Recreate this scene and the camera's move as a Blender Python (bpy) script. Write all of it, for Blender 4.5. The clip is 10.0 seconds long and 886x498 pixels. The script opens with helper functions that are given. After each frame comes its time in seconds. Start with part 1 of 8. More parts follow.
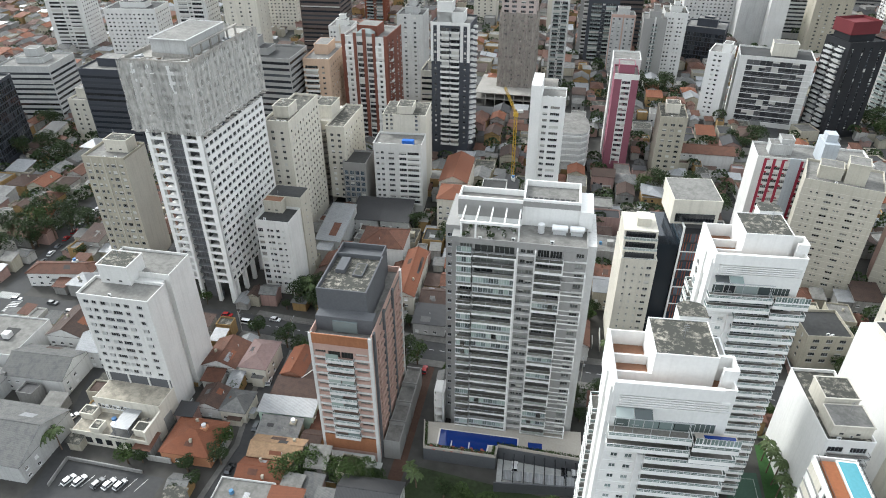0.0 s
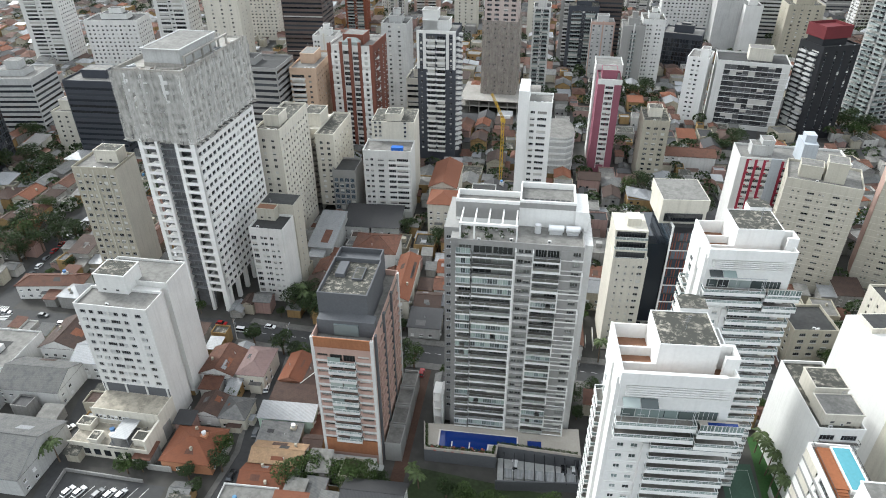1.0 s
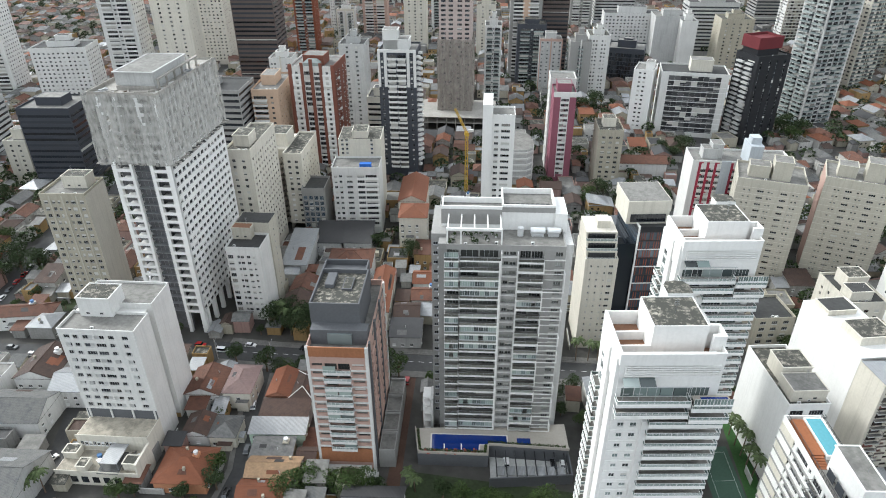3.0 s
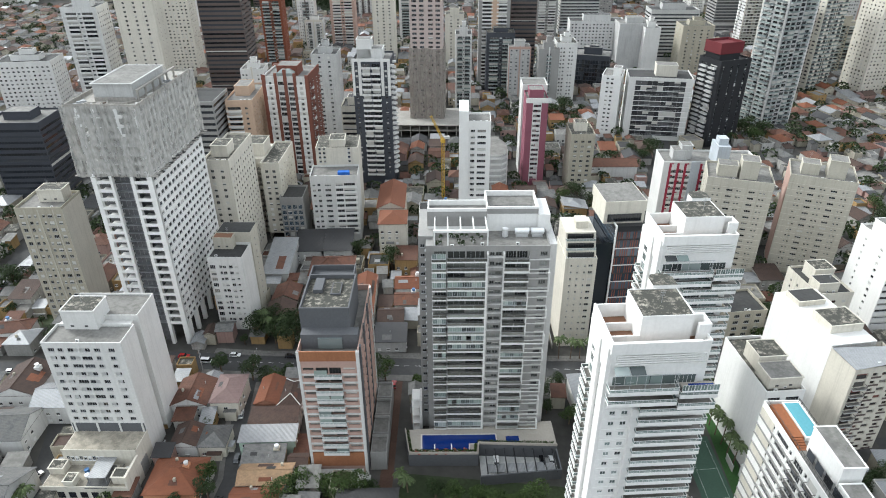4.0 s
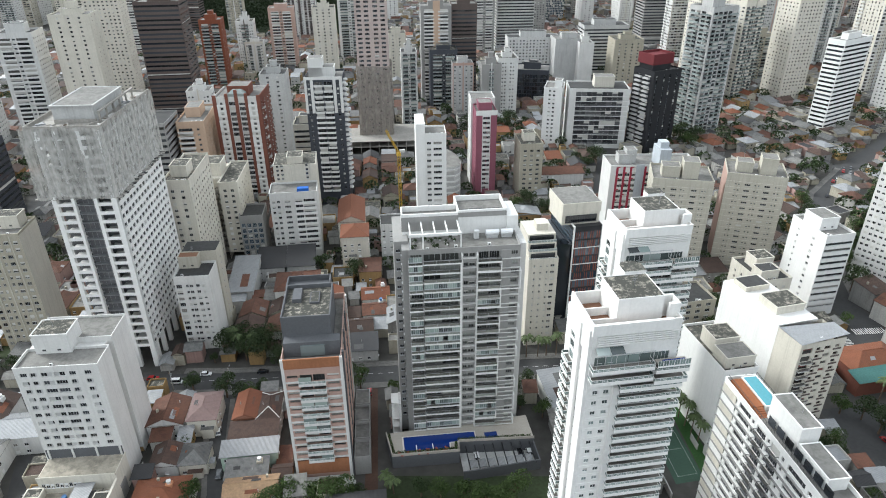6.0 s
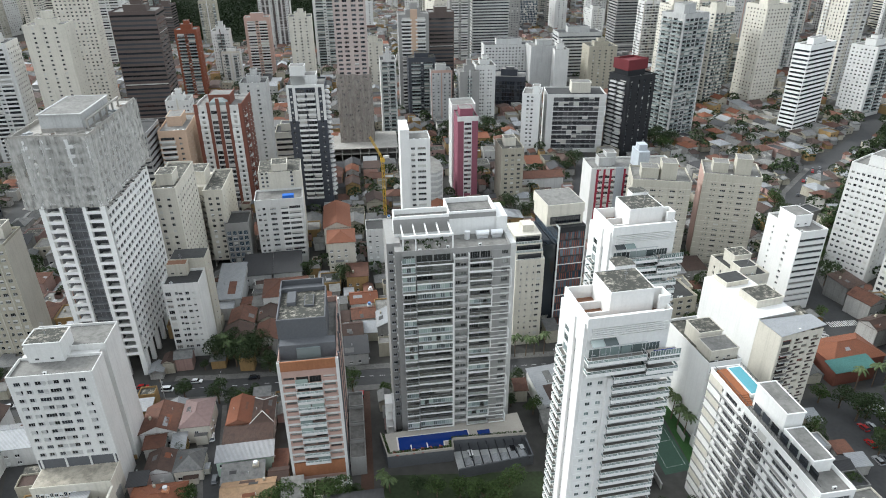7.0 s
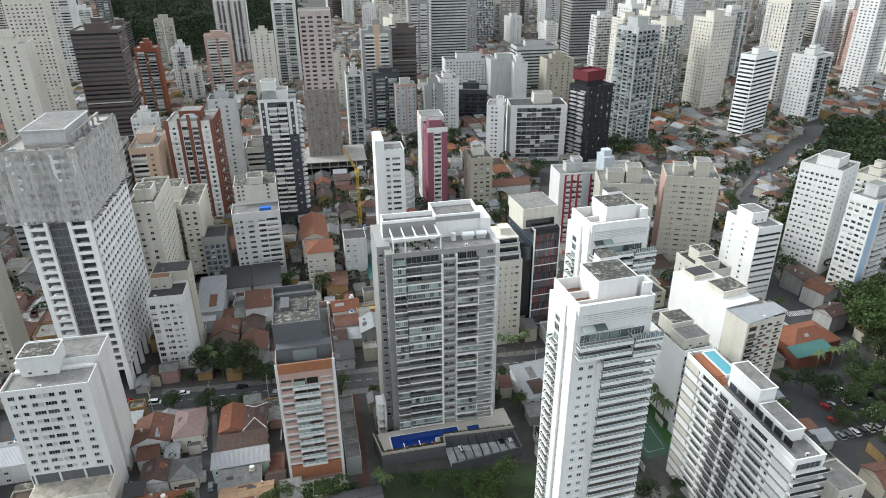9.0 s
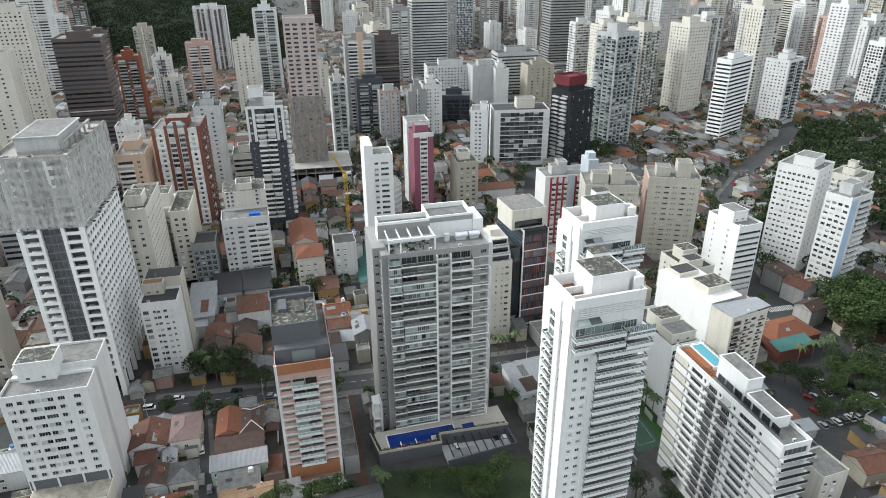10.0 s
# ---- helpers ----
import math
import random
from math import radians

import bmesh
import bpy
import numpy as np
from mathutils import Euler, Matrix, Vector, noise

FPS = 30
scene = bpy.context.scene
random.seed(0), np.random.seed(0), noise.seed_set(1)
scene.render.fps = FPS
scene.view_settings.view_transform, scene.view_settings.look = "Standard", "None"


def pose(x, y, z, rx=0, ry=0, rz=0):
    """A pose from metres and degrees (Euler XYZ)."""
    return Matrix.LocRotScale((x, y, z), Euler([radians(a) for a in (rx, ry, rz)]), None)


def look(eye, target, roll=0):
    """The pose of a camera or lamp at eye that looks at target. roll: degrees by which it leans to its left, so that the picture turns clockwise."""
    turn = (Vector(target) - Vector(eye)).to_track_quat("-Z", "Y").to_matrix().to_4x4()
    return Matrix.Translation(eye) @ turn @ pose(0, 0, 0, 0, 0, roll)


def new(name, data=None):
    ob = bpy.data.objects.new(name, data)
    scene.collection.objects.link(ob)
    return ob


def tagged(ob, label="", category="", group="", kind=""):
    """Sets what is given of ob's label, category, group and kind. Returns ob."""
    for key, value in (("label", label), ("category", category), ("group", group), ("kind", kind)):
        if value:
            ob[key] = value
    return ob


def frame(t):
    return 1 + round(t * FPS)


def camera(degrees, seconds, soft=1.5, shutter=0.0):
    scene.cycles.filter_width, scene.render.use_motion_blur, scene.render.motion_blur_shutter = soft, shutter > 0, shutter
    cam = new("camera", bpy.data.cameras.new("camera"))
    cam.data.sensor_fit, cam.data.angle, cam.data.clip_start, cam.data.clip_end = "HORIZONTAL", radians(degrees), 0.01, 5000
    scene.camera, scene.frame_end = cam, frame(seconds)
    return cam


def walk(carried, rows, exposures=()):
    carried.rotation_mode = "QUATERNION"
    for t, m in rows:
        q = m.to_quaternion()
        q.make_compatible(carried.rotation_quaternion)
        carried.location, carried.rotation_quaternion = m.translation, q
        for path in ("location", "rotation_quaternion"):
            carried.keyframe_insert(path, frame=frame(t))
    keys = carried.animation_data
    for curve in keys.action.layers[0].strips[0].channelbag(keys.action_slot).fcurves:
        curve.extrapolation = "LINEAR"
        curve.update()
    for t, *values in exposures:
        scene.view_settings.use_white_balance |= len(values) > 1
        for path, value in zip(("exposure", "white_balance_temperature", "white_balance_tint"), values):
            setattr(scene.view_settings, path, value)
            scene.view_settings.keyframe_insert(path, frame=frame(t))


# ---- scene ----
cam = camera(68.3, 10.0, soft=1.0)
METRES, EYE, TILT, LEAN, TURN = 63.0, 160.0, 0.0, 0.0, 16.7
ROWS = [
    (0.0, 0.0, 0.0, 0.0, -0.11, -32.78, 0.17),
    (0.5, -0.0391, -0.0252, -0.0001, -1.11, -32.42, 0.18),
    (1.0, -0.0791, -0.0513, -0.0001, -2.16, -32.02, 0.2),
    (1.5, -0.1203, -0.0778, -0.0003, -3.28, -31.59, 0.21),
    (2.0, -0.1639, -0.1051, 0.0012, -4.5, -31.19, 0.22),
    (2.5, -0.2067, -0.1313, 0.0028, -5.84, -30.75, 0.24),
    (4.0, -0.3339, -0.2083, 0.0048, -10.35, -29.53, 0.26),
    (4.5, -0.3763, -0.2341, 0.0037, -11.89, -29.12, 0.29),
    (5.0, -0.4194, -0.2574, 0.0033, -13.38, -28.75, 0.3),
    (5.5, -0.463, -0.2826, 0.0022, -14.82, -28.33, 0.33),
    (7.0, -0.5995, -0.3523, 0.0013, -18.5, -27.25, 0.34),
    (7.5, -0.6454, -0.3753, 0.0009, -19.59, -26.89, 0.36),
    (8.0, -0.6912, -0.3978, 0.0015, -20.62, -26.56, 0.37),
    (8.5, -0.7366, -0.4194, 0.002, -21.6, -26.26, 0.38),
    (9.0, -0.7822, -0.4406, 0.0022, -22.55, -25.96, 0.38),
    (9.5, -0.8286, -0.4609, 0.0026, -23.48, -25.67, 0.38),
    (10.0, -0.875, -0.4807, 0.0031, -24.45, -25.39, 0.38),
]
EXPOSURES = [(0.0, 1.46, 6200, 5.5), (10.0, 1.27, 6120, 5.0)]
walk(cam, [(t, pose(0, 0, EYE, TILT, LEAN, TURN) @ pose(METRES * x, METRES * y, METRES * z, 90 + pitch, roll, yaw)) for t, x, y, z, yaw, pitch, roll in ROWS], EXPOSURES)

# ---- world, sun ----
SUN_AZ, SUN_EL = 156.0, 40.0   # compass-like angle of the sun's place, counter-clockwise from +x, and its height
world = bpy.data.worlds.new("sky")
scene.world = world
world.use_nodes = True
wn = world.node_tree.nodes
sky = wn.new("ShaderNodeTexSky")
sky.sky_type = "NISHITA"
sky.sun_disc = False
sky.sun_elevation = radians(SUN_EL)
sky.sun_rotation = radians(90 - SUN_AZ)
sky.air_density, sky.dust_density, sky.ozone_density = 1.0, 3.0, 1.0
veil = wn.new("ShaderNodeHueSaturation")   # thin high cloud takes the blue out of the sky
veil.inputs["Saturation"].default_value = 0.3
world.node_tree.links.new(sky.outputs[0], veil.inputs["Color"])
cloud = wn.new("ShaderNodeMix")            # an even layer of cloud that scatters half of the light all round
cloud.data_type = "RGBA"
cloud.inputs["Factor"].default_value = 0.5
cloud.inputs["B"].default_value = (4.1, 4.15, 4.25, 1)
world.node_tree.links.new(veil.outputs[0], cloud.inputs["A"])
world.node_tree.links.new(cloud.outputs["Result"], wn["Background"].inputs[0])
wn["Background"].inputs[1].default_value = 0.15
sun = new("sun", bpy.data.lights.new("sun", "SUN"))
sun.data.energy, sun.data.angle, sun.data.color = 1.0, radians(10.0), (1.0, 0.98, 0.95)
sd = Vector((math.cos(radians(SUN_AZ)) * math.cos(radians(SUN_EL)), math.sin(radians(SUN_AZ)) * math.cos(radians(SUN_EL)), math.sin(radians(SUN_EL))))
sun.matrix_world = look(sd * 400, (0, 0, 0))


# ---- materials ----
def nodes_of(name):
    m = bpy.data.materials.new(name)
    m.use_nodes = True
    return m, m.node_tree.nodes, m.node_tree.links, m.node_tree.nodes["Principled BSDF"]


def mat(name, col, rough=0.85, metal=0.0, var=0.12, scale=0.12, grain=1.6, streak=0.0, mould=0.0, bump=0.0, spec=0.3, per=0.0):
    """Weathered surface: broad tone changes, fine grain, rain streaks and patches of mould, at metre scale."""
    m, n, l, b = nodes_of(name)
    geo = n.new("ShaderNodeNewGeometry")
    big = n.new("ShaderNodeTexNoise")
    big.inputs["Scale"].default_value, big.inputs["Detail"].default_value = scale, 4
    l.new(geo.outputs["Position"], big.inputs["Vector"])
    fine = n.new("ShaderNodeTexNoise")
    fine.inputs["Scale"].default_value, fine.inputs["Detail"].default_value = grain, 5
    l.new(geo.outputs["Position"], fine.inputs["Vector"])
    add = n.new("ShaderNodeMath")
    add.operation = "ADD"
    l.new(big.outputs["Fac"], add.inputs[0])
    l.new(fine.outputs["Fac"], add.inputs[1])
    ramp = n.new("ShaderNodeMapRange")
    ramp.inputs["From Min"].default_value, ramp.inputs["From Max"].default_value = 0.7, 1.3
    ramp.inputs["To Min"].default_value, ramp.inputs["To Max"].default_value = 1 - var, 1 + var
    l.new(add.outputs[0], ramp.inputs["Value"])
    tone = n.new("ShaderNodeVectorMath")
    tone.operation = "SCALE"
    tone.inputs[0].default_value = col
    l.new(ramp.outputs[0], tone.inputs["Scale"])
    out = tone.outputs[0]
    if per:
        info = n.new("ShaderNodeObjectInfo")
        pr = n.new("ShaderNodeMath")
        pr.operation = "ADD"
        l.new(info.outputs["Random"], pr.inputs[0])
        l.new(geo.outputs["Random Per Island"], pr.inputs[1])
        fr = n.new("ShaderNodeMath")
        fr.operation = "FRACT"
        l.new(pr.outputs[0], fr.inputs[0])
        mr = n.new("ShaderNodeMapRange")
        mr.inputs["To Min"].default_value, mr.inputs["To Max"].default_value = 1 - per, 1 + per
        l.new(fr.outputs[0], mr.inputs["Value"])
        sc = n.new("ShaderNodeVectorMath")
        sc.operation = "SCALE"
        l.new(out, sc.inputs[0])
        l.new(mr.outputs[0], sc.inputs["Scale"])
        out = sc.outputs[0]
    if streak:
        mp = n.new("ShaderNodeMapping")
        mp.inputs["Scale"].default_value = (0.9, 0.9, 0.05)
        l.new(geo.outputs["Position"], mp.inputs["Vector"])
        sn = n.new("ShaderNodeTexNoise")
        sn.inputs["Scale"].default_value, sn.inputs["Detail"].default_value = 1.2, 5
        l.new(mp.outputs[0], sn.inputs["Vector"])
        sr = n.new("ShaderNodeMapRange")
        sr.inputs["From Min"].default_value, sr.inputs["From Max"].default_value = 0.5, 0.72
        sr.inputs["To Max"].default_value = streak
        l.new(sn.outputs["Fac"], sr.inputs["Value"])
        mx = n.new("ShaderNodeMix")
        mx.data_type = "RGBA"
        mx.inputs["B"].default_value = (col[0] * 0.35, col[1] * 0.34, col[2] * 0.31, 1)
        l.new(sr.outputs[0], mx.inputs["Factor"])
        l.new(out, mx.inputs["A"])
        out = mx.outputs["Result"]
    if mould:
        mn = n.new("ShaderNodeTexNoise")
        mn.inputs["Scale"].default_value, mn.inputs["Detail"].default_value = 0.6 if mould > 0.9 else 0.35, 8
        mn.inputs["Roughness"].default_value = 0.75
        l.new(geo.outputs["Position"], mn.inputs["Vector"])
        mr2 = n.new("ShaderNodeMapRange")
        mr2.inputs["From Min"].default_value, mr2.inputs["From Max"].default_value = (0.37, 0.50) if mould > 0.9 else (0.45, 0.58)
        mr2.inputs["To Max"].default_value = mould
        l.new(mn.outputs["Fac"], mr2.inputs["Value"])
        mx2 = n.new("ShaderNodeMix")
        mx2.data_type = "RGBA"
        mx2.inputs["B"].default_value = (0.05, 0.05, 0.043, 1)
        l.new(mr2.outputs[0], mx2.inputs["Factor"])
        l.new(out, mx2.inputs["A"])
        out = mx2.outputs["Result"]
    l.new(out, b.inputs["Base Color"])
    b.inputs["Roughness"].default_value, b.inputs["Metallic"].default_value = rough, metal
    b.inputs["Specular IOR Level"].default_value = spec
    if bump:
        bp = n.new("ShaderNodeBump")
        bp.inputs["Strength"].default_value, bp.inputs["Distance"].default_value = bump, 0.05
        l.new(fine.outputs["Fac"], bp.inputs["Height"])
        l.new(bp.outputs[0], b.inputs["Normal"])
    return m


def glass_mat(name, stops, rough=0.07, spec=0.6):
    """Window glass seen from outside by day: dark rooms, here and there a pale curtain behind."""
    m, n, l, b = nodes_of(name)
    geo, info = n.new("ShaderNodeNewGeometry"), n.new("ShaderNodeObjectInfo")
    a, f = n.new("ShaderNodeMath"), n.new("ShaderNodeMath")
    a.operation, f.operation = "ADD", "FRACT"
    l.new(geo.outputs["Random Per Island"], a.inputs[0])
    l.new(info.outputs["Random"], a.inputs[1])
    l.new(a.outputs[0], f.inputs[0])
    r = n.new("ShaderNodeValToRGB")
    r.color_ramp.interpolation = "CONSTANT"
    el = r.color_ramp.elements
    while len(el) < len(stops):
        el.new(0.5)
    for e, (p, c) in zip(el, stops):
        e.position, e.color = p, (*c, 1)
    l.new(f.outputs[0], r.inputs[0])
    l.new(r.outputs[0], b.inputs["Base Color"])
    b.inputs["Roughness"].default_value = rough
    b.inputs["Specular IOR Level"].default_value = spec
    return m


def ribbed(name, col, pitch=0.25, rough=0.8, var=0.25, metal=0.0, mould=0.3, axis="X"):
    """Tiled or corrugated roofing: ribs down the slope, tile rows, blotches of age."""
    m, n, l, b = nodes_of(name)
    tc, geo = n.new("ShaderNodeTexCoord"), n.new("ShaderNodeNewGeometry")
    w = n.new("ShaderNodeTexWave")
    w.bands_direction = axis
    w.inputs["Scale"].default_value = 1 / pitch / 3.14
    w.inputs["Distortion"].default_value = 0.3
    l.new(tc.outputs["Object"], w.inputs["Vector"])
    nz = n.new("ShaderNodeTexNoise")
    nz.inputs["Scale"].default_value, nz.inputs["Detail"].default_value, nz.inputs["Roughness"].default_value = 0.5, 8, 0.7
    l.new(geo.outputs["Position"], nz.inputs["Vector"])
    info = n.new("ShaderNodeObjectInfo")
    su = n.new("ShaderNodeMath")
    su.operation = "ADD"
    l.new(info.outputs["Random"], su.inputs[0])
    l.new(geo.outputs["Random Per Island"], su.inputs[1])
    frc = n.new("ShaderNodeMath")
    frc.operation = "FRACT"
    l.new(su.outputs[0], frc.inputs[0])
    r0 = n.new("ShaderNodeMapRange")
    r0.inputs["To Min"].default_value, r0.inputs["To Max"].default_value = 1 - var, 1 + var
    l.new(frc.outputs[0], r0.inputs["Value"])
    s = n.new("ShaderNodeVectorMath")
    s.operation = "SCALE"
    s.inputs[0].default_value = col
    l.new(r0.outputs[0], s.inputs["Scale"])
    mx = n.new("ShaderNodeMix")
    mx.data_type = "RGBA"
    mx.inputs["B"].default_value = (col[0] * 0.28, col[1] * 0.32, col[2] * 0.4, 1)
    r1 = n.new("ShaderNodeMapRange")
    r1.inputs["From Min"].default_value, r1.inputs["From Max"].default_value = 0.45, 0.68
    r1.inputs["To Max"].default_value = mould
    l.new(nz.outputs["Fac"], r1.inputs["Value"])
    l.new(r1.outputs[0], mx.inputs["Factor"])
    l.new(s.outputs[0], mx.inputs["A"])
    mx3 = n.new("ShaderNodeMix")
    mx3.data_type = "RGBA"
    mx3.blend_type = "MULTIPLY"
    mx3.inputs["B"].default_value = (0.72, 0.7, 0.68, 1)
    l.new(w.outputs["Fac"], mx3.inputs["Factor"])
    l.new(mx.outputs["Result"], mx3.inputs["A"])
    l.new(mx3.outputs["Result"], b.inputs["Base Color"])
    bp = n.new("ShaderNodeBump")
    bp.inputs["Strength"].default_value, bp.inputs["Distance"].default_value = 0.6, 0.05
    l.new(w.outputs["Fac"], bp.inputs["Height"])
    l.new(bp.outputs[0], b.inputs["Normal"])
    b.inputs["Roughness"].default_value, b.inputs["Metallic"].default_value = rough, metal
    return m


WHITE = mat("white_render", (0.60, 0.595, 0.575), var=0.07, streak=0.16)
WHITE2 = mat("bright_white_paint", (0.72, 0.715, 0.695), var=0.05, streak=0.09)
OFFW = mat("grey_white_render", (0.57, 0.565, 0.55), var=0.08, streak=0.25)
CREAM = mat("cream_render", (0.56, 0.53, 0.46), var=0.08, streak=0.22)
SAND = mat("sand_render", (0.36, 0.335, 0.27), var=0.1, streak=0.25)
BEIGE = mat("beige_render", (0.44, 0.415, 0.35), var=0.08, streak=0.18)
PEACH = mat("peach_render", (0.47, 0.34, 0.25), var=0.08, streak=0.15)
PINKT = mat("pink_tile", (0.42, 0.29, 0.245), var=0.08, streak=0.1)
ROSE = mat("rose_tile", (0.235, 0.085, 0.115), var=0.08, streak=0.1)
TERRA = mat("terracotta_panel", (0.30, 0.13, 0.065), var=0.12, streak=0.15)
BRICK = mat("red_brick_tile", (0.17, 0.065, 0.045), var=0.12, streak=0.1)
RUST = mat("rust_orange_tile", (0.19, 0.06, 0.032), var=0.1, streak=0.1)
NAVY = mat("navy_grey_tile", (0.045, 0.049, 0.06), var=0.12, rough=0.5)
BLACKC = mat("black_cladding", (0.02, 0.021, 0.024), var=0.15, rough=0.4)
DKGREY = mat("dark_grey_paint", (0.10, 0.103, 0.11), var=0.1)
GREY = mat("mid_grey_paint", (0.27, 0.265, 0.255), var=0.07, streak=0.12)
LGREY = mat("light_grey_concrete", (0.42, 0.42, 0.41), var=0.12, streak=0.25)
BROWNT = mat("brown_tile", (0.10, 0.078, 0.07), var=0.12, streak=0.1)
RAWC = mat("raw_concrete", (0.30, 0.285, 0.26), var=0.2, streak=0.35, bump=0.3)
ROOFC = mat("weathered_roof_slab", (0.185, 0.18, 0.168), var=0.2, grain=0.9, mould=0.35, bump=0.3)
ROOFM = mat("mouldy_roof_slab", (0.27, 0.25, 0.21), var=0.4, grain=0.9, mould=1.0, bump=0.4)
ROOFD = mat("dark_felt_roof", (0.045, 0.045, 0.045), var=0.25, grain=0.8, mould=0.3)
DECK = mat("terracotta_deck", (0.2, 0.105, 0.065), var=0.12)
STEEL = mat("grey_metal", (0.32, 0.33, 0.34), rough=0.45, metal=0.6, var=0.1)
TANK = mat("galvanised_tank", (0.72, 0.73, 0.74), rough=0.35, metal=0.5, var=0.06)
ASPH = mat("asphalt", (0.05, 0.05, 0.051), var=0.18, scale=0.08, grain=0.7, mould=0.25)
PAVE = mat("concrete_pavement", (0.135, 0.13, 0.122), var=0.2, grain=0.8, mould=0.3)
PAINT = mat("road_paint", (0.62, 0.62, 0.60), var=0.15)
GROUND = mat("city_ground", (0.055, 0.052, 0.048), var=0.35, scale=0.03, grain=0.25, mould=0.55)
SOIL = mat("red_soil", (0.075, 0.042, 0.03), var=0.25)
GRASS = mat("grass", (0.03, 0.043, 0.018), var=0.35, grain=1.0)
STONE = mat("pool_deck_stone", (0.38, 0.35, 0.305), var=0.1)
FRAMEW = mat("white_frame", (0.68, 0.68, 0.67), rough=0.5, var=0.03)
BLIND = mat("pale_roller_blind", (0.50, 0.49, 0.46), rough=0.7, var=0.08)
FRAMED = mat("dark_frame", (0.05, 0.05, 0.052), rough=0.4, var=0.05)
FRAMEG = mat("aluminium_frame", (0.45, 0.46, 0.47), rough=0.4, metal=0.4, var=0.05)
RAILG = glass_mat("rail_glass", [(0, (0.22, 0.26, 0.25)), (0.4, (0.30, 0.34, 0.33)), (0.7, (0.16, 0.19, 0.19))], 0.08, 0.7)
ENCL = glass_mat("balcony_glazing", [(0, (0.27, 0.33, 0.30)), (0.3, (0.17, 0.21, 0.20)), (0.5, (0.10, 0.12, 0.115)), (0.7, (0.33, 0.38, 0.35)), (0.85, (0.06, 0.07, 0.07))], 0.08, 0.6)
RAILW = glass_mat("rail_glass_pale_green", [(0, (0.15, 0.195, 0.185)), (0.4, (0.21, 0.265, 0.25)), (0.7, (0.115, 0.15, 0.14))], 0.12, 0.5)
RAILD = glass_mat("rail_glass_dark", [(0, (0.115, 0.115, 0.10)), (0.3, (0.18, 0.18, 0.16)), (0.6, (0.08, 0.08, 0.072)), (0.82, (0.25, 0.265, 0.24))], 0.1, 0.5)
GLASSM = glass_mat("loggia_glass", [(0, (0.05, 0.053, 0.05)), (0.3, (0.10, 0.105, 0.098)), (0.55, (0.17, 0.175, 0.16)), (0.75, (0.28, 0.29, 0.27)), (0.9, (0.03, 0.032, 0.032))], 0.1, 0.5)
GLASSL = glass_mat("louvred_window_glass", [(0, (0.035, 0.037, 0.04)), (0.4, (0.06, 0.062, 0.066)), (0.8, (0.11, 0.112, 0.115))], 0.2, 0.4)
GLASST = glass_mat("greenish_terrace_glass", [(0, (0.10, 0.125, 0.12)), (0.25, (0.20, 0.25, 0.24)), (0.5, (0.06, 0.075, 0.075)), (0.7, (0.27, 0.31, 0.30)), (0.88, (0.035, 0.04, 0.042))], 0.08, 0.6)
GLASS = glass_mat("window_glass", [(0, (0.012, 0.014, 0.017)), (0.35, (0.022, 0.025, 0.028)), (0.62, (0.045, 0.047, 0.05)), (0.82, (0.09, 0.088, 0.083)), (0.94, (0.22, 0.21, 0.19))])
# far windows: distance haze painted in as paler glass tones
GLASSF = glass_mat("curtained_window_glass", [(0, (0.05, 0.053, 0.056)), (0.35, (0.085, 0.088, 0.09)), (0.62, (0.13, 0.13, 0.127)), (0.82, (0.20, 0.195, 0.185)), (0.94, (0.32, 0.31, 0.29))], 0.15, 0.4)
GLASSD = glass_mat("dark_curtain_glass", [(0, (0.012, 0.014, 0.017)), (0.4, (0.02, 0.024, 0.03)), (0.8, (0.05, 0.056, 0.065))], 0.04, 0.7)
GLASSB = glass_mat("blue_curtain_glass", [(0, (0.03, 0.05, 0.07)), (0.4, (0.05, 0.075, 0.10)), (0.75, (0.10, 0.13, 0.16))], 0.04, 0.8)
TILE = ribbed("clay_tiles", (0.12, 0.052, 0.032), 0.28, 0.85, 0.3, mould=0.55)
TILEN = ribbed("fresh_clay_tiles", (0.19, 0.066, 0.031), 0.28, 0.85, 0.12, mould=0.25)
TILEB = ribbed("brown_clay_tiles", (0.068, 0.041, 0.031), 0.28, 0.85, 0.25, mould=0.5)
TILEP = ribbed("pinkish_tiles", (0.20, 0.138, 0.13), 0.28, 0.85, 0.1, mould=0.3)
FIBRO = ribbed("fibre_cement_sheets", (0.145, 0.145, 0.14), 0.35, 0.9, 0.3, mould=0.6)
ZINC = ribbed("pale_metal_sheets", (0.29, 0.30, 0.31), 0.4, 0.45, 0.12, 0.2, mould=0.25)
DARKR = ribbed("black_roof_sheets", (0.035, 0.035, 0.037), 0.4, 0.7, 0.3, mould=0.2)
BARK = mat("bark", (0.12, 0.085, 0.06), var=0.25)
LEAF = mat("leaves", (0.031, 0.047, 0.019), var=0.35, scale=0.25, grain=2.5, per=0.35, rough=0.7, spec=0.15)
LEAF2 = mat("bright_leaves", (0.042, 0.066, 0.02), var=0.3, scale=0.25, grain=2.5, per=0.35, rough=0.7, spec=0.15)
# copy of the leaves for the far woods, darkened to imitate shade among crowns
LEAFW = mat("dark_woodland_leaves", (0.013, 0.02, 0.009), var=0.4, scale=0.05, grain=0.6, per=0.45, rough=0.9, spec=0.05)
LEAFP = mat("palm_leaves", (0.06, 0.085, 0.03), var=0.3, per=0.3, rough=0.6)


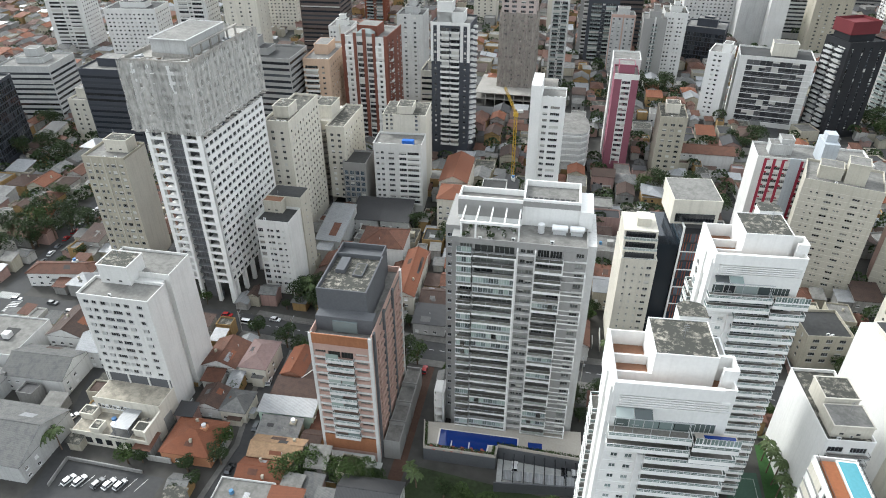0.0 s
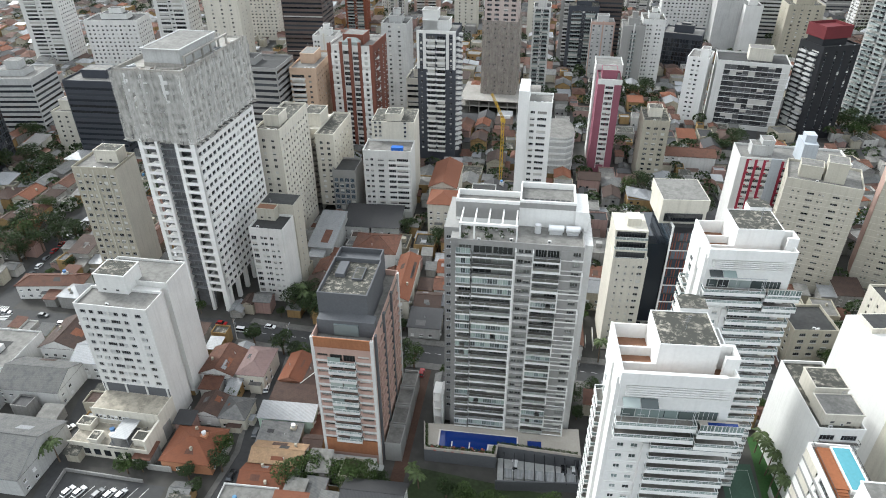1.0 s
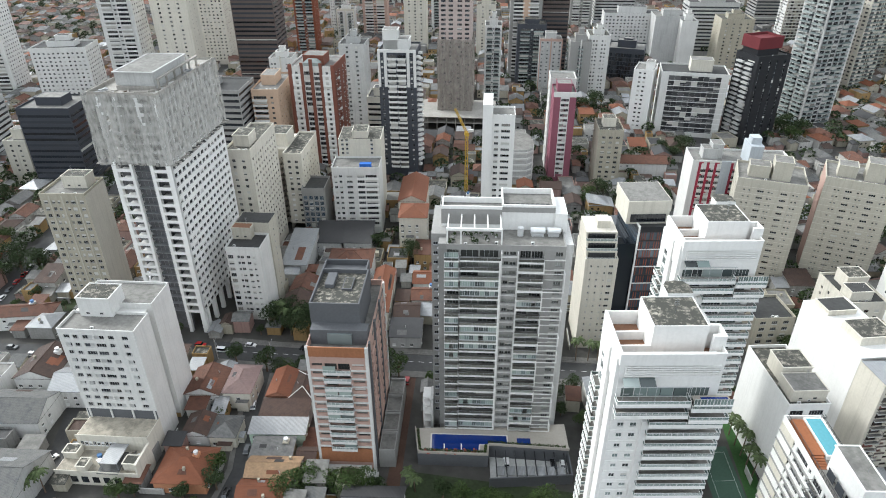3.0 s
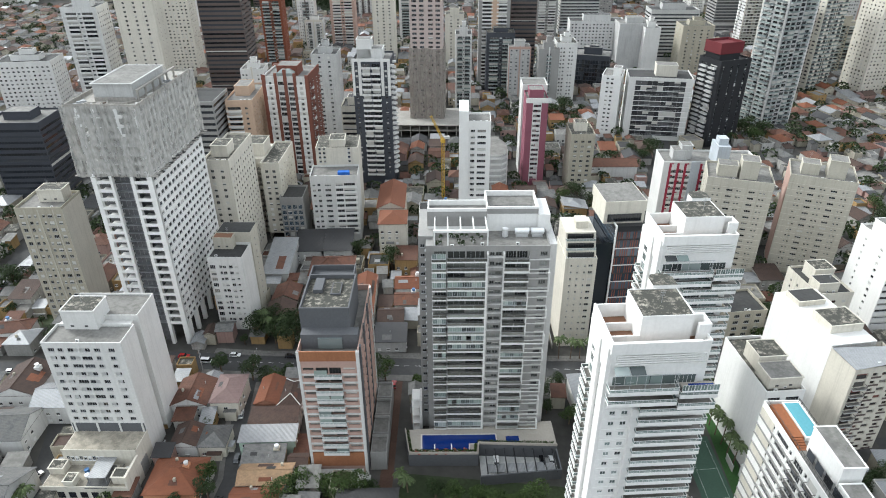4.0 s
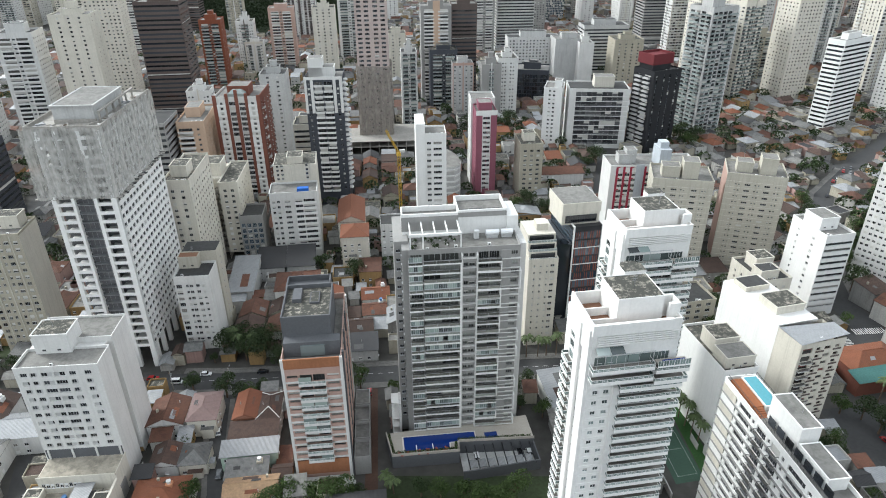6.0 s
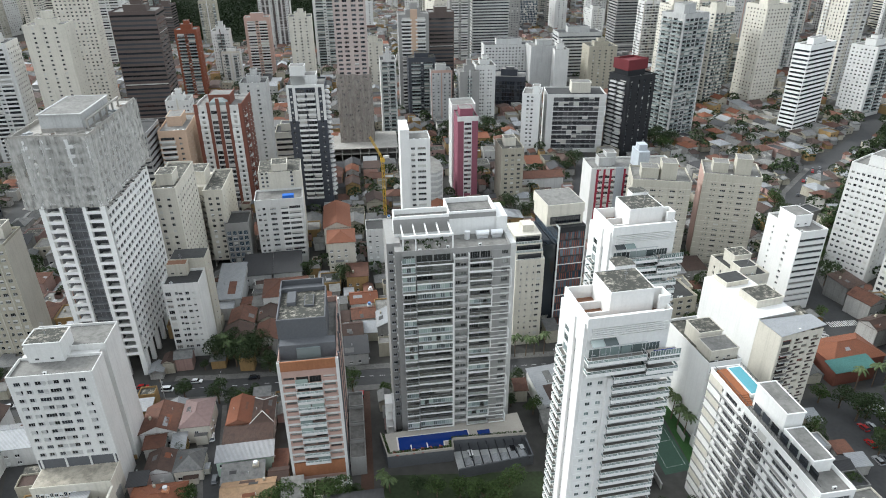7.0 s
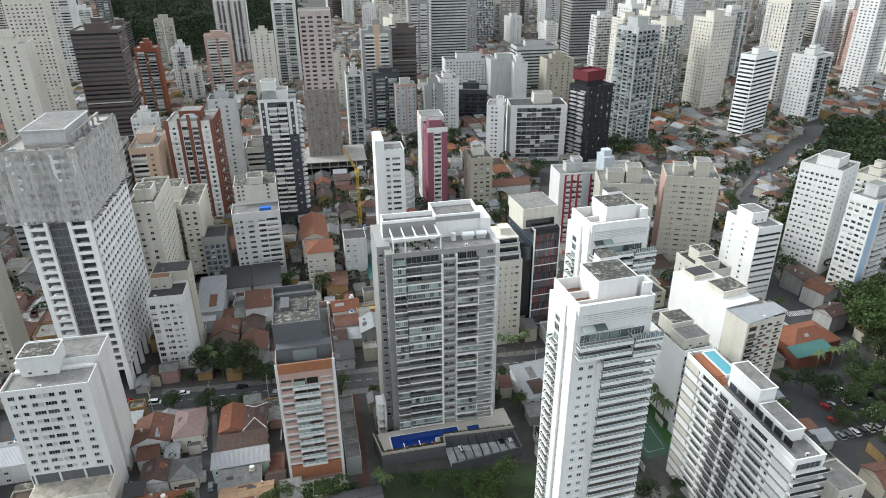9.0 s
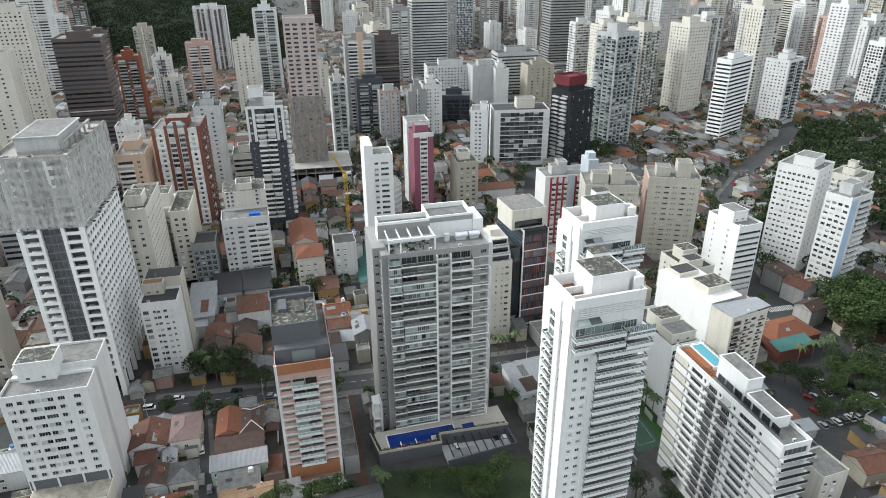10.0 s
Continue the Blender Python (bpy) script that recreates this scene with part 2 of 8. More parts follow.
def water(name, col):
    m, n, l, b = nodes_of(name)
    nz = n.new("ShaderNodeTexNoise")
    nz.inputs["Scale"].default_value = 1.5
    geo = n.new("ShaderNodeNewGeometry")
    l.new(geo.outputs["Position"], nz.inputs["Vector"])
    s = n.new("ShaderNodeMapRange")
    s.inputs["To Min"].default_value, s.inputs["To Max"].default_value = 0.85, 1.15
    l.new(nz.outputs["Fac"], s.inputs["Value"])
    v = n.new("ShaderNodeVectorMath")
    v.operation = "SCALE"
    v.inputs[0].default_value = col
    l.new(s.outputs[0], v.inputs["Scale"])
    l.new(v.outputs[0], b.inputs["Base Color"])
    b.inputs["Roughness"].default_value = 0.06
    bp = n.new("ShaderNodeBump")
    bp.inputs["Strength"].default_value, bp.inputs["Distance"].default_value = 0.15, 0.05
    l.new(nz.outputs["Fac"], bp.inputs["Height"])
    l.new(bp.outputs[0], b.inputs["Normal"])
    return m


POOLB = water("deep_blue_pool", (0.008, 0.03, 0.17))
POOLC = water("turquoise_pool", (0.08, 0.28, 0.33))


# ---- mesh helpers ----
class Geo:
    """A mesh in the making: corners, faces and a material slot for each face."""

    def __init__(self):
        self.v, self.f, self.m = [], [], []

    def face(self, pts, mi=0):
        k = len(self.v)
        self.v.extend(pts)
        self.f.append(tuple(range(k, k + len(pts))))
        self.m.append(mi)

    def box(self, x0, y0, z0, x1, y1, z1, mi=0, bottom=True):
        k = len(self.v)
        self.v += [(x0, y0, z0), (x1, y0, z0), (x1, y1, z0), (x0, y1, z0), (x0, y0, z1), (x1, y0, z1), (x1, y1, z1), (x0, y1, z1)]
        fs = [(4, 5, 6, 7), (0, 1, 5, 4), (1, 2, 6, 5), (2, 3, 7, 6), (3, 0, 4, 7)] + ([(3, 2, 1, 0)] if bottom else [])
        self.f += [tuple(k + i for i in q) for q in fs]
        self.m += [mi] * len(fs)

    def loft(self, rings, mis, cap=None):
        """Closed rings of corners joined one above the other, all in one piece."""
        k0 = len(self.v)
        n = len(rings[0])
        for r in rings:
            self.v += r
        for j in range(len(rings) - 1):
            for i in range(n):
                a, b = k0 + j * n + i, k0 + j * n + (i + 1) % n
                self.f.append((a, b, b + n, a + n))
                self.m.append(mis[j])
        if cap is not None:
            self.f.append(tuple(k0 + (len(rings) - 1) * n + i for i in range(n)))
            self.m.append(cap)

    def prism(self, pts, z0, z1, mi=0, top=None):
        k, n = len(self.v), len(pts)
        self.v += [(x, y, z0) for x, y in pts] + [(x, y, z1) for x, y in pts]
        for i in range(n):
            j = (i + 1) % n
            self.f.append((k + i, k + j, k + n + j, k + n + i))
            self.m.append(mi)
        self.f.append(tuple(k + n + i for i in range(n)))
        self.m.append(mi if top is None else top)

    def tube(self, a, b, r0, r1, n=8, mi=0, cap=True):
        a, b = Vector(a), Vector(b)
        q = (b - a).to_track_quat("Z", "Y")
        k = len(self.v)
        for p, r in ((a, r0), (b, r1)):
            for i in range(n):
                t = 2 * math.pi * i / n
                self.v.append(tuple(p + q @ Vector((r * math.cos(t), r * math.sin(t), 0))))
        for i in range(n):
            j = (i + 1) % n
            self.f.append((k + i, k + j, k + n + j, k + n + i))
            self.m.append(mi)
        if cap:
            self.f += [tuple(k + n + i for i in range(n)), tuple(k + n - 1 - i for i in range(n))]
            self.m += [mi, mi]

    def mesh(self, name, mats):
        me = bpy.data.meshes.new(name)
        me.from_pydata(self.v, [], self.f)
        for m in mats:
            me.materials.append(m)
        me.polygons.foreach_set("material_index", self.m)
        me.update()
        return me


def part(name, g, mats, parent, label=""):
    """One mesh object under a thing or under a part."""
    me = g if isinstance(g, bpy.types.Mesh) else g.mesh(name, mats if isinstance(mats, (list, tuple)) else [mats])
    ob = new(name, me)
    ob.parent = parent
    if label:
        ob["label"] = label
    return ob


def thing(name, label, category, x, y, z=0, yaw=0, group="", kind=""):
    ob = new(name)
    ob.empty_display_size = 0.5
    ob.matrix_basis = pose(x, y, z, 0, 0, yaw)
    return tagged(ob, label, category, group, kind)


BOXES = []   # footprints in the plan: corner, yaw, width, depth


def claim(x, y, yaw, w, d, grow=0.0):
    c, s = math.cos(radians(yaw)), math.sin(radians(yaw))
    BOXES.append((x - grow * c + grow * s, y - grow * s - grow * c, c, s, w + 2 * grow, d + 2 * grow))


CELLS, LAID = {}, [0]


def free(px, py, r):
    """True where no footprint lies within r (16 m at most); footprints are sorted into 40 m cells."""
    while LAID[0] < len(BOXES):
        bx = BOXES[LAID[0]]
        x, y, c, s, w, d = bx
        xs, ys = (x, x + w * c, x - d * s, x + w * c - d * s), (y, y + w * s, y + d * c, y + w * s + d * c)
        for i in range(int((min(xs) - 17) // 40), int((max(xs) + 17) // 40) + 1):
            for j in range(int((min(ys) - 17) // 40), int((max(ys) + 17) // 40) + 1):
                CELLS.setdefault((i, j), []).append(bx)
        LAID[0] += 1
    for x, y, c, s, w, d in CELLS.get((int(px // 40), int(py // 40)), ()):
        u, v = (px - x) * c + (py - y) * s, -(px - x) * s + (py - y) * c
        if -r < u < w + r and -r < v < d + r:
            return False
    return True


FACES = {"F": lambda w, d: ((0, 0), (1, 0), (0, -1), w, 0), "R": lambda w, d: ((w, 0), (0, 1), (1, 0), d, 90),
         "B": lambda w, d: ((w, d), (-1, 0), (0, 1), w, 180), "L": lambda w, d: ((0, d), (0, -1), (-1, 0), d, 270)}


def even(n, width, ww, sill=1.0, head=2.3, edge=None):
    """n equal windows spread along a wall of that width."""
    e = (width - n * ww) / (n + 1) if edge is None else edge
    gap = (width - 2 * e - n * ww) / max(n - 1, 1)
    return [(e + i * (ww + gap), e + i * (ww + gap) + ww, sill, head) for i in range(n)]


def wall_face(g, panes, face, w, d, z0, nf, fh, z1, cols, deep=0.22, mi=0, lite=False):
    """One outer wall from z0 to z1 with nf rows of real recesses for windows."""
    o, u, n, W, ang = FACES[face](w, d)

    def P(a, z, t=0.0):
        return (o[0] + u[0] * a - n[0] * t, o[1] + u[1] * a - n[1] * t, z)

    def q(a, b, za, zb):
        g.face([P(a, za), P(b, za), P(b, zb), P(a, zb)], mi)

    if lite:
        q(0, W, z0, z1)
        for a, b, s, h in cols:
            for k in range(nf):
                panes.append((P((a + b) / 2, z0 + k * fh + (s + h) / 2, -0.04), ang, round(b - a, 2), round(h - s, 2)))
        return
    cut = 0.0
    for a, b, s, h in sorted(cols):
        if a > cut + 1e-4:
            q(cut, a, z0, z1)
        low = z0
        for k in range(nf):
            zs, zh = z0 + k * fh + s, z0 + k * fh + h
            if zs > low:
                q(a, b, low, zs)
            g.face([P(a, zs), P(b, zs), P(b, zs, deep), P(a, zs, deep)], mi)
            g.face([P(a, zh, deep), P(b, zh, deep), P(b, zh), P(a, zh)], mi)
            g.face([P(a, zs, deep), P(a, zh, deep), P(a, zh), P(a, zs)], mi)
            g.face([P(b, zs), P(b, zh), P(b, zh, deep), P(b, zs, deep)], mi)
            c = P((a + b) / 2, (zs + zh) / 2, deep)
            panes.append((c, ang, round(b - a, 2), round(zh - zs, 2)))
            low = zh
        if z1 > low:
            q(a, b, low, z1)
        cut = b
    if W > cut + 1e-4:
        q(cut, W, z0, z1)


def pane_geo(g, c, ang, ww, hh, blind=0.0, bars=None, fr=0.06, plain=False):
    """Glass, frame and mullions of one window; with blind, a shutter let down over that share of it."""
    ca, sa = math.cos(radians(ang)), math.sin(radians(ang))

    def P(x, y, z):
        return (c[0] + x * ca - y * sa, c[1] + x * sa + y * ca, c[2] + z)

    def bar(x0, z0, x1, z1, t, mi):
        g.face([P(x0, t, z0), P(x1, t, z0), P(x1, t, z1), P(x0, t, z1)], mi)

    a, h = ww / 2, hh / 2
    g.face([P(-a, 0, -h), P(a, 0, -h), P(a, 0, h), P(-a, 0, h)], 0)
    if plain:
        if blind:
            bar(-a, h - hh * blind, a, h, -0.03, 2)
        return
    nb = max(1, round(ww / 1.1)) if bars is None else bars
    for i in range(1, nb + 1):
        x = -a + ww * i / (nb + 1)
        bar(x - fr / 2, -h, x + fr / 2, h, -0.03, 1)
    bar(-a, h - fr, a, h, -0.035, 1)
    bar(-a, -h, a, -h + fr, -0.035, 1)
    if blind:
        bar(-a, h - hh * blind, a, h - fr, -0.045, 2)


PANES = {}


def pane_mesh(ww, hh, kind, mats):
    """A window in one piece: a grid of glass, frame and mullions, the glass set back, the sill proud."""
    key = (ww, hh, kind, mats[0].name, mats[1].name)
    if key not in PANES:
        g = Geo()
        fr = 0.07
        nb = max(1, round(ww / 1.1))
        xs = [-ww / 2, -ww / 2 + fr]
        for i in range(1, nb + 1):
            c = -ww / 2 + ww * i / (nb + 1)
            xs += [c - fr / 2, c + fr / 2]
        xs += [ww / 2 - fr, ww / 2]
        drop = (0, 0.35, 0.65, 1.0, 0, 0)[kind]
        zs = [-hh / 2, -hh / 2 + fr] + ([hh / 2 - hh * drop] if 0 < drop < 1 else []) + [hh / 2 - fr, hh / 2]
        for z in zs:
            for x in xs:
                g.v.append((x, -0.03, z))
        n = len(xs)
        for r in range(len(zs) - 1):
            for c in range(n - 1):
                edge = r == 0 or r == len(zs) - 2 or c % 2 == 0
                shut = drop and zs[r] >= hh / 2 - hh * drop - 1e-6 and not (r == 0 or r == len(zs) - 2)
                g.f.append((r * n + c, r * n + c + 1, (r + 1) * n + c + 1, (r + 1) * n + c))
                if kind > 3 and not edge:
                    shut = (c < n / 2) == (kind == 4)
                g.m.append(2 if shut else 1 if edge else 0)
        k = len(g.v)
        g.v += [(-ww / 2, -0.32, -hh / 2 - 0.01), (ww / 2, -0.32, -hh / 2 - 0.01), (-ww / 2, -0.32, -hh / 2 - 0.1), (ww / 2, -0.32, -hh / 2 - 0.1)]
        g.f += [(k, k + 1, n - 1, 0), (k + 2, k + 3, k + 1, k)]
        g.m += [1, 1]
        PANES[key] = g.mesh("window", mats)
    return PANES[key]


def add_panes(root, panes, near, rng, mats, blinds=0.3, label="", name="window", plain=False, kinds=(1, 2, 2, 3)):
    if not panes:
        return
    mats = [*mats, BLIND] if len(mats) == 2 else list(mats)
    if near:
        for c, ang, ww, hh in panes[:300]:
            kind = rng.choice(kinds) if rng.random() < blinds else 0
            ob = part(name, pane_mesh(ww, hh, kind, mats), None, root, label)
            ob.matrix_basis = pose(*c, 0, 0, ang)
        panes = panes[300:]
        if not panes:
            return
    g = Geo()
    for c, ang, ww, hh in panes:
        pane_geo(g, c, ang, ww, hh, rng.choice((0.35, 0.6, 1.0)) if rng.random() < blinds else 0, None if ww < 4 else int(ww / 1.6), 0.06, plain)
    tagged(part("window_panes", g, mats, root, label), kind="stuff")


def ring4(x0, y0, x1, y1, z):
    return [(x0, y0, z), (x1, y0, z), (x1, y1, z), (x0, y1, z)]


def roof_top(root, w, d, H, para, wall, top, name="roof", rim=0.22):
    """Parapet and the roof slab inside it, with a coping that stands a little proud."""
    g = Geo()
    zr = H - para
    e = 0.05
    g.loft([ring4(0, 0, w, d, zr - 0.001), ring4(0, 0, w, d, H - 0.12), ring4(-e, -e, w + e, d + e, H - 0.12), ring4(-e, -e, w + e, d + e, H), ring4(rim, rim, w - rim, d - rim, H), ring4(rim, rim, w - rim, d - rim, zr)], [0, 0, 0, 0, 0], 1)
    return part(name, g, [wall, top], root)


def hut(root, x, y, w, d, z0, z1, wall, top, name="machine_room", lip=0.18, near=False):
    """Plant room on a roof with a projecting slab and a low rim."""
    g = Geo()
    X, Y, r = x + w, y + d, 0.15
    g.loft([ring4(x, y, X, Y, z0), ring4(x, y, X, Y, z1 - 0.22), ring4(x - lip, y - lip, X + lip, Y + lip, z1 - 0.22), ring4(x - lip, y - lip, X + lip, Y + lip, z1 + 0.15),
            ring4(x + r, y + r, X - r, Y - r, z1 + 0.15), ring4(x + r, y + r, X - r, Y - r, z1)], [0] * 5, 1)
    ob = part(name, g, [wall, top], root)
    if near:
        for t in (0.2, 0.62):
            v = Geo()
            v.box(x + w * t, y - 0.03, z0 + 0.9, x + w * t + 1.0, y - 0.005, z0 + 1.5)
            part("vent", v, [FRAMED], ob)
    return ob


RAILS = {}


def balcony(root, x, y, z, ang, width, depth, style, slab, near=True, g=None, label=""):
    """A balcony slab with its railing. style: glass, solid or bars."""
    key = (round(width, 2), round(depth, 2), style, slab.name)
    if key not in RAILS:
        s, r = Geo(), Geo()
        s.box(0, -depth, -0.16, width, 0, 0.0)
        s.box(0.13, -depth + 0.13, 0.0, width - 0.13, -0.02, 0.03, 1)
        s.box(-0.04, -depth - 0.05, {"half": -0.58, "clear": -0.34}.get(style, -0.24), width + 0.04, -depth + 0.12, 0.1)
        if style == "solid":
            r.box(0, -depth, 0.06, width, -depth + 0.12, 0.95)
            r.box(0, -depth + 0.12, 0.06, 0.12, 0, 0.95)
            r.box(width - 0.12, -depth + 0.12, 0.06, width, 0, 0.95)
        else:
            t = 0.36 if style == "half" else 0.12
            if style == "half":
                r.box(0, -depth, 0.06, width, -depth + 0.1, t, 0)
                r.box(0, -depth - 0.02, 0.62, width, -depth + 0.02, 0.68, 2)
            for x0, y0, x1, y1 in ((0, -depth, width, -depth + 0.03), (0, -depth + 0.03, 0.03, 0), (width - 0.03, -depth + 0.03, width, 0)):
                if style != "bars":
                    r.box(x0, y0, t, x1, y1, 1.0, 1)
                r.box(x0 - 0.03, y0 - 0.03, 1.0, x1 + 0.03, y1 + 0.03, 1.06 if style == "clear" else 1.1, 2)
            k = max(2, int(width / {"bars": 0.4, "clear": 3.0}.get(style, 1.15)))
            for i in range(k + 1):
                xx = min(width * i / k, width - 0.07)
                r.box(xx, -depth - 0.01, 0.06, xx + 0.07, -depth + 0.06, 1.02, 2)
        RAILS[key] = (s.mesh("balcony", [slab, BFLOOR]), r.mesh("railing", [slab, {"half": RAILW, "clear": RAILD}.get(style, RAILG), {"bars": FRAMED, "clear": FRAMEG}.get(style, FRAMEW)]))
    ob = part("balcony", RAILS[key][0], None, root, label)
    ob.matrix_basis = pose(x, y, z, 0, 0, ang)
    part("railing", RAILS[key][1], None, ob)
    return ob


def joined_balconies(root, items, slab, rail):
    """Far balconies: slab and parapet of each, in one part."""
    if not items:
        return
    g = Geo()
    for x, y, z, width, depth in items:
        g.box(x, y - depth, z - 0.2, x + width, y + 0.02, z, 0)
        g.box(x, y - depth, z, x + width, y - depth + 0.1, z + 1.0, 1)
        g.box(x, y - depth + 0.1, z, x + 0.1, y, z + 1.0, 1)
        g.box(x + width - 0.1, y - depth + 0.1, z, x + width, y, z + 1.0, 1)
    tagged(part("balcony_tier", g, [slab, rail], root), kind="stuff")


def tower(name, label, x, y, yaw, w, d, H, fh, wall, faces, z0=4.0, para=1.0, top=None, glass=None, frame=None, near=False,
          huts=(), balc=(), seed=1, blinds=0.3, trims=(), deep=0.22, category="apartment building", group="", lite=False, kinds=(1, 2, 2, 3), shutter=None):
    """A block: walls with recessed windows on the named faces, parapet, roof slab, plant rooms and balconies."""
    root = thing(name, label, category, x, y, 0, yaw, group)
    claim(x, y, yaw, w, d, 1.5)
    rng = random.Random(seed)
    nf = int((H - para - z0) / fh + 1e-3)
    g, panes = Geo(), []
    for f in "FRBL":
        W = w if f in "FB" else d
        cols = faces.get(f, [])
        wall_face(g, panes, f, w, d, z0, nf, fh, H - para, cols if f != "B" else [], deep, 0, lite)
        o, u, n, W, ang = FACES[f](w, d)
        g.face([(o[0], o[1], 0), (o[0] + u[0] * W, o[1] + u[1] * W, 0), (o[0] + u[0] * W, o[1] + u[1] * W, z0), (o[0], o[1], z0)])
    if lite:
        g.loft([ring4(0, 0, w, d, H - para), ring4(0, 0, w, d, H), ring4(0.25, 0.25, w - 0.25, d - 0.25, H), ring4(0.25, 0.25, w - 0.25, d - 0.25, H - para)], [0, 0, 0], 1)
    part("wall", g, [wall, top or ROOFC], root)
    add_panes(root, panes, near, rng, [glass or (GLASSF if lite else GLASS), frame or FRAMEG] + ([shutter] if shutter else []), blinds, plain=lite, kinds=kinds)
    if not lite:
        roof_top(root, w, d, H, para, wall, top or ROOFC)
    for h in huts:
        hut(root, *h[:4], H - para, h[4], h[5] if len(h) > 5 else wall, h[6] if len(h) > 6 else (top or ROOFC), near=near)
    far = []
    for face, a, b, depth, style, slab in balc:
        for k in range(nf):
            z = z0 + k * fh + 0.05
            if near:
                o, u, n, W, ang = FACES[face](w, d)
                balcony(root, o[0] + u[0] * a, o[1] + u[1] * a, z, ang, b - a, depth, style, slab)
            elif face == "F":
                far.append((a, 0, z, b - a, depth))
            elif face == "L":
                far.append((-depth, d - a, z, depth, b - a))
    if far:
        joined_balconies(root, far, balc[0][5], balc[0][5] if balc[0][4] == "solid" else RAILG)
    for (x0, y0, zz0, x1, y1, zz1, m, nm) in trims:
        t = Geo()
        t.box(x0, y0, zz0, x1, y1, zz1)
        part(nm, t, [m], root)
    return root


# ---- ground and roads ----
g = Geo()
g.face([(-4000, -1500, 0), (4000, -1500, 0), (4000, 5000, 0), (-4000, 5000, 0)])
tagged(new("ground", g.mesh("ground", [GROUND])), "grey and brown built-up city ground", "ground", kind="structure")


def strip(name, label, pts, width, z, m, kind_="structure", thick=0.0):
    """A ribbon along a line in the plan; with thick, a kerbed one."""
    g = Geo()
    L, Rr = [], []
    for i, p in enumerate(pts):
        a, b = pts[max(i - 1, 0)], pts[min(i + 1, len(pts) - 1)]
        t = math.atan2(b[1] - a[1], b[0] - a[0])
        nx, ny = -math.sin(t), math.cos(t)
        L.append((p[0] + nx * width / 2, p[1] + ny * width / 2))
        Rr.append((p[0] - nx * width / 2, p[1] - ny * width / 2))
    for i in range(len(pts) - 1):
        if thick:
            g.prism([Rr[i], Rr[i + 1], L[i + 1], L[i]], 0, z)
        else:
            g.face([(*Rr[i], z), (*Rr[i + 1], z), (*L[i + 1], z), (*L[i], z)])
    for i in range(len(pts) - 1):
        ln = math.dist(pts[i], pts[i + 1])
        yw = math.degrees(math.atan2(pts[i + 1][1] - pts[i][1], pts[i + 1][0] - pts[i][0]))
        c, s = math.cos(radians(yw)), math.sin(radians(yw))
        claim(pts[i][0] + s * width / 2, pts[i][1] - c * width / 2, yw, ln, width, 0.5)
    return tagged(new(name, g.mesh(name, [m])), label, name.rstrip("_0123456789"), kind=kind_)


ROADS = [
    ("road_1", [(-260, 148), (-200, 154), (-141, 166.5), (-109, 167), (-50, 171.5), (20, 177), (90, 186), (150, 196)], 9.5),
    ("road_2", [(-96, 60), (-97, 113), (-103.5, 134), (-107, 150), (-109, 163)], 5.5),
    ("road_3", [(-226, 80), (-232, 160), (-240, 195), (-252, 232), (-270, 300), (-290, 420), (-310, 560)], 11),
    ("road_4", [(-139, 60), (-149, 92), (-158, 112), (-166, 132), (-172, 158)], 5.5),
    ("road_5", [(150, 120), (152, 196), (150, 225), (165, 275), (206, 347), (245, 390), (330, 470), (420, 600)], 13),
    ("road_6", [(-290, 400), (-160, 405), (-40, 418), (60, 412), (160, 408), (240, 392)], 7.5),
    ("road_7", [(52, 300), (66, 340), (84, 410), (100, 520), (120, 640)], 9),
    ("road_8", [(80, 60), (110, 110), (150, 175)], 8),
    ("road_9", [(-320, 600), (-100, 620), (120, 640), (420, 600)], 11),
]
for i, (nm, pts, wd) in enumerate(ROADS):
    strip(nm, "worn grey asphalt city street", pts, wd, 0.03 + 0.012 * i, ASPH)
for sgn in (-1, 1):
    strip("pavement", "concrete pavement with a kerb beside the street", [(x, y + sgn * 6.4) for x, y in ((-128, 166.6), (-109, 167), (-50, 171.5), (20, 177), (90, 186), (135, 194))], 3.2, 0.16, PAVE, thick=1)
    strip("pavement", "concrete pavement with a kerb beside the lane", [(x + sgn * 3.7, y) for x, y in ((-96, 62), (-97, 113), (-103.5, 134), (-107, 150), (-108.5, 157))], 1.7, 0.15, PAVE, thick=1)
    strip("pavement", "concrete pavement with a kerb beside the avenue", [(x + sgn * 8.3, y) for x, y in ((150, 225), (165, 275), (206, 347), (245, 390))], 3.4, 0.16, PAVE, thick=1)


def crossing(cx, cy, yaw, n, length):
    """Zebra crossing: painted bars lying on the road."""
    g = Geo()
    for i in range(n):
        g.box(i * 1.0, 0, 0.16, i * 1.0 + 0.5, length, 0.17)
    ob = new("zebra_crossing", g.mesh("zebra_crossing", [PAINT]))
    ob.matrix_basis = pose(cx, cy, 0, 0, 0, yaw)
    tagged(ob, "white painted zebra crossing on grey asphalt", "road marking", kind="structure")


crossing(-236, 152, 5, 9, 4)
crossing(-222, 146, 100, 8, 4)
crossing(144, 197.5, 5, 14, 4)
crossing(140, 186, 95, 9, 4)
g = Geo()
for k in range(70):
    x = -125 + k * 4.0
    y = 166.7 + (x + 125) * 0.072
    g.box(x, y, 0.04, x + 2, y + 0.14, 0.046)
tagged(new("lane_marking", g.mesh("lane_marking", [PAINT])), "faded white dashed centre line on asphalt", "road marking", kind="structure")

BFLOOR = mat("balcony_floor_tiles", (0.20, 0.19, 0.17), var=0.25, grain=2.0)
TERR = mat("stained_terrace", (0.33, 0.30, 0.245), var=0.25, grain=0.8, mould=0.35)
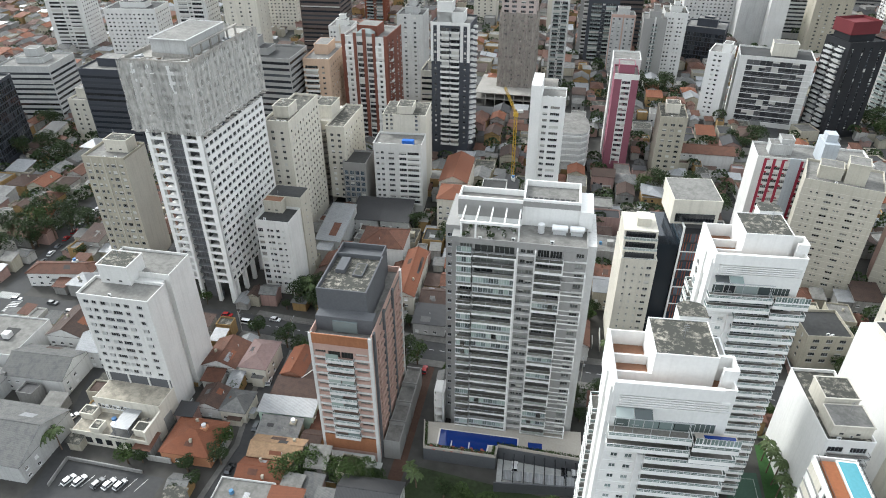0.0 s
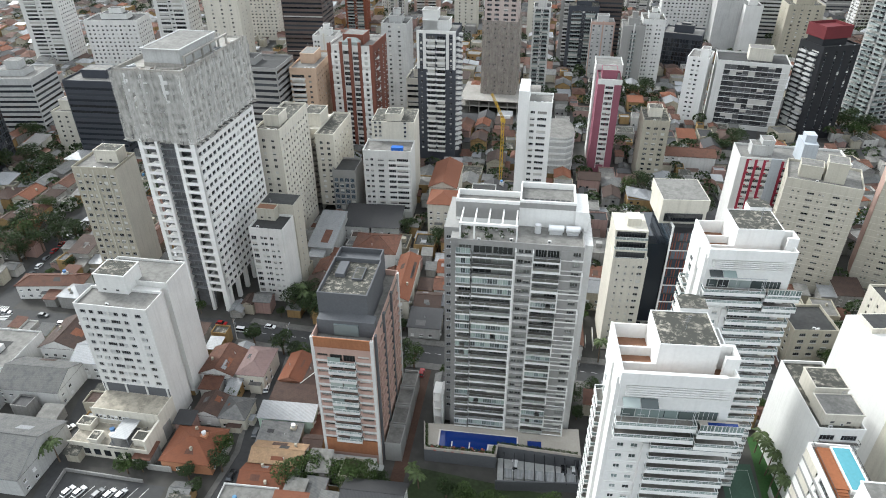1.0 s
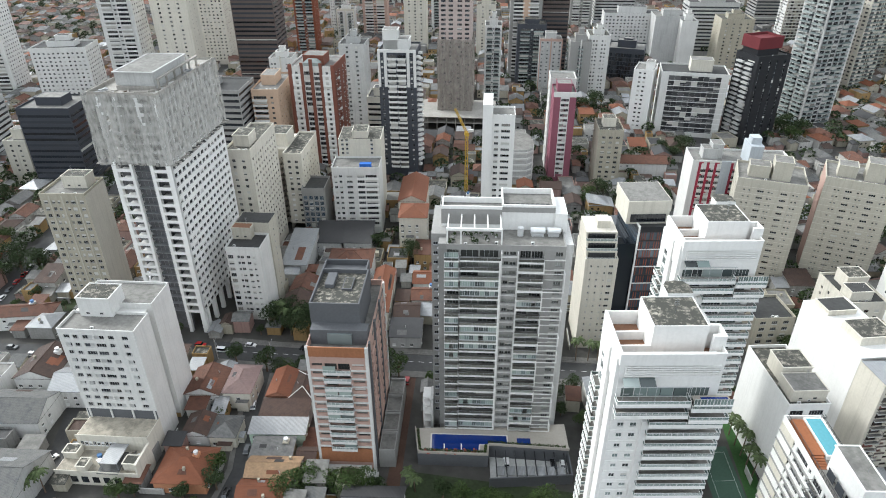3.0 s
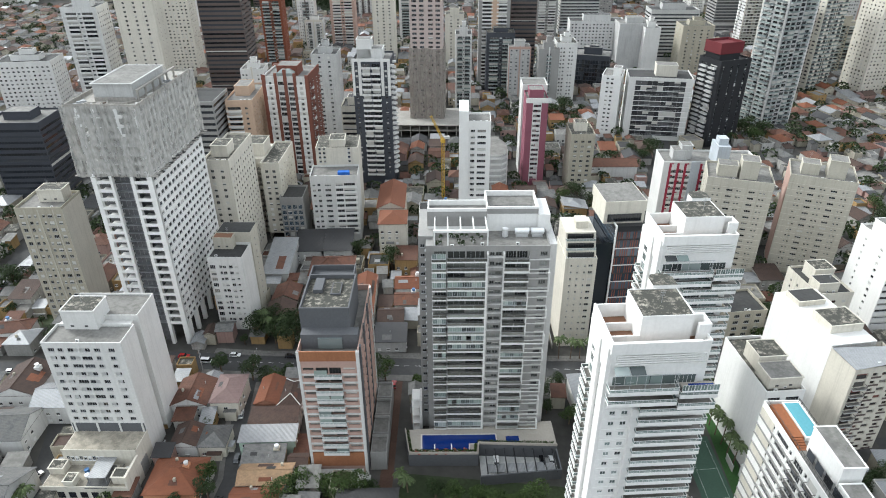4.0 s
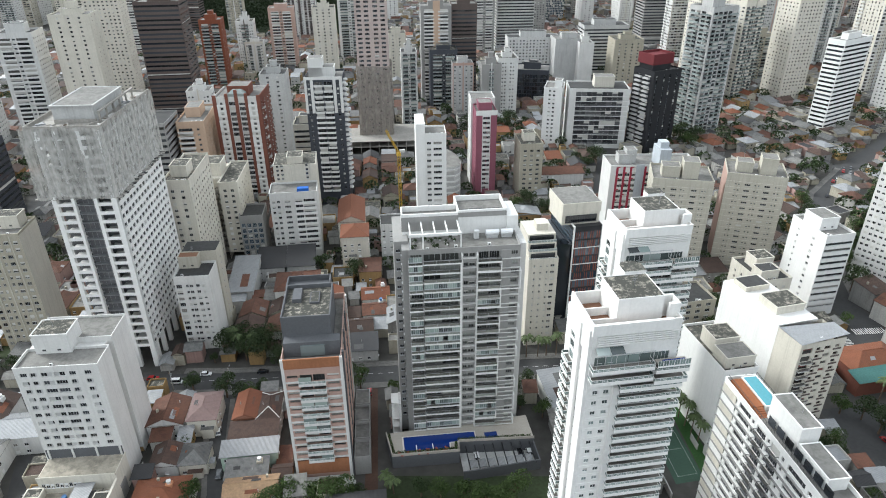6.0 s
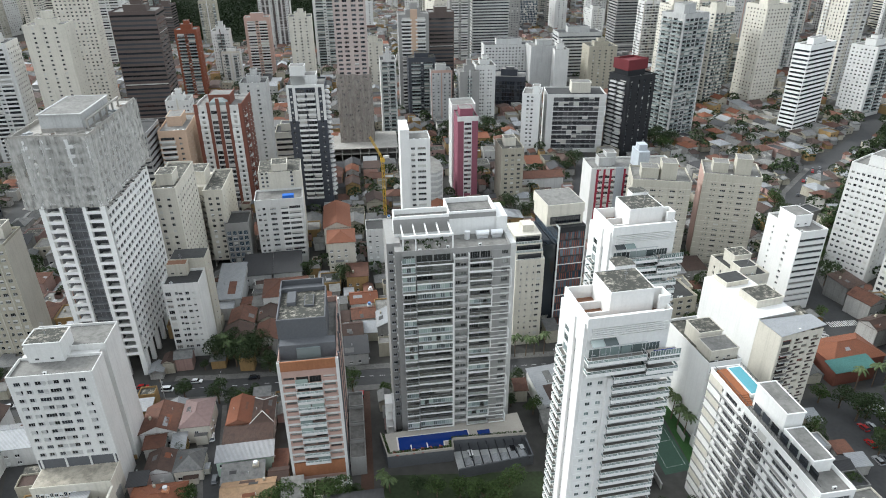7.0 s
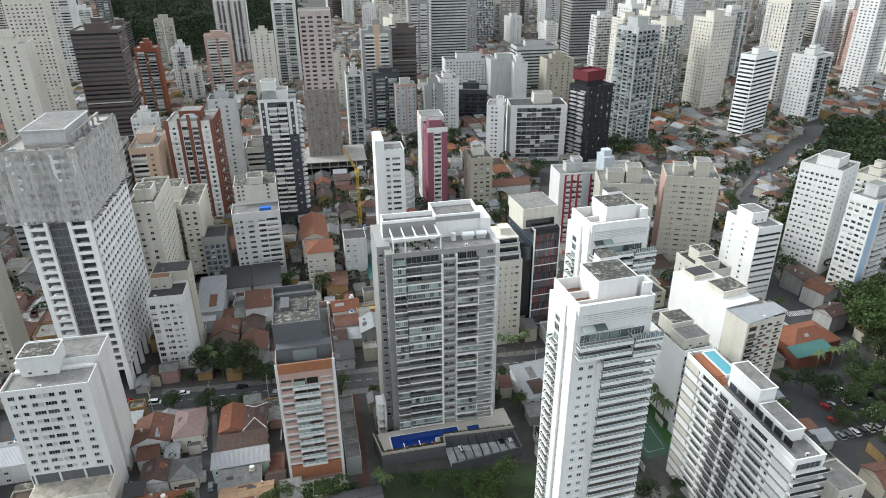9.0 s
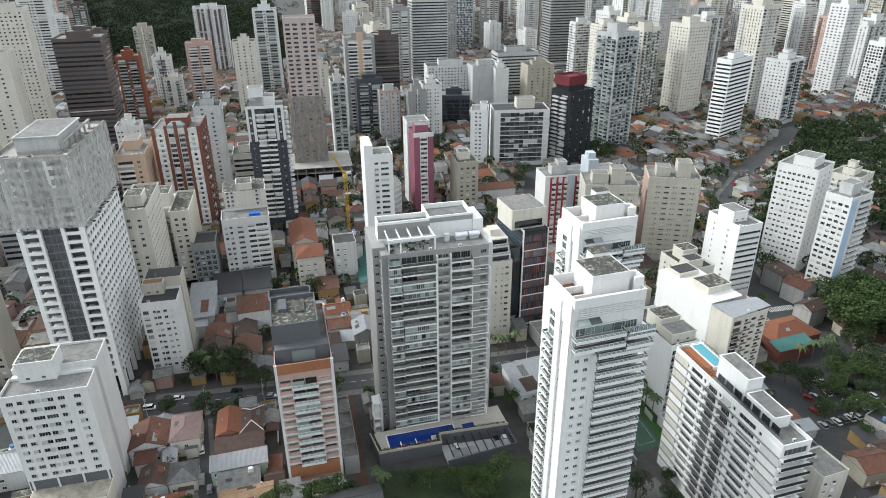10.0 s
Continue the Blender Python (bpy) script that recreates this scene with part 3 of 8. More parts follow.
# ---- the white block of flats with the podium ----
WLF = [(1.4, 3.3, 0.95, 2.35), (4.2, 6.1, 0.95, 2.35), (7.1, 10.2, 0.9, 2.35), (10.6, 13.7, 0.9, 2.35), (14.8, 16.7, 0.95, 2.35), (19.0, 20.9, 0.95, 2.35)]
wl = tower("apartment_block", "white rendered ten-storey block of flats above a terraced podium", -148.4, 117.4, 5.5, 23.2, 9.2, 45.2, 2.95, WHITE,
           {"F": WLF}, z0=14.2, para=0.9, near=True, seed=3, blinds=0.75, kinds=(4, 5, 4, 5, 5, 4), shutter=LGREY, frame=LGREY, glass=GLASSD, deep=0.3, huts=((3.2, 7.5, 10, 8, 50.8, WHITE, ROOFM),))
g = Geo()
panes = []
# rear wing behind a recessed light shaft
def shift(geo, dx, dy, k0):
    geo.v[k0:] = [(x + dx, y + dy, z) for x, y, z in geo.v[k0:]]


wing = Geo()
for f in "FRBL":
    wall_face(wing, [], f, 23.2, 12.0, 0, 1, 3, 45.6, [])
shift(wing, 0, 12.0, 0)
part("rear_wing", wing, [WHITE, ROOFC], wl)
g = Geo()
g.box(0, 9.2, 0, 21.6, 12.0, 44.4)
part("light_shaft_wall", g, [WHITE], wl)
ob = roof_top(wl, 23.2, 12.0, 46.4, 0.8, WHITE, ROOFC)
ob.matrix_basis = pose(0, 12.0, 0)
for k in range(10):
    ob = part("window", pane_mesh(1.1, 0.9, 0, [GLASS, FRAMEG, FRAMEW]), None, wl)
    ob.matrix_basis = pose(21.61, 10.6, 15.8 + 2.95 * k, 0, 0, 90)
pod = Geo()
pod.box(0.5, -8.5, 0, 23.2, 0.0, 10.6)
pod.box(-2.5, -17.5, 0, 23.6, -8.5, 5.2)
pod.box(0.5, -8.7, 10.6, 23.4, -8.5, 11.5)
pod.box(23.2, -8.7, 10.6, 23.4, 0, 11.5)
pod.box(-2.5, -17.7, 5.2, 23.6, -17.5, 6.1)
pod.box(22.9, -17.5, 5.2, 23.6, -8.7, 9.6)
part("podium", pod, [CREAM], wl, "cream terraced podium with parapets")
for x0, y0, x1, y1, zz in ((0.7, -8.4, 23.1, -0.1, 10.62), (-2.3, -17.4, 11.3, -8.8, 5.22), (17.2, -17.4, 22.8, -8.8, 5.22)):
    fl = Geo()
    fl.box(x0, y0, zz - 0.3, x1, y1, zz + 0.02)
    part("terrace_floor", fl, [TERR], wl, "stained pale terrace paving")
for x0, y0, wd, ht in ((-2.3, -12.5, 4.5, 2.6), (4.5, -17.3, 3.0, 2.4), (18.2, -15.8, 4.0, 2.8)):
    hut(wl, x0, y0, wd, 3.4, 5.2, 5.2 + ht, CREAM, ROOFM, "terrace_room")
for k in range(7):
    wn_ = Geo()
    wn_.box(-1.5 + k * 3.4, -17.56, 1.2, 0.6 + k * 3.4, -17.52, 3.6)
    part("opening", wn_, [GLASSD], wl)
for x0, y0 in ((8.5, -11.5), (9.6, -13.5), (20.5, -11.0)):
    tk = Geo()
    tk.tube((x0, y0, 5.2), (x0, y0, 6.5), 0.65, 0.75, 12)
    part("water_tank", tk, [mat("blue_tank", (0.10, 0.2, 0.38)) if x0 == 8.5 else TANK], wl)
for k in range(4):
    c_ = Geo()
    c_.box(1 + k * 7.0, -0.35, 10.6, 1.5 + k * 7.0, 0.0, 14.2)
    part("column", c_, [WHITE], wl)
# dark grey sheet on the wall imitates the shade of an open floor
sh = Geo()
sh.box(0.3, -0.02, 10.6, 22.9, -0.01, 14.1)
part("dark_opening", sh, [DKGREY], wl)
for k in range(9):
    ob = part("window", pane_mesh(1.0, 1.6, k % 3, [GLASS, FRAMEW, FRAMEW]), None, wl)
    ob.matrix_basis = pose(2.0 + k * 1.3, -8.52, 8.0, 0, 0, 0)
aw = Geo()
aw.box(11.5, -16.5, 8.4, 17.0, -8.7, 8.55)
aw.box(11.6, -16.4, 5.2, 11.8, -16.2, 8.4)
aw.box(16.7, -16.4, 5.2, 16.9, -16.2, 8.4)
part("awning", aw, [ZINC], wl)

# ---- unfinished tower wrapped in netting ----
ST_Y = 4.2
st = thing("tower_under_construction", "tall white unfinished concrete tower, top floors wrapped in pale netting", "tower", -160.6, 174.6, 0, ST_Y)
claim(-160.6, 174.6, ST_Y, 21.5, 46.5, 1.5)
SW, SDp, SF = 21.5, 46.5, 3.3
g = Geo()
panes = []
NF = 19
cols = []
for i in range(14):
    a = 1.2 + i * 3.2
    cols += [(a, a + 2.35, 0.85, 2.35)]
wall_face(g, panes, "R", SW, SDp, 9.5, NF, SF, 72.5, cols, 0.3)
part("wall", g, [WHITE2], st, "white outer wall with rows of window openings")
add_panes(st, panes, True, random.Random(4), [GLASSD, FRAMED, BLIND], 0.12)
for x0, x1 in ((0, 1.6), (6.4, 7.4), (13.8, 15.0), (19.6, 21.5)):
    c_ = Geo()
    c_.box(x0, 0, 0, x1, 1.5, 72.6)
    part("column", c_, [WHITE2], st)
# concrete core; the shade of the bays in front is put into its colour
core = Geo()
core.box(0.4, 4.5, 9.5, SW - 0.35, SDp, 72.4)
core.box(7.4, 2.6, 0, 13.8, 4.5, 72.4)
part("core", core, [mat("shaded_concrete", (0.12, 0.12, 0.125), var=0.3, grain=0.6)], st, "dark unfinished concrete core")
for k in range(NF):
    z = 9.5 + k * SF
    for x0, x1 in ((1.6, 6.4), (15.0, 19.6)):
        b_ = Geo()
        b_.box(x0, 0.15, z, x1, 0.55, z + 1.15)
        b_.box(x0, 0.55, z - 0.2, x1, 4.5, z + 0.02)
        part("floor_edge", b_, [WHITE2], st)
    s_ = Geo()
    s_.box(7.4, 0.9, z - 0.15, 13.8, 2.6, z + 0.05)
    for xx in (8.2, 9.8, 11.4, 13.0):
        s_.box(xx, 1.0, z, xx + 0.07, 1.07, z + SF - 0.2)
    part("scaffold_deck", s_, [STEEL], st)
for i in range(7):
    for xx in (19.9, 0.0):
        c_ = Geo()
        c_.box(xx, 3 + i * 7.1, 0, xx + 1.5, 4.5 + i * 7.1, 9.5)
        part("column", c_, [WHITE2], st)
for k in range(7):
    up = Geo()
    z = 72.6 + k * 3.3
    up.box(0.3, 0.2, z, SW - 0.2, SDp, z + 0.3)
    up.box(1.6, 0.15, z + 0.3, 6.4, 0.55, z + 1.2)
    up.box(15.0, 0.15, z + 0.3, 19.6, 0.55, z + 1.2)
    up.box(SW - 0.5, 1.6, z + 0.3, SW - 0.15, SDp - 0.1, z + 1.3)
    part("upper_floor", up, [WHITE], st)
    for i in range(13):
        up = Geo()
        up.box(SW - 0.6, 2.4 + i * 3.4, z + 1.3, SW - 0.2, 3.6 + i * 3.4, z + 3.3)
        part("upper_pier", up, [WHITE], st)
for x0, x1 in ((0, 1.6), (6.4, 7.4), (13.8, 15.0), (19.6, 21.5)):
    c_ = Geo()
    c_.box(x0, 0.3, 72.6, x1, 1.8, 95.4)
    part("upper_column", c_, [WHITE], st)
c_ = Geo()
c_.box(1.0, 5.0, 72.6, SW - 1.2, SDp - 1, 95.2)
part("upper_core", c_, [RAWC], st)
rf = Geo()
rf.box(-2.5, 1.0, 95.3, SW + 0.2, SDp + 2, 95.6)
for x0, y0, x1, y1 in ((-2.5, 1.0, SW + 0.2, 1.3), (SW - 0.1, 1.3, SW + 0.2, SDp + 2), (-2.5, 1.3, -2.2, SDp + 2), (4, 8.5, 18, 8.8)):
    rf.box(x0, y0, 95.6, x1, y1, 96.9)
for i in range(6):
    rf.box(18.5, 9 + i * 6.0, 95.6, 19.1, 9.6 + i * 6.0, 99.0)
rf.box(18.4, 9, 99.0, 19.2, SDp - 6, 99.5)
part("roof", rf, [RAWC], st)
hut(st, 3.6, 9.5, 13.5, 25, 95.6, 101.3, LGREY, ROOFC, lip=0.5)
def net_mat(name, col, lo, hi):
    """Woven netting: more or less see-through in long vertical folds and small patches."""
    m, n, l, b = nodes_of(name)
    geo, tr, mx, add = n.new("ShaderNodeNewGeometry"), n.new("ShaderNodeBsdfTransparent"), n.new("ShaderNodeMixShader"), n.new("ShaderNodeMath")
    add.operation = "ADD"
    for i, (sc, det, squash) in enumerate(((0.9, 5, 0.12), (0.5, 7, 0.8))):
        mp, nz = n.new("ShaderNodeMapping"), n.new("ShaderNodeTexNoise")
        mp.inputs["Scale"].default_value = (1.1, 1.1, squash)
        mp.inputs["Rotation"].default_value = (0.12, 0.2, 0)
        nz.inputs["Scale"].default_value, nz.inputs["Detail"].default_value = sc, det
        l.new(geo.outputs["Position"], mp.inputs["Vector"])
        l.new(mp.outputs[0], nz.inputs["Vector"])
        l.new(nz.outputs["Fac"], add.inputs[i])
    rg = n.new("ShaderNodeMapRange")
    rg.inputs["From Min"].default_value, rg.inputs["From Max"].default_value = 0.75, 1.3
    rg.inputs["To Min"].default_value, rg.inputs["To Max"].default_value = lo, hi
    l.new(add.outputs[0], rg.inputs["Value"])
    l.new(rg.outputs[0], mx.inputs["Fac"])
    l.new(tr.outputs[0], mx.inputs[1])
    l.new(b.outputs[0], mx.inputs[2])
    l.new(mx.outputs[0], n["Material Output"].inputs["Surface"])
    b.inputs["Base Color"].default_value = (*col, 1)
    b.inputs["Roughness"].default_value = 0.9
    return m


NET = net_mat("pale_netting", (0.46, 0.45, 0.42), 0.28, 0.8)
net = Geo()
ring = []
for fx, fy, ln in (((-4.0, -0.6), (1, 0), 26.2), ((22.2, -0.6), (0, 1), 50), ((22.2, 49.4), (-1, 0), 26.2), ((-4.0, 49.4), (0, -1), 50)):
    k = int(ln / 1.2)
    for i in range(k):
        ring.append((fx[0] + fy[0] * ln * i / k, fx[1] + fy[1] * ln * i / k, fy))
rows_ = 18
for j in range(rows_ + 1):
    z = 72.0 + (24.6 * j / rows_)
    for i, (x, y, dr) in enumerate(ring):
        lean = (z - 72.0) / 24.6
        o_ = 0.35 * math.sin(i * 1.15) + 0.5 * noise.noise((i * 0.35, z * 0.16, 3.0)) - lean * (0.7 if dr == (1, 0) else 0.3)
        dip = 0.9 * noise.noise((i * 0.23, 0.0, 7.0)) if j in (0, rows_) else 0
        net.v.append((x + dr[1] * o_, y - dr[0] * o_, z + dip))
nr = len(ring)
for j in range(rows_):
    for i in range(nr):
        net.f.append((j * nr + i, j * nr + (i + 1) % nr, (j + 1) * nr + (i + 1) % nr, (j + 1) * nr + i))
        net.m.append(0)
part("netting", net, [NET], st, "translucent pale construction netting with folds")
for i in range(24):
    x = -5.4 + i * 1.2
    cp_ = Geo()
    cp_.box(x, 0.2 + 0.3 * math.sin(i), 71.6 + 0.25 * math.sin(i * 2.3), x + 1.15, 1.8, 71.8 + 0.25 * math.sin(i * 2.3))
    part("platform_board", cp_, [RAWC], st)
for i in range(38):
    y = 1.6 + i * 1.25
    cp_ = Geo()
    cp_.box(21.7, y, 71.4 + 0.3 * math.sin(i * 1.7), 23.3 + 0.4 * math.sin(i * 2.9), y + 1.15, 71.65 + 0.3 * math.sin(i * 1.7))
    part("platform_board", cp_, [RAWC if i % 3 else ROOFD], st)
rng = random.Random(72)
for i in range(26):      # planks and formwork left on the top slab
    px, py = (rng.uniform(-1.5, 20), rng.uniform(2, 7)) if i < 16 else (rng.uniform(17.5, 20.5), rng.uniform(8, 44))
    cp_ = Geo()
    cp_.box(-rng.uniform(0.8, 2.4), -0.15, 0, rng.uniform(0.8, 2.4), rng.uniform(0.1, 0.7), rng.uniform(0.1, 0.7))
    ob = part("stacked_formwork", cp_, [rng.choice((RAWC, LGREY, BARK, WHITE, STEEL))], st)
    ob.matrix_basis = pose(px, py, 95.62, 0, 0, rng.uniform(0, 180))

# ---- neighbours on the near side ----
tower("apartment_block", "sand-coloured slab of flats with a blank beige side wall", -201.8, 183.2, 8, 17.6, 15.5, 53.5, 2.95, SAND,
      {"F": [(1.0, 2.6, 0.9, 2.3), (4.2, 5.4, 1.0, 2.3), (6.4, 7.4, 1.0, 2.3), (9.6, 10.6, 1.0, 2.3), (11.6, 13.4, 0.9, 2.3), (15.0, 16.6, 1.0, 2.3)]}, near=True, seed=5, blinds=0.5,
      huts=((6.0, 7.0, 9.5, 6.5, 57.5, CREAM, ROOFM),), trims=((17.6, 0.0, 0, 17.66, 15.5, 52.5, CREAM, "side_wall"), (3.4, -0.18, 4, 3.8, 0, 52.5, BEIGE, "rib"), (8.3, -0.18, 4, 8.8, 0, 52.5, BEIGE, "rib"), (14.0, -0.18, 4, 14.4, 0, 52.5, BEIGE, "rib")))
sw = tower("apartment_block", "narrow white block of flats with a pinkish roof room", -131.4, 187.0, 5, 13.6, 12.0, 34.2, 2.75, WHITE,
           {"F": [(0.5, 2.6, 0.6, 2.3), (4.2, 5.2, 1.0, 2.2), (5.5, 6.9, 1.0, 2.2), (8.0, 9.4, 1.0, 2.2), (10.4, 11.4, 1.2, 2.0)]}, z0=3.5, near=True, seed=6, blinds=0.35, top=ROOFD,
           huts=((0.3, 8.0, 7.5, 6.0, 38.2, BEIGE, DECK),))
g = Geo()
g.box(0.6, 12.0, 0, 14.2, 21.0, 38.6)
g.box(0.8, 12.2, 38.6, 14.0, 20.8, 38.62, 1)
part("rear_wing", g, [BEIGE, ROOFD], sw)
for k in range(11):
    ob = part("window", pane_mesh(0.6, 0.7, 0, [GLASS, FRAMEG, FRAMEW]), None, sw)
    ob.matrix_basis = pose(14.22, 16.0, 5.0 + 2.9 * k, 0, 0, 90)

# cream pair behind
cp = tower("apartment_block", "cream block of flats with two wings and roof rooms", -154.4, 261.0, 5, 11.5, 31, 42.0, 2.9, CREAM, {"F": even(2, 11.5, 1.7, 0.9, 2.3), "R": even(8, 31, 1.2, 1.0, 2.2)}, seed=7,
           top=ROOFM, huts=((8.0, 12, 9, 12, 47.5, CREAM, ROOFM),))
w2 = Geo()
panes = []
wall_face(w2, panes, "F", 9.0, 30, 4, 12, 2.9, 41.0, even(2, 9.0, 1.5, 0.9, 2.3))
wall_face(w2, panes, "R", 9.0, 30, 4, 12, 2.9, 41.0, even(7, 30, 1.2, 1.0, 2.2))
wall_face(w2, panes, "B", 9.0, 30, 0, 1, 2.9, 41.0, [])
wall_face(w2, panes, "L", 9.0, 30, 0, 1, 2.9, 41.0, [])
w2.box(-6.1, 8, 0, 0, 29, 41.0)
shift(w2, 17.6, 0.8, 0)
part("wing", w2, [CREAM], cp)
add_panes(cp, [((c[0] + 17.6, c[1] + 0.8, c[2]), a, p, q) for c, a, p, q in panes], False, random.Random(8), [GLASS, FRAMEG, FRAMEW], 0.3)
ob = roof_top(cp, 9.0, 30, 42.0, 1.0, CREAM, ROOFM)
ob.matrix_basis = pose(17.6, 0.8, 0)
for k in range(12):
    for i in range(2):
        balcony(cp, 11.7 + i * 3.0, 8.0, 4 + 2.9 * k, 0, 2.8, 1.4, "bars", CREAM)
claim(-154, 261, 5, 27, 31, 2)
tower("apartment_block", "tall narrow cream slab with rows of windows", -146, 226, 5, 11, 34, 58, 2.95, CREAM, {"F": even(2, 11, 1.4), "R": even(10, 34, 1.3)}, seed=9, top=ROOFM, huts=((2, 6, 7, 9, 62, CREAM, ROOFM),))
w1 = tower("apartment_block", "white block of flats with an enclosed roof terrace", -113.2, 263.6, 9, 23.0, 14, 36.0, 2.85, WHITE,
           {"F": [(1.0, 2.4, 1, 2.2), (3.4, 4.8, 1, 2.2), (7.0, 9.8, 1, 2.2), (12.2, 15.6, 0.9, 2.3), (16.2, 21.6, 0.9, 2.3)], "L": even(3, 14, 1.3)}, near=True, seed=10, blinds=0.25,
           balc=[("F", 12.0, 22.4, 0.35, "solid", WHITE2)])
g = Geo()
g.box(2, 14.0, 0, 23, 32, 45.0)
part("rear_wing", g, [CREAM], w1)
g = Geo()
g.box(2.3, 14.3, 45.0, 22.7, 31.7, 45.04)
part("rear_roof", g, [ROOFM], w1)
hut(w1, 9, 15.0, 7.5, 9, 45.04, 48.6, CREAM, ROOFM, "roof_room")
for k in range(4):
    for i in range(3):
        ob = part("window", pane_mesh(1.2, 1.1, 0, [GLASS, FRAMEG, FRAMEW]), None, w1)
        ob.matrix_basis = pose(4.0 + i * 2.2 + (10 if i == 2 else 0), 13.98, 37.8 + k * 2.2, 0, 0, 0)
g = Geo()
g.box(13.5, 1.0, 35.0, 19.0, 3.8, 37.2)
part("roof_canopy", g, [mat("blue_tarpaulin", (0.03, 0.12, 0.42), var=0.15)], w1, "blue tarpaulin canopy")
tower("office_building", "low blue-grey panelled office block with a dark roof", -128.6, 260.6, 7, 11.4, 15, 25.4, 3.0, GREY, {"F": even(4, 11.4, 1.9, 0.5, 2.6)}, z0=3.5, glass=GLASSB, near=True, seed=11, top=ROOFD, category="office building")
tower("apartment_block", "peach block of flats with curved white balconies", -176, 320, 8, 15, 36, 54.5, 2.95, PEACH, {"F": [(1, 8.2, 0.8, 2.4), (10.5, 12, 1, 2.2)], "R": even(8, 36, 1.2)}, seed=12, top=ROOFC,
      balc=[("F", 0.6, 8.6, 1.8, "solid", WHITE)], huts=((3, 12, 8, 14, 59, PEACH, ROOFC),))
rw = tower("apartment_tower", "red brick and white tower of flats with green roof terrace", -159.8, 338.2, 3, 26.2, 26, 63.5, 3.0, WHITE,
           {"F": [(3.5, 4.9, 0.9, 2.3), (8.7, 11.9, 0.5, 2.5), (14.3, 17.5, 0.5, 2.5), (21.2, 22.6, 0.9, 2.3)]}, seed=13, top=ROOFC, blinds=0.25, huts=((7, 6, 12, 12, 68, BRICK, ROOFC),))
for x0, x1, zt in ((-0.3, 1.7, 64.4), (6.8, 8.4, 65.4), (12.2, 14.0, 67.5), (17.8, 19.4, 65.4), (24.5, 26.5, 64.4)):
    g = Geo()
    g.box(x0, -0.9, 0, x1, 0.0, zt)
    part("brick_pier", g, [BRICK], rw, "red brick pier")
for k in range(19):
    for x0, x1 in ((1.8, 6.7), (19.5, 24.4)):
        g = Geo()
        if k % 3:
            g.box(x0, -0.75, 4.1 + k * 3.0, x0 + 1.3, 0, 6.9 + k * 3.0)
            g.box(x1 - 1.3, -0.75, 4.1 + k * 3.0, x1, 0, 6.9 + k * 3.0)
            g.box(x0 + 1.3, -0.75, 4.1 + k * 3.0, x1 - 1.3, 0, 4.85 + k * 3.0)
        else:
            g.box(x0, -1.1, 4.0 + k * 3.0, x1, 0, 5.0 + k * 3.0)
        part("white_bay", g, [WHITE2], rw)
    for x0 in (8.6, 14.2):
        g = Geo()
        g.box(x0, -0.5, 3.85 + k * 3.0, x0 + 3.4, 0, 4.3 + k * 3.0)
        part("sill_band", g, [OFFW], rw)
g = Geo()
g.box(26.2, 0, 0, 26.6, 26, 64.5)
part("brick_side_wall", g, [BRICK], rw)
for k in range(19):
    for yy in (2.2, 9.0, 17.5, 23.5):
        ob = part("window", pane_mesh(1.3, 1.4, 0, [GLASS, FRAMEW, FRAMEW]), None, rw)
        ob.matrix_basis = pose(26.66, yy, 5.6 + k * 3.0, 0, 0, 90)
    g = Geo()
    g.box(26.6, 4.6, 4.2 + k * 3.0, 27.5, 7.4, 5.1 + k * 3.0)
    part("side_balcony", g, [WHITE if k % 2 else BRICK], rw)
g = Geo()
g.loft([ring4(8.2, 1.0, 17.8, 5.4, 63.0), ring4(8.2, 1.0, 17.8, 5.4, 65.0), ring4(10.5, 2.6, 15.5, 4.6, 66.8)], [0, 0], 0)
part("terrace_canopy", g, [GLASST], rw, "green glass canopy over the roof terrace")

nvb = [("F", 5.2, 10.0, 1.5, "solid", WHITE), ("F", 10.4, 15.2, 1.5, "solid", WHITE)]
nv = tower("apartment_tower", "navy-grey and white tower with stacked white balconies", -105.4, 331.0, 4, 20.6, 22, 75.5, 2.95, NAVY,
           {"F": [(1.6, 2.8, 1, 2.2), (5.5, 9.6, 0.1, 2.4), (10.8, 14.9, 0.1, 2.4), (17.6, 18.8, 1, 2.2)], "R": even(7, 22, 1.2)}, z0=9, seed=14, balc=nvb, huts=((2, 6, 14, 10, 80, WHITE, ROOFC), (2, 6, 8, 8, 85, WHITE, ROOFC)))
g = Geo()
for x0, x1 in ((-0.15, 1.2), (3.2, 4.8), (15.6, 17.2), (19.2, 20.75)):
    g.box(x0, -0.3, 56, x1, 0.0, 75.9)
g.box(-0.15, -0.32, 74.6, 20.75, 0.0, 76.2)
part("white_frame", g, [WHITE], nv)
rb_ = Geo()
for k in range(22):
    rb_.tube((21.2, 3.0, 9.5 + k * 2.95), (21.2, 3.0, 10.5 + k * 2.95), 1.6, 1.6, 10)
    rb_.tube((21.2, 12.0, 9.5 + k * 2.95), (21.2, 12.0, 10.5 + k * 2.95), 1.6, 1.6, 10)
tagged(part("round_balcony_tier", rb_, [WHITE], nv), kind="stuff")
wr = tower("tower_under_construction", "pinkish unfinished tower with lower floors shrouded in grey-brown netting", -90, 436, 4, 22, 22, 112, 3.0, mat("pinkish_block", (0.43, 0.36, 0.33), var=0.12, streak=0.2),
           {"F": [(1.5, 4.5, 0.9, 2.4), (6.5, 9.5, 0.9, 2.4), (12.5, 15.5, 0.9, 2.4), (17.5, 20.5, 0.9, 2.4)], "R": even(6, 22, 1.6)}, seed=15, glass=GLASSD, blinds=0.02)
NET2 = net_mat("brown_netting", (0.27, 0.245, 0.215), 0.45, 0.9)
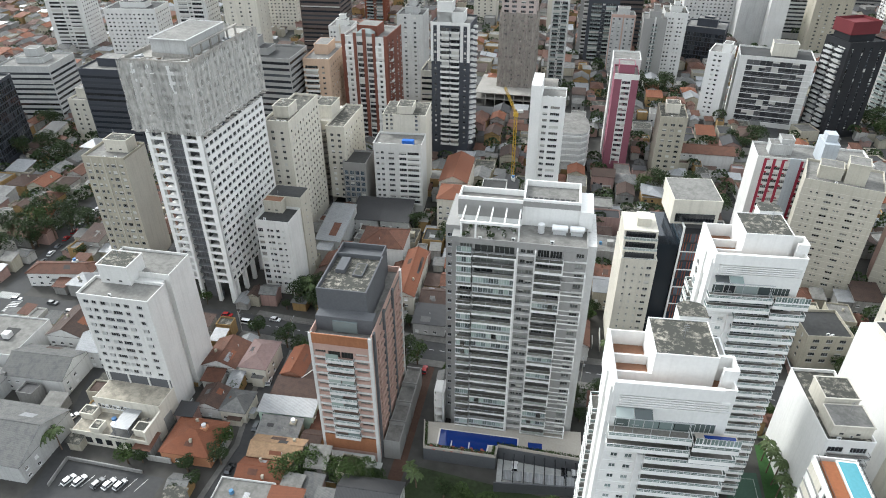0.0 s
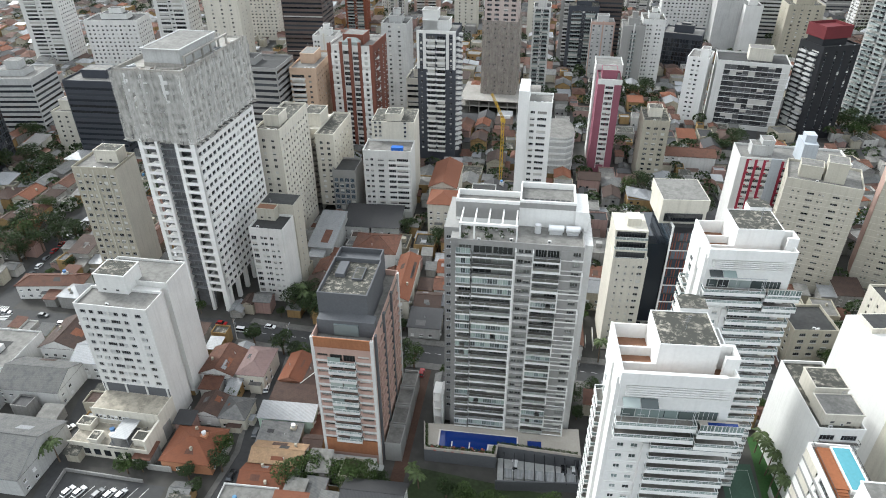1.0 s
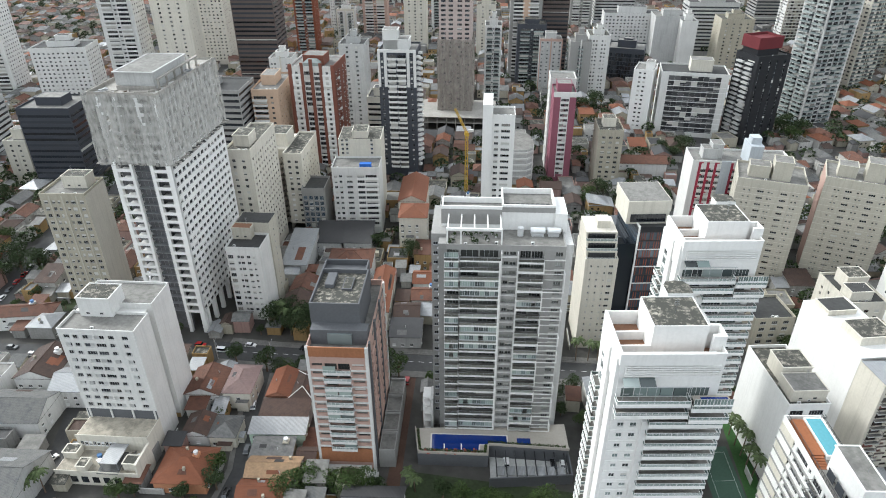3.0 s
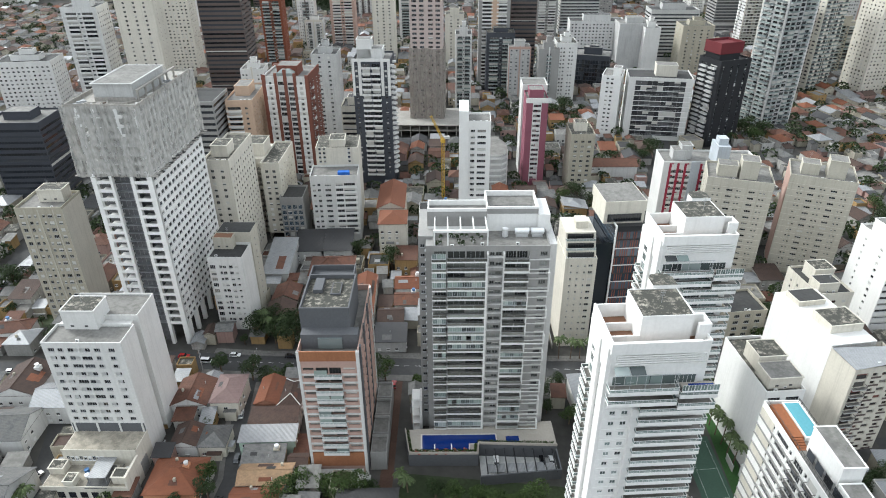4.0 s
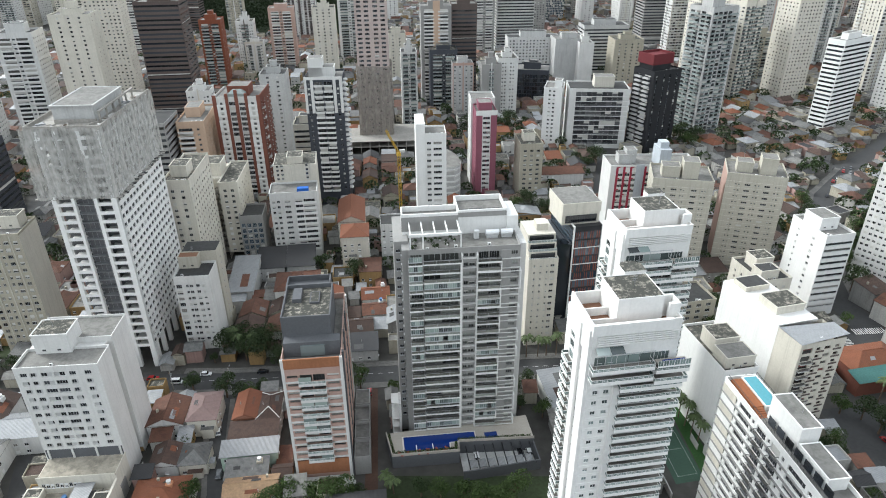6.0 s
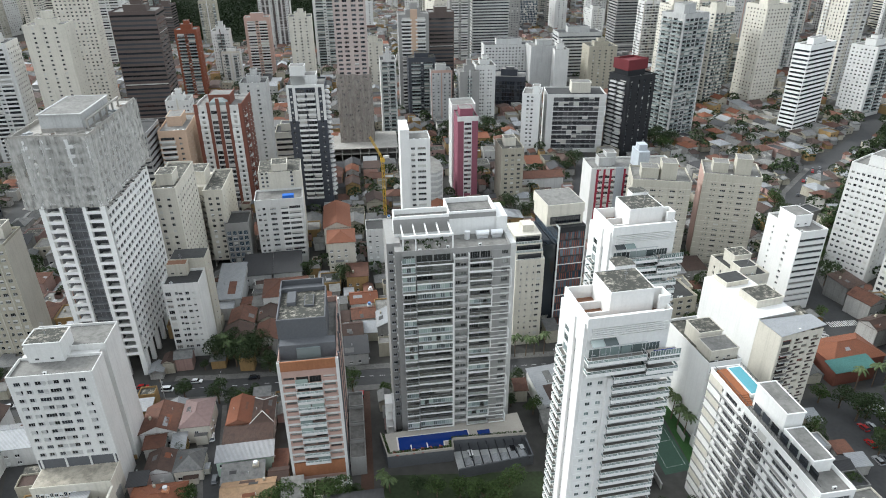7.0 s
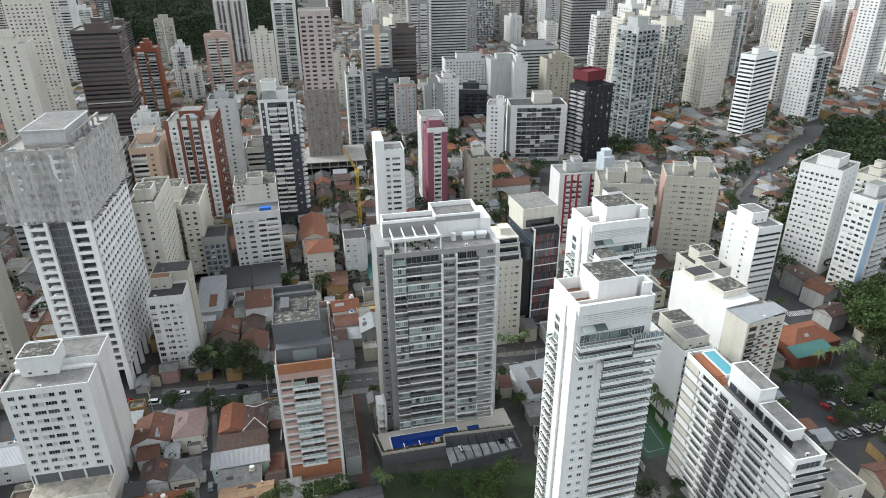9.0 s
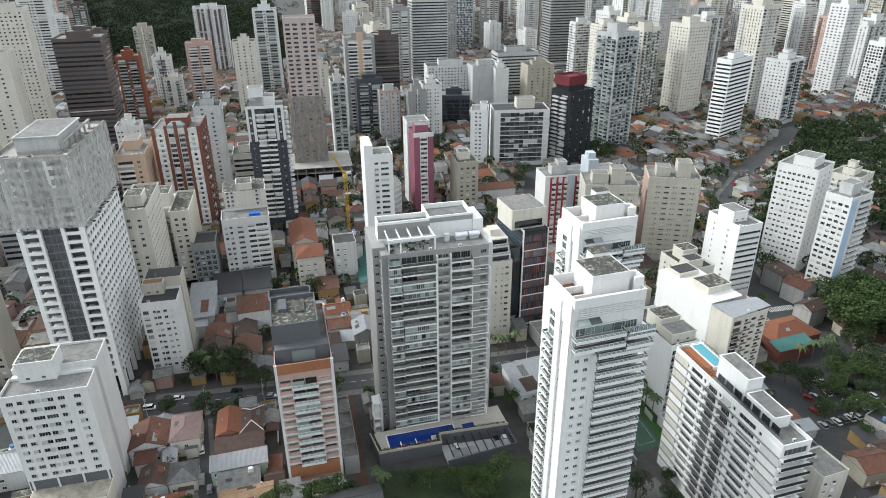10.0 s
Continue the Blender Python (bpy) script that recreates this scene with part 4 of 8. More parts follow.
g = Geo()
rings_ = []
for j in range(20):
    pts = []
    for i in range(72):
        a = i / 72 * 4
        s, f = int(a), a - int(a)
        cx, cy = ((-1.2 + 24.4 * f, -1.2), (23.2, -1.2 + 24.4 * f), (23.2 - 24.4 * f, 23.2), (-1.2, 23.2 - 24.4 * f))[s]
        o_ = 0.4 * math.sin(i * 1.9) + 0.9 * noise.noise((i * 0.3, j * 0.35, 1.0))
        pts.append((cx + (o_ if s in (1, 3) else 0), cy + (o_ if s in (0, 2) else 0), 4 + 55 * j / 19 + (1.2 * noise.noise((i * 0.2, 0, 5)) if j == 19 else 0)))
    rings_.append(pts)
g.loft(rings_, [0] * 19)
part("netting", g, [NET2], wr, "opaque grey-brown construction netting")
g = Geo()
for z in (5.0, 9.0):
    g.box(-14, -16, z, 40, 24, z + 0.4)
    for i in range(9):
        g.box(-13.5 + i * 6.5, -15.6, z - 4.6, -13.0 + i * 6.5, -15.1, z)
part("podium_frame", g, [RAWC], wr, "raw concrete podium frame")
claim(-104, 420, 4, 54, 24, 1)

# slim white tower with a blank fin
sl = tower("apartment_tower", "slim bright white tower with a tall blank fin wall", -37.4, 274.2, 5, 10.4, 13, 62.5, 3.0, WHITE2, {"F": [(1.0, 3.0, 1, 2.2), (4.2, 8.2, 1.0, 2.2)], "R": even(3, 13, 1.4)}, z0=14, near=True, seed=16, blinds=0.15)
g = Geo()
g.box(-4.4, -4.5, 0, 0.0, 13, 68.5)
part("fin_wall", g, [WHITE2], sl)
g = Geo()
g.box(0.0, -8.5, 0, 12.5, 0, 18)
g.box(0, -8.5, 18, 12.5, -8.3, 19)
g.box(12.3, -8.3, 18, 12.5, 0, 19)
g.box(-4.4, -13, 0, 12.5, -8.5, 12)
part("terraced_base", g, [WHITE2], sl)
for k in range(5):
    for i in range(2):
        ob = part("window", pane_mesh(2.0, 1.2, 0, [GLASS, FRAMEG, FRAMEW]), None, sl)
        ob.matrix_basis = pose(3.0 + i * 5, -8.52, 3 + k * 2.9, 0, 0, 0)
pk = tower("apartment_tower", "rose-pink tiled tower with a pale central window strip", -10.0, 343.4, 5, 12.2, 18, 53.0, 2.9, ROSE, {"F": [(4.1, 6.0, 0.9, 2.3), (6.2, 8.1, 0.9, 2.3)], "R": even(5, 18, 1.3), "L": even(4, 18, 1.3)}, seed=17, blinds=0.2, huts=((2, 6, 8, 9, 56.5, ROSE, ROOFC),))
g = Geo()
g.box(3.7, -0.25, 3, 4.05, 0, 52)
g.box(8.15, -0.25, 3, 8.5, 0, 52)
g.box(-0.2, -0.3, 50.8, 12.4, 0.0, 53.6)
part("white_band", g, [WHITE], pk)
for k in range(16):
    g = Geo()
    g.box(4.05, -0.1, 6.35 + k * 2.9, 8.15, 0.0, 7.75 + k * 2.9)
    part("white_spandrel", g, [WHITE], pk)
tower("apartment_tower", "rear rose and white wing of a tower", -12.5, 362, 5, 14.5, 16, 56, 2.9, WHITE, {"F": even(5, 14.5, 1.3), "L": even(5, 16, 1.4)}, seed=18, top=ROOFC)
tower("apartment_block", "narrow sand-coloured block with a pale front", 15.8, 335.5, 5, 13.4, 20, 36.2, 2.9, SAND, {"F": even(3, 13.4, 1.8)}, seed=19, top=ROOFM, huts=((3, 8, 7, 7, 40, CREAM, ROOFM),))
fl = thing("flat_roofed_hall", "low grey building with a curved pale concrete roof", "building", -34.5, 330, 0, 6)
claim(-34.5, 330, 6, 17, 32, 1)
g = Geo()
g.prism([(0, 0), (12, 0), (15.5, 4), (16.5, 12), (15.5, 22), (12, 30), (0, 30)], 0, 23.6, 0, 1)
part("wall", g, [LGREY, ROOFC], fl)
for k in range(6):
    g = Geo()
    g.prism([(-0.4, -0.4), (12.2, -0.4), (15.9, 3.8), (16.9, 12), (15.9, 22.2), (12.2, 30.4), (-0.4, 30.4)], 3.2 + k * 3.6, 4.3 + k * 3.6)
    part("ledge", g, [OFFW], fl)

# white office with glazed front, black tower with red crown, grey balcony tower
wo = tower("office_building", "white office slab with a dark gridded glass front", 59.5, 433.5, -3, 42, 24, 43.6, 3.5, WHITE, {"F": even(9, 42, 3.9, 0.25, 3.3, edge=4.6), "L": []}, seed=20, glass=GLASSL, frame=FRAMED, blinds=0.16, z0=3, top=ROOFD, huts=((18, 8, 14, 10, 50, CREAM, ROOFC),), category="office building")
for k in range(11):
    g = Geo()
    g.box(4.4, -0.35, 3.0 + k * 3.5, 41.9, 0.0, 3.22 + k * 3.5)
    part("floor_fin", g, [FRAMEW], wo)
    if k % 3 != 1:
        g = Geo()
        g.box(4.4, -0.2, 4.0 + k * 3.5, 41.9, -0.1, 4.12 + k * 3.5)
        part("sun_blade", g, [FRAMEG], wo)
tower("office_building", "white rendered office block with small square windows", 41.5, 436, -14, 13, 20, 44, 3.0, WHITE2, {"F": [(3.5, 5.0, 1, 2.2), (6.5, 8.0, 1, 2.2)]}, seed=21, huts=((7, 3, 5, 8, 48.5, WHITE2, ROOFC),), category="office building")
bk = tower("apartment_tower", "black-clad tower with white balconies and dark red crown", 113.5, 420.5, 28, 25, 20, 58.0, 3.0, BLACKC, {"F": [(2, 3.2, 0.5, 2.6), (9, 10, 0.3, 2.8), (14, 15.5, 0.5, 2.6), (20.5, 22, 0.5, 2.6)], "L": [(3.0, 8.0, 0.2, 2.5), (11.0, 17.0, 0.2, 2.5)]}, seed=22, glass=GLASSD,
           balc=[("L", 2.5, 8.5, 1.6, "solid", LGREY), ("L", 10.5, 16.5, 1.6, "solid", LGREY)], top=ROOFD)
g = Geo()
g.box(2.5, 5.0, 57, 19.0, 18.0, 61.2)
part("top_storey", g, [BLACKC], bk)
g = Geo()
for x0, y0, x1, y1 in ((1.5, 4.0, 20, 4.4), (1.5, 18.6, 20, 19), (1.5, 4.4, 1.9, 18.6), (19.6, 4.4, 20, 18.6)):
    g.box(x0, y0, 61.2, x1, y1, 68.3)
g.box(1.9, 4.4, 66.5, 19.6, 18.6, 66.8)
part("crown", g, [mat("dark_red_cladding", (0.12, 0.022, 0.026), var=0.1)], bk, "dark red crown wall")
gb = tower("apartment_tower", "tall grey tower with dense glazed balconies", 160, 457.5, 28, 25, 22, 94, 3.0, LGREY, {"F": even(5, 25, 3.6, 0.3, 2.5), "L": even(4, 22, 3.6, 0.3, 2.5)}, seed=23, glass=GLASS, blinds=0.35,
           balc=[("F", 1.0, 9.0, 1.5, "glass", LGREY), ("F", 15, 24, 1.5, "glass", LGREY), ("L", 2, 10, 1.5, "glass", LGREY), ("L", 12, 20, 1.5, "glass", LGREY)], huts=((5, 6, 12, 10, 100, LGREY, ROOFC),))
g = Geo()
g.tube((26.5, 0.5, 0), (26.5, 0.5, 92), 0.5, 0.5, 8)
part("white_mast", g, [FRAMEW], gb)

# yellow site crane beside the slim white tower
YEL = mat("yellow_crane_paint", (0.42, 0.27, 0.035), rough=0.5, var=0.12)
ck = thing("crane", "yellow lattice site crane with a raised jib", "crane", -52.0, 296.0, 0, 20)
claim(-54, 294, 0, 4, 4)


def lattice(ax, ay, az, bx, by, bz, wd, n):
    """Four chords with zigzag braces between two points."""
    g = Geo()
    A, B = Vector((ax, ay, az)), Vector((bx, by, bz))
    q = (B - A).to_track_quat("Z", "Y")
    cs = [q @ Vector((i * wd, j * wd, 0)) for i, j in ((-1, -1), (1, -1), (1, 1), (-1, 1))]
    for c in cs:
        g.tube(tuple(A + c), tuple(B + c), 0.11, 0.11, 4)
    for k in range(n):
        p, r = A.lerp(B, k / n), A.lerp(B, (k + 1) / n)
        for i in range(4):
            g.tube(tuple(p + cs[i]), tuple(r + cs[(i + 1) % 4]), 0.07, 0.07, 4)
    return g


part("mast", lattice(0, 0, 0, 0, 0, 46, 0.6, 16), [YEL], ck)
part("jib", lattice(0, 0, 45, -5.5, 3, 57, 0.4, 7), [YEL], ck)
g = Geo()
g.box(-1.0, -1.0, 43.5, 1.0, 1.0, 45.4)
part("cab", g, [YEL], ck)
g = Geo()
g.box(0.6, -0.8, 45.4, 3.4, 0.8, 46.6)
part("counterweight", g, [LGREY], ck)

# right-hand blocks
beige_a = tower("apartment_block", "beige blank-sided block with small paired windows", 67.2, 250.8, -11, 26.6, 20, 49.0, 2.95, BEIGE, {"F": [(3.0, 3.7, 1.2, 1.9), (5, 5.7, 1.2, 1.9), (8.4, 10.8, 1.1, 2.0), (12.4, 13.1, 1.2, 1.9), (13.6, 14.3, 1.2, 1.9), (17.2, 19.6, 1.1, 2.0), (21.6, 22.3, 1.2, 1.9), (23, 23.7, 1.2, 1.9)], "L": even(5, 20, 1.5)}, near=False, seed=24, blinds=0.1, top=ROOFC,
      huts=((4, 5, 8, 7, 53, BEIGE, ROOFC), (13, 4, 7, 8, 56, BEIGE, ROOFC)))
beige_b = tower("apartment_block", "beige blank-sided block with a pinkish end wall", 103.2, 256.8, -17, 25.8, 20, 49.2, 2.95, BEIGE, {"F": [(4, 4.7, 1.2, 1.9), (5.4, 6.1, 1.2, 1.9), (8.2, 10.6, 1.1, 2.0), (12.4, 13.1, 1.2, 1.9), (13.8, 14.5, 1.2, 1.9), (16.6, 19, 1.1, 2.0), (21.0, 21.7, 1.2, 1.9), (22.4, 23.1, 1.2, 1.9)], "L": even(5, 20, 1.8)}, near=False, seed=25, blinds=0.1, top=ROOFC,
      huts=((4, 5, 7, 7, 53, BEIGE, ROOFC), (14, 4, 7, 8, 56, BEIGE, ROOFC)), trims=((-0.06, 0.3, 2, 0, 19.7, 48, PINKT, "pink_end_panel"),))
pw = tower("apartment_block", "white and crimson striped block of flats", 54.0, 275.8, 3, 44, 16, 45.4, 2.9, WHITE, {"F": even(11, 44, 2.2, 0.9, 2.3, edge=4.0)}, seed=26, blinds=0.25, huts=((5, 5, 7, 6, 49, LGREY, ROOFC), (9, 6, 5, 6, 51, LGREY, ROOFC)))
CRIM = mat("crimson_paint", (0.28, 0.03, 0.055), var=0.1)
for k in range(14):
    z = 4.0 + k * 2.9
    for i, xa in enumerate((2.75, 6.22, 9.6, 16.7, 19.75, 29.9, 33.25, 36.65, 40.0)):
        g = Geo()
        g.box(xa, -0.12, z, xa + 1.12, -0.01, z + 2.9)
        if (k + i) % 2:
            g.box(xa + 1.12, -0.12, z + 2.35, xa + 2.0, -0.01, z + 2.9)
        part("crimson_panel", g, [CRIM], pw)
    g = Geo()
    g.box(5.0, -0.1, z + 2.45, 43.0, -0.005, z + 2.75)
    part("floor_line", g, [LGREY], pw)
GREYB = mat("pale_blue_grey_render", (0.40, 0.43, 0.46), var=0.08, streak=0.15)
g = Geo()
g.box(12.6, -0.5, 3, 16.6, 0, 45.6)
part("grey_strip", g, [GREYB], pw, "pale blue-grey vertical strip")
g = Geo()
g.box(23.0, -1.6, 0, 28.6, 9, 53.5)
g.box(23.6, 1.0, 53.5, 27.8, 6, 56.5)
part("stair_core", g, [GREYB], pw, "pale blue-grey stair tower")
for k in range(15):
    ob = part("window", pane_mesh(1.6, 1.2, 0, [GLASS, FRAMEW, FRAMEW]), None, pw)
    ob.matrix_basis = pose(25.8, -1.64, 6 + k * 2.9, 0, 0, 0)
for blk_, wd_ in ((beige_a, 26.6), (beige_b, 25.8)):
    for k in range(15):
        g = Geo()
        g.box(-0.02, -0.07, 3.92 + k * 2.95, wd_ + 0.02, 0.0, 4.06 + k * 2.95)
        part("floor_line", g, [CREAM], blk_)
nb = tower("apartment_block", "narrow cream block with a stepped glazed roof terrace", 4.8, 189.8, 8, 11.6, 17.5, 40.0, 2.85, CREAM, {"F": [(2.0, 2.6, 1.1, 2.0), (4.4, 5.1, 1.1, 2.0), (7.0, 7.6, 1.1, 2.0), (8.6, 10.2, 1.0, 2.0)]}, near=True, seed=27, blinds=0.3)
for x0, y0, x1, y1, za, zb in ((0.3, 1.6, 11.3, 17.3, 39, 42.2), (0.3, 3.2, 11.3, 17.3, 42.2, 45.2), (0.3, 4.8, 11.3, 17.3, 45.2, 48.2), (4.5, 8, 9, 13, 48.2, 51)):
    g = Geo()
    g.box(x0, y0, za, x1, y1, zb)
    part("stepped_terrace", g, [CREAM], nb)
for k in range(3):
    ob = part("window", pane_mesh(9.6, 2.0, 0, [GLASS, FRAMED, FRAMEW]), None, nb)
    ob.matrix_basis = pose(5.8, 1.58 + k * 1.6, 40.7 + k * 3.0, 0, 0, 0)
    balcony(nb, 0.4, 1.6 + k * 1.6, 39.2 + k * 3.0, 0, 10.8, 1.4, "glass", CREAM)
gw = tower("office_building", "glass office block with rust-brown slatted front", 23.6, 202.6, 11, 11.6, 27, 47.5, 3.7, BLACKC, {"F": [(0.6, 11.2, 0.25, 3.5)], "L": [(0.4, 26.6, 0.15, 3.6)]}, z0=1, near=True, seed=28, glass=GLASSB, frame=FRAMED, blinds=0, para=0.6, top=ROOFD, category="office building", deep=0.1)
for k in range(12):
    for i in range(12):
        if (i * 7 + k * 5) % 11 < 8:
            g = Geo() if k + i * 100 == 0 else None
            ob = part("slat", (lambda q: (q.box(0, -0.12, 0.0, 0.34, 0, 3.1), q.mesh("slat", [mat("rust_slat", (0.20, 0.07, 0.045), var=0.2, per=0.3)]))[1])(Geo()) if "slat" not in bpy.data.meshes else bpy.data.meshes["slat"], None, gw)
            ob.matrix_basis = pose(0.7 + i * 0.88, 0.0, 1.3 + k * 3.7)
g = Geo()
g.box(-0.3, -0.3, 0, 0.25, 0.25, 48)
g.box(11.3, -0.3, 0, 11.75, 0.25, 47.8)
g.box(-0.3, 0.25, 47.2, 0.25, 27, 47.8)
for k in range(6):
    g.box(0.25, -0.26, 1 + k * 7.4, 11.3, -0.02, 1.35 + k * 7.4)
part("white_edge_frame", g, [WHITE2], gw)
g = Geo()
g.box(-11, 1, 0, -0.3, 24, 40)
part("lower_glass_wing", g, [GLASSD], gw)
g = Geo()
g.box(-4.2, 3.5, 47.0, 11.3, 18.5, 52)
g.box(-4.2, 3.3, 52, 11.6, 20, 56.2)
g.box(-3.9, 3.6, 56.2, 11.3, 19.7, 56.25, 1)
part("roof_volume", g, [CREAM, ROOFC], gw, "cream rendered box on the roof")
ob = part("window", pane_mesh(13.0, 3.0, 0, [GLASSD, FRAMED, FRAMEW]), None, gw)
ob.matrix_basis = pose(3.6, 3.27, 49.6)


# ---- the grey balcony tower with the pool ----
MTW, MTD, MTF, MTZ = 32.6, 23.0, 3.12, 5.6
MTN = 21
mt = tower("apartment_tower", "grey tower of flats with white-edged glazed balconies", -37.0, 137.2, 6.5, MTW, MTD, 72.2, MTF, GREY,
           {"F": [(0.4, 3.6, 0.1, 2.5), (4.2, 9.0, 0.1, 2.5), (9.4, 14.4, 0.1, 2.5), (16.0, 17.2, 0.9, 2.2), (17.6, 19.2, 0.9, 2.2), (20.4, 23.2, 0.1, 2.5), (23.5, 26.4, 0.1, 2.5), (30.0, 31.9, 0.9, 2.3)],
            "L": [(4.0, 5.0, 1.0, 1.9), (13.5, 14.8, 1.0, 2.2)]},
           z0=MTZ, para=0.9, near=False, seed=30, glass=GLASSM, frame=FRAMEG, blinds=0.18, deep=0.5)
rng = random.Random(31)
for k in range(MTN):
    z = MTZ + k * MTF + 0.05
    balcony(mt, -0.3, 0.0, z, 0, 4.0, 2.0, "clear", WHITE2)
    balcony(mt, 4.0, 0.0, z, 0, 11.2, 1.7, "clear", WHITE2)
    balcony(mt, 19.9, 0.0, z, 0, 6.9, 1.7 if k % 2 else 2.0, "clear", WHITE2)
    for x0, wd, dp in ((-0.2, 3.8, 1.95), (4.1, 11.0, 1.65), (20.0, 6.7, 1.65)):
        if rng.random() < (0.35 if x0 < 0 else 0.22):
            n_p = max(2, int(wd / 1.25))
            for i in range(n_p):
                if rng.random() < 0.9:
                    ob = part("glazing_pane", pane_mesh(round(wd / n_p, 2), 1.65, 0, [ENCL, FRAMEG, FRAMEW]), None, mt)
                    ob.matrix_basis = pose(x0 + wd * (i + 0.5) / n_p, -dp, z + 1.93, 0, 0, 0)
    ed = Geo()
    ed.box(15.2, -0.9, z - 0.2, 19.9, 0, z + 0.75)
    part("spandrel", ed, [GREY], mt)
    ed = Geo()
    ed.box(15.2, -1.0, z + 0.75, 19.9, 0, z + 0.9)
    part("white_ledge", ed, [WHITE], mt)
    ed = Geo()
    ed.box(26.8, -0.6, z - 0.2, MTW + 0.1, 0, z + 0.02)
    part("floor_band", ed, [WHITE], mt)
    ed = Geo()
    ed.box(26.9, -0.35, z + 0.02, 29.8, 0, z + 2.7)
    part("wall_panel", ed, [GREY], mt)
for x0, ya in ((15.1, -1.75), (19.6, -1.75)):
    g = Geo()
    g.box(x0, ya, 2.0, x0 + 0.35, 0, 70.5)
    part("mullion_pier", g, [WHITE], mt)
k = 0
for n_f, far_right in ((1, 1), (1, 0), (2, 1), (1, 0), (1, 1), (1, 0), (2, 0), (1, 1), (1, 0), (1, 1), (2, 0), (1, 1), (1, 0), (1, 0), (2, 1), (1, 0)):
    if k + n_f > MTN:
        break
    g = Geo()
    zz, xr = MTZ + k * MTF, 32.5 if far_right else 26.7
    ht = n_f * MTF
    yf = -2.05
    g.box(19.8, yf, zz - 0.24, xr + 0.3, yf + 0.14, zz + 0.1)
    g.box(19.8, yf, zz + ht - 0.42, xr + 0.3, yf + 0.14, zz + ht - 0.24)
    g.box(xr, yf, zz + 0.1, xr + 0.3, yf + 0.14, zz + ht - 0.42)
    g.box(xr, yf + 0.14, zz - 0.24, xr + 0.3, 0, zz + ht - 0.24)
    part("white_frame", g, [WHITE2], mt)
    k += n_f
k = 0
for n_f in (2, 1, 2, 1, 1, 2, 1, 1, 2, 1, 2, 1, 2, 1):
    g = Geo()
    zz, ht = MTZ + k * MTF, n_f * MTF
    g.box(4.0, -1.98, zz - 0.24, 15.1, -1.84, zz + 0.16)
    g.box(14.72, -1.98, zz + 0.16, 15.1, -1.84, zz + ht - 0.24)
    part("white_frame", g, [WHITE2], mt)
    k += n_f
g = Geo()
g.box(-4.2, 5.0, 0, 0, 22.5, 72.6)
g.box(-2.0, 1.2, 0, 0, 5.0, 71.6)
part("side_wing", g, [GREY], mt)
for k in range(MTN):
    ob = part("window", pane_mesh(1.3, 1.0, 0, [GLASS, FRAMEG, FRAMEW]), None, mt)
    ob.matrix_basis = pose(-2.02, 3.2, MTZ + 1.6 + k * MTF, 0, 0, 270)
    ob = part("window", pane_mesh(1.3, 1.0, 0, [GLASS, FRAMEG, FRAMEW]), None, mt)
    ob.matrix_basis = pose(-3.0, 4.98, MTZ + 1.6 + k * MTF, 0, 0, 0)
for k in range(5):
    g = Geo()
    g.box(-7.4, 2.0, 1.0 + k * 3.3, -5.0, 7.0, 1.3 + k * 3.3)
    part("side_terrace", g, [WHITE2], mt, "white slab of an open side stair")
for yy in (2.0, 6.6):
    g = Geo()
    g.box(-7.4, yy, 0, -7.1, yy + 0.35, 14.5)
    part("side_post", g, [WHITE2], mt)
g = Geo()
g.box(-5.0, 2.0, 0, -4.2, 8.0, 14.0)
part("side_stair_wall", g, [OFFW], mt)
g = Geo()
g.box(MTW, 3, 0, MTW + 2.4, 20, 71.0)
part("side_wing", g, [OFFW], mt)
g = Geo()   # upper storey and crown
g.box(-1.5, 9.5, 71.3, 15.4, 15.5, 77.3)
g.box(15.4, 10.5, 71.3, 30.2, 21.8, 77.4)
g.box(30.2, 9.6, 71.3, 33.6, 20.5, 77.0)
part("upper_storey", g, [WHITE2], mt)
g = Geo()
g.box(-1.6, 9.35, 73.5, 15.4, 9.5, 78.1)
part("grey_band", g, [GREY], mt)
g = Geo()
g.box(15.4, 10.35, 76.9, 30.2, 10.5, 78.4)
part("grey_band", g, [GREY], mt)
for x0, y0, x1, y1, zz in ((-1.5, 9.5, 15.4, 9.9, 77.3), (-1.5, 15.1, 15.4, 15.5, 77.3), (-1.5, 9.9, -1.1, 15.1, 77.3),
                           (15.4, 10.5, 30.2, 10.9, 77.4), (15.4, 21.4, 30.2, 21.8, 77.4), (15.4, 10.9, 15.8, 21.4, 77.4), (29.8, 10.9, 30.2, 21.4, 77.4)):
    g = Geo()
    g.box(x0, y0, zz, x1, y1, zz + 1.7)
    part("parapet", g, [WHITE2], mt)
g = Geo()
g.face([(-1.1, 9.9, 77.35), (15.4, 9.9, 77.35), (15.4, 15.1, 77.35), (-1.1, 15.1, 77.35)])
g.face([(15.8, 10.9, 77.45), (29.8, 10.9, 77.45), (29.8, 21.4, 77.45), (15.8, 21.4, 77.45)])
part("upper_roof", g, [ROOFC], mt)
for k in range(9):
    g = Geo()
    g.box(16.5 + k * 1.4, 12.0, 77.5, 17.6 + k * 1.4, 14.2, 77.9)
    part("solar_collector", g, [ROOFD], mt)
for k in range(5):
    g = Geo()
    g.box(0.4 + k * 3.6, 1.2, 76.0, 0.75 + k * 3.6, 9.35, 76.6)
    part("pergola_beam", g, [WHITE2], mt)
g = Geo()
g.box(0.2, 0.6, 76.0, 15.4, 1.2, 76.7)
g.box(0.3, 0.7, 71.3, 0.7, 1.1, 76.0)
g.box(4.0, 0.7, 71.3, 4.4, 1.1, 76.0)
g.box(15.0, 0.7, 71.3, 15.4, 1.1, 76.0)
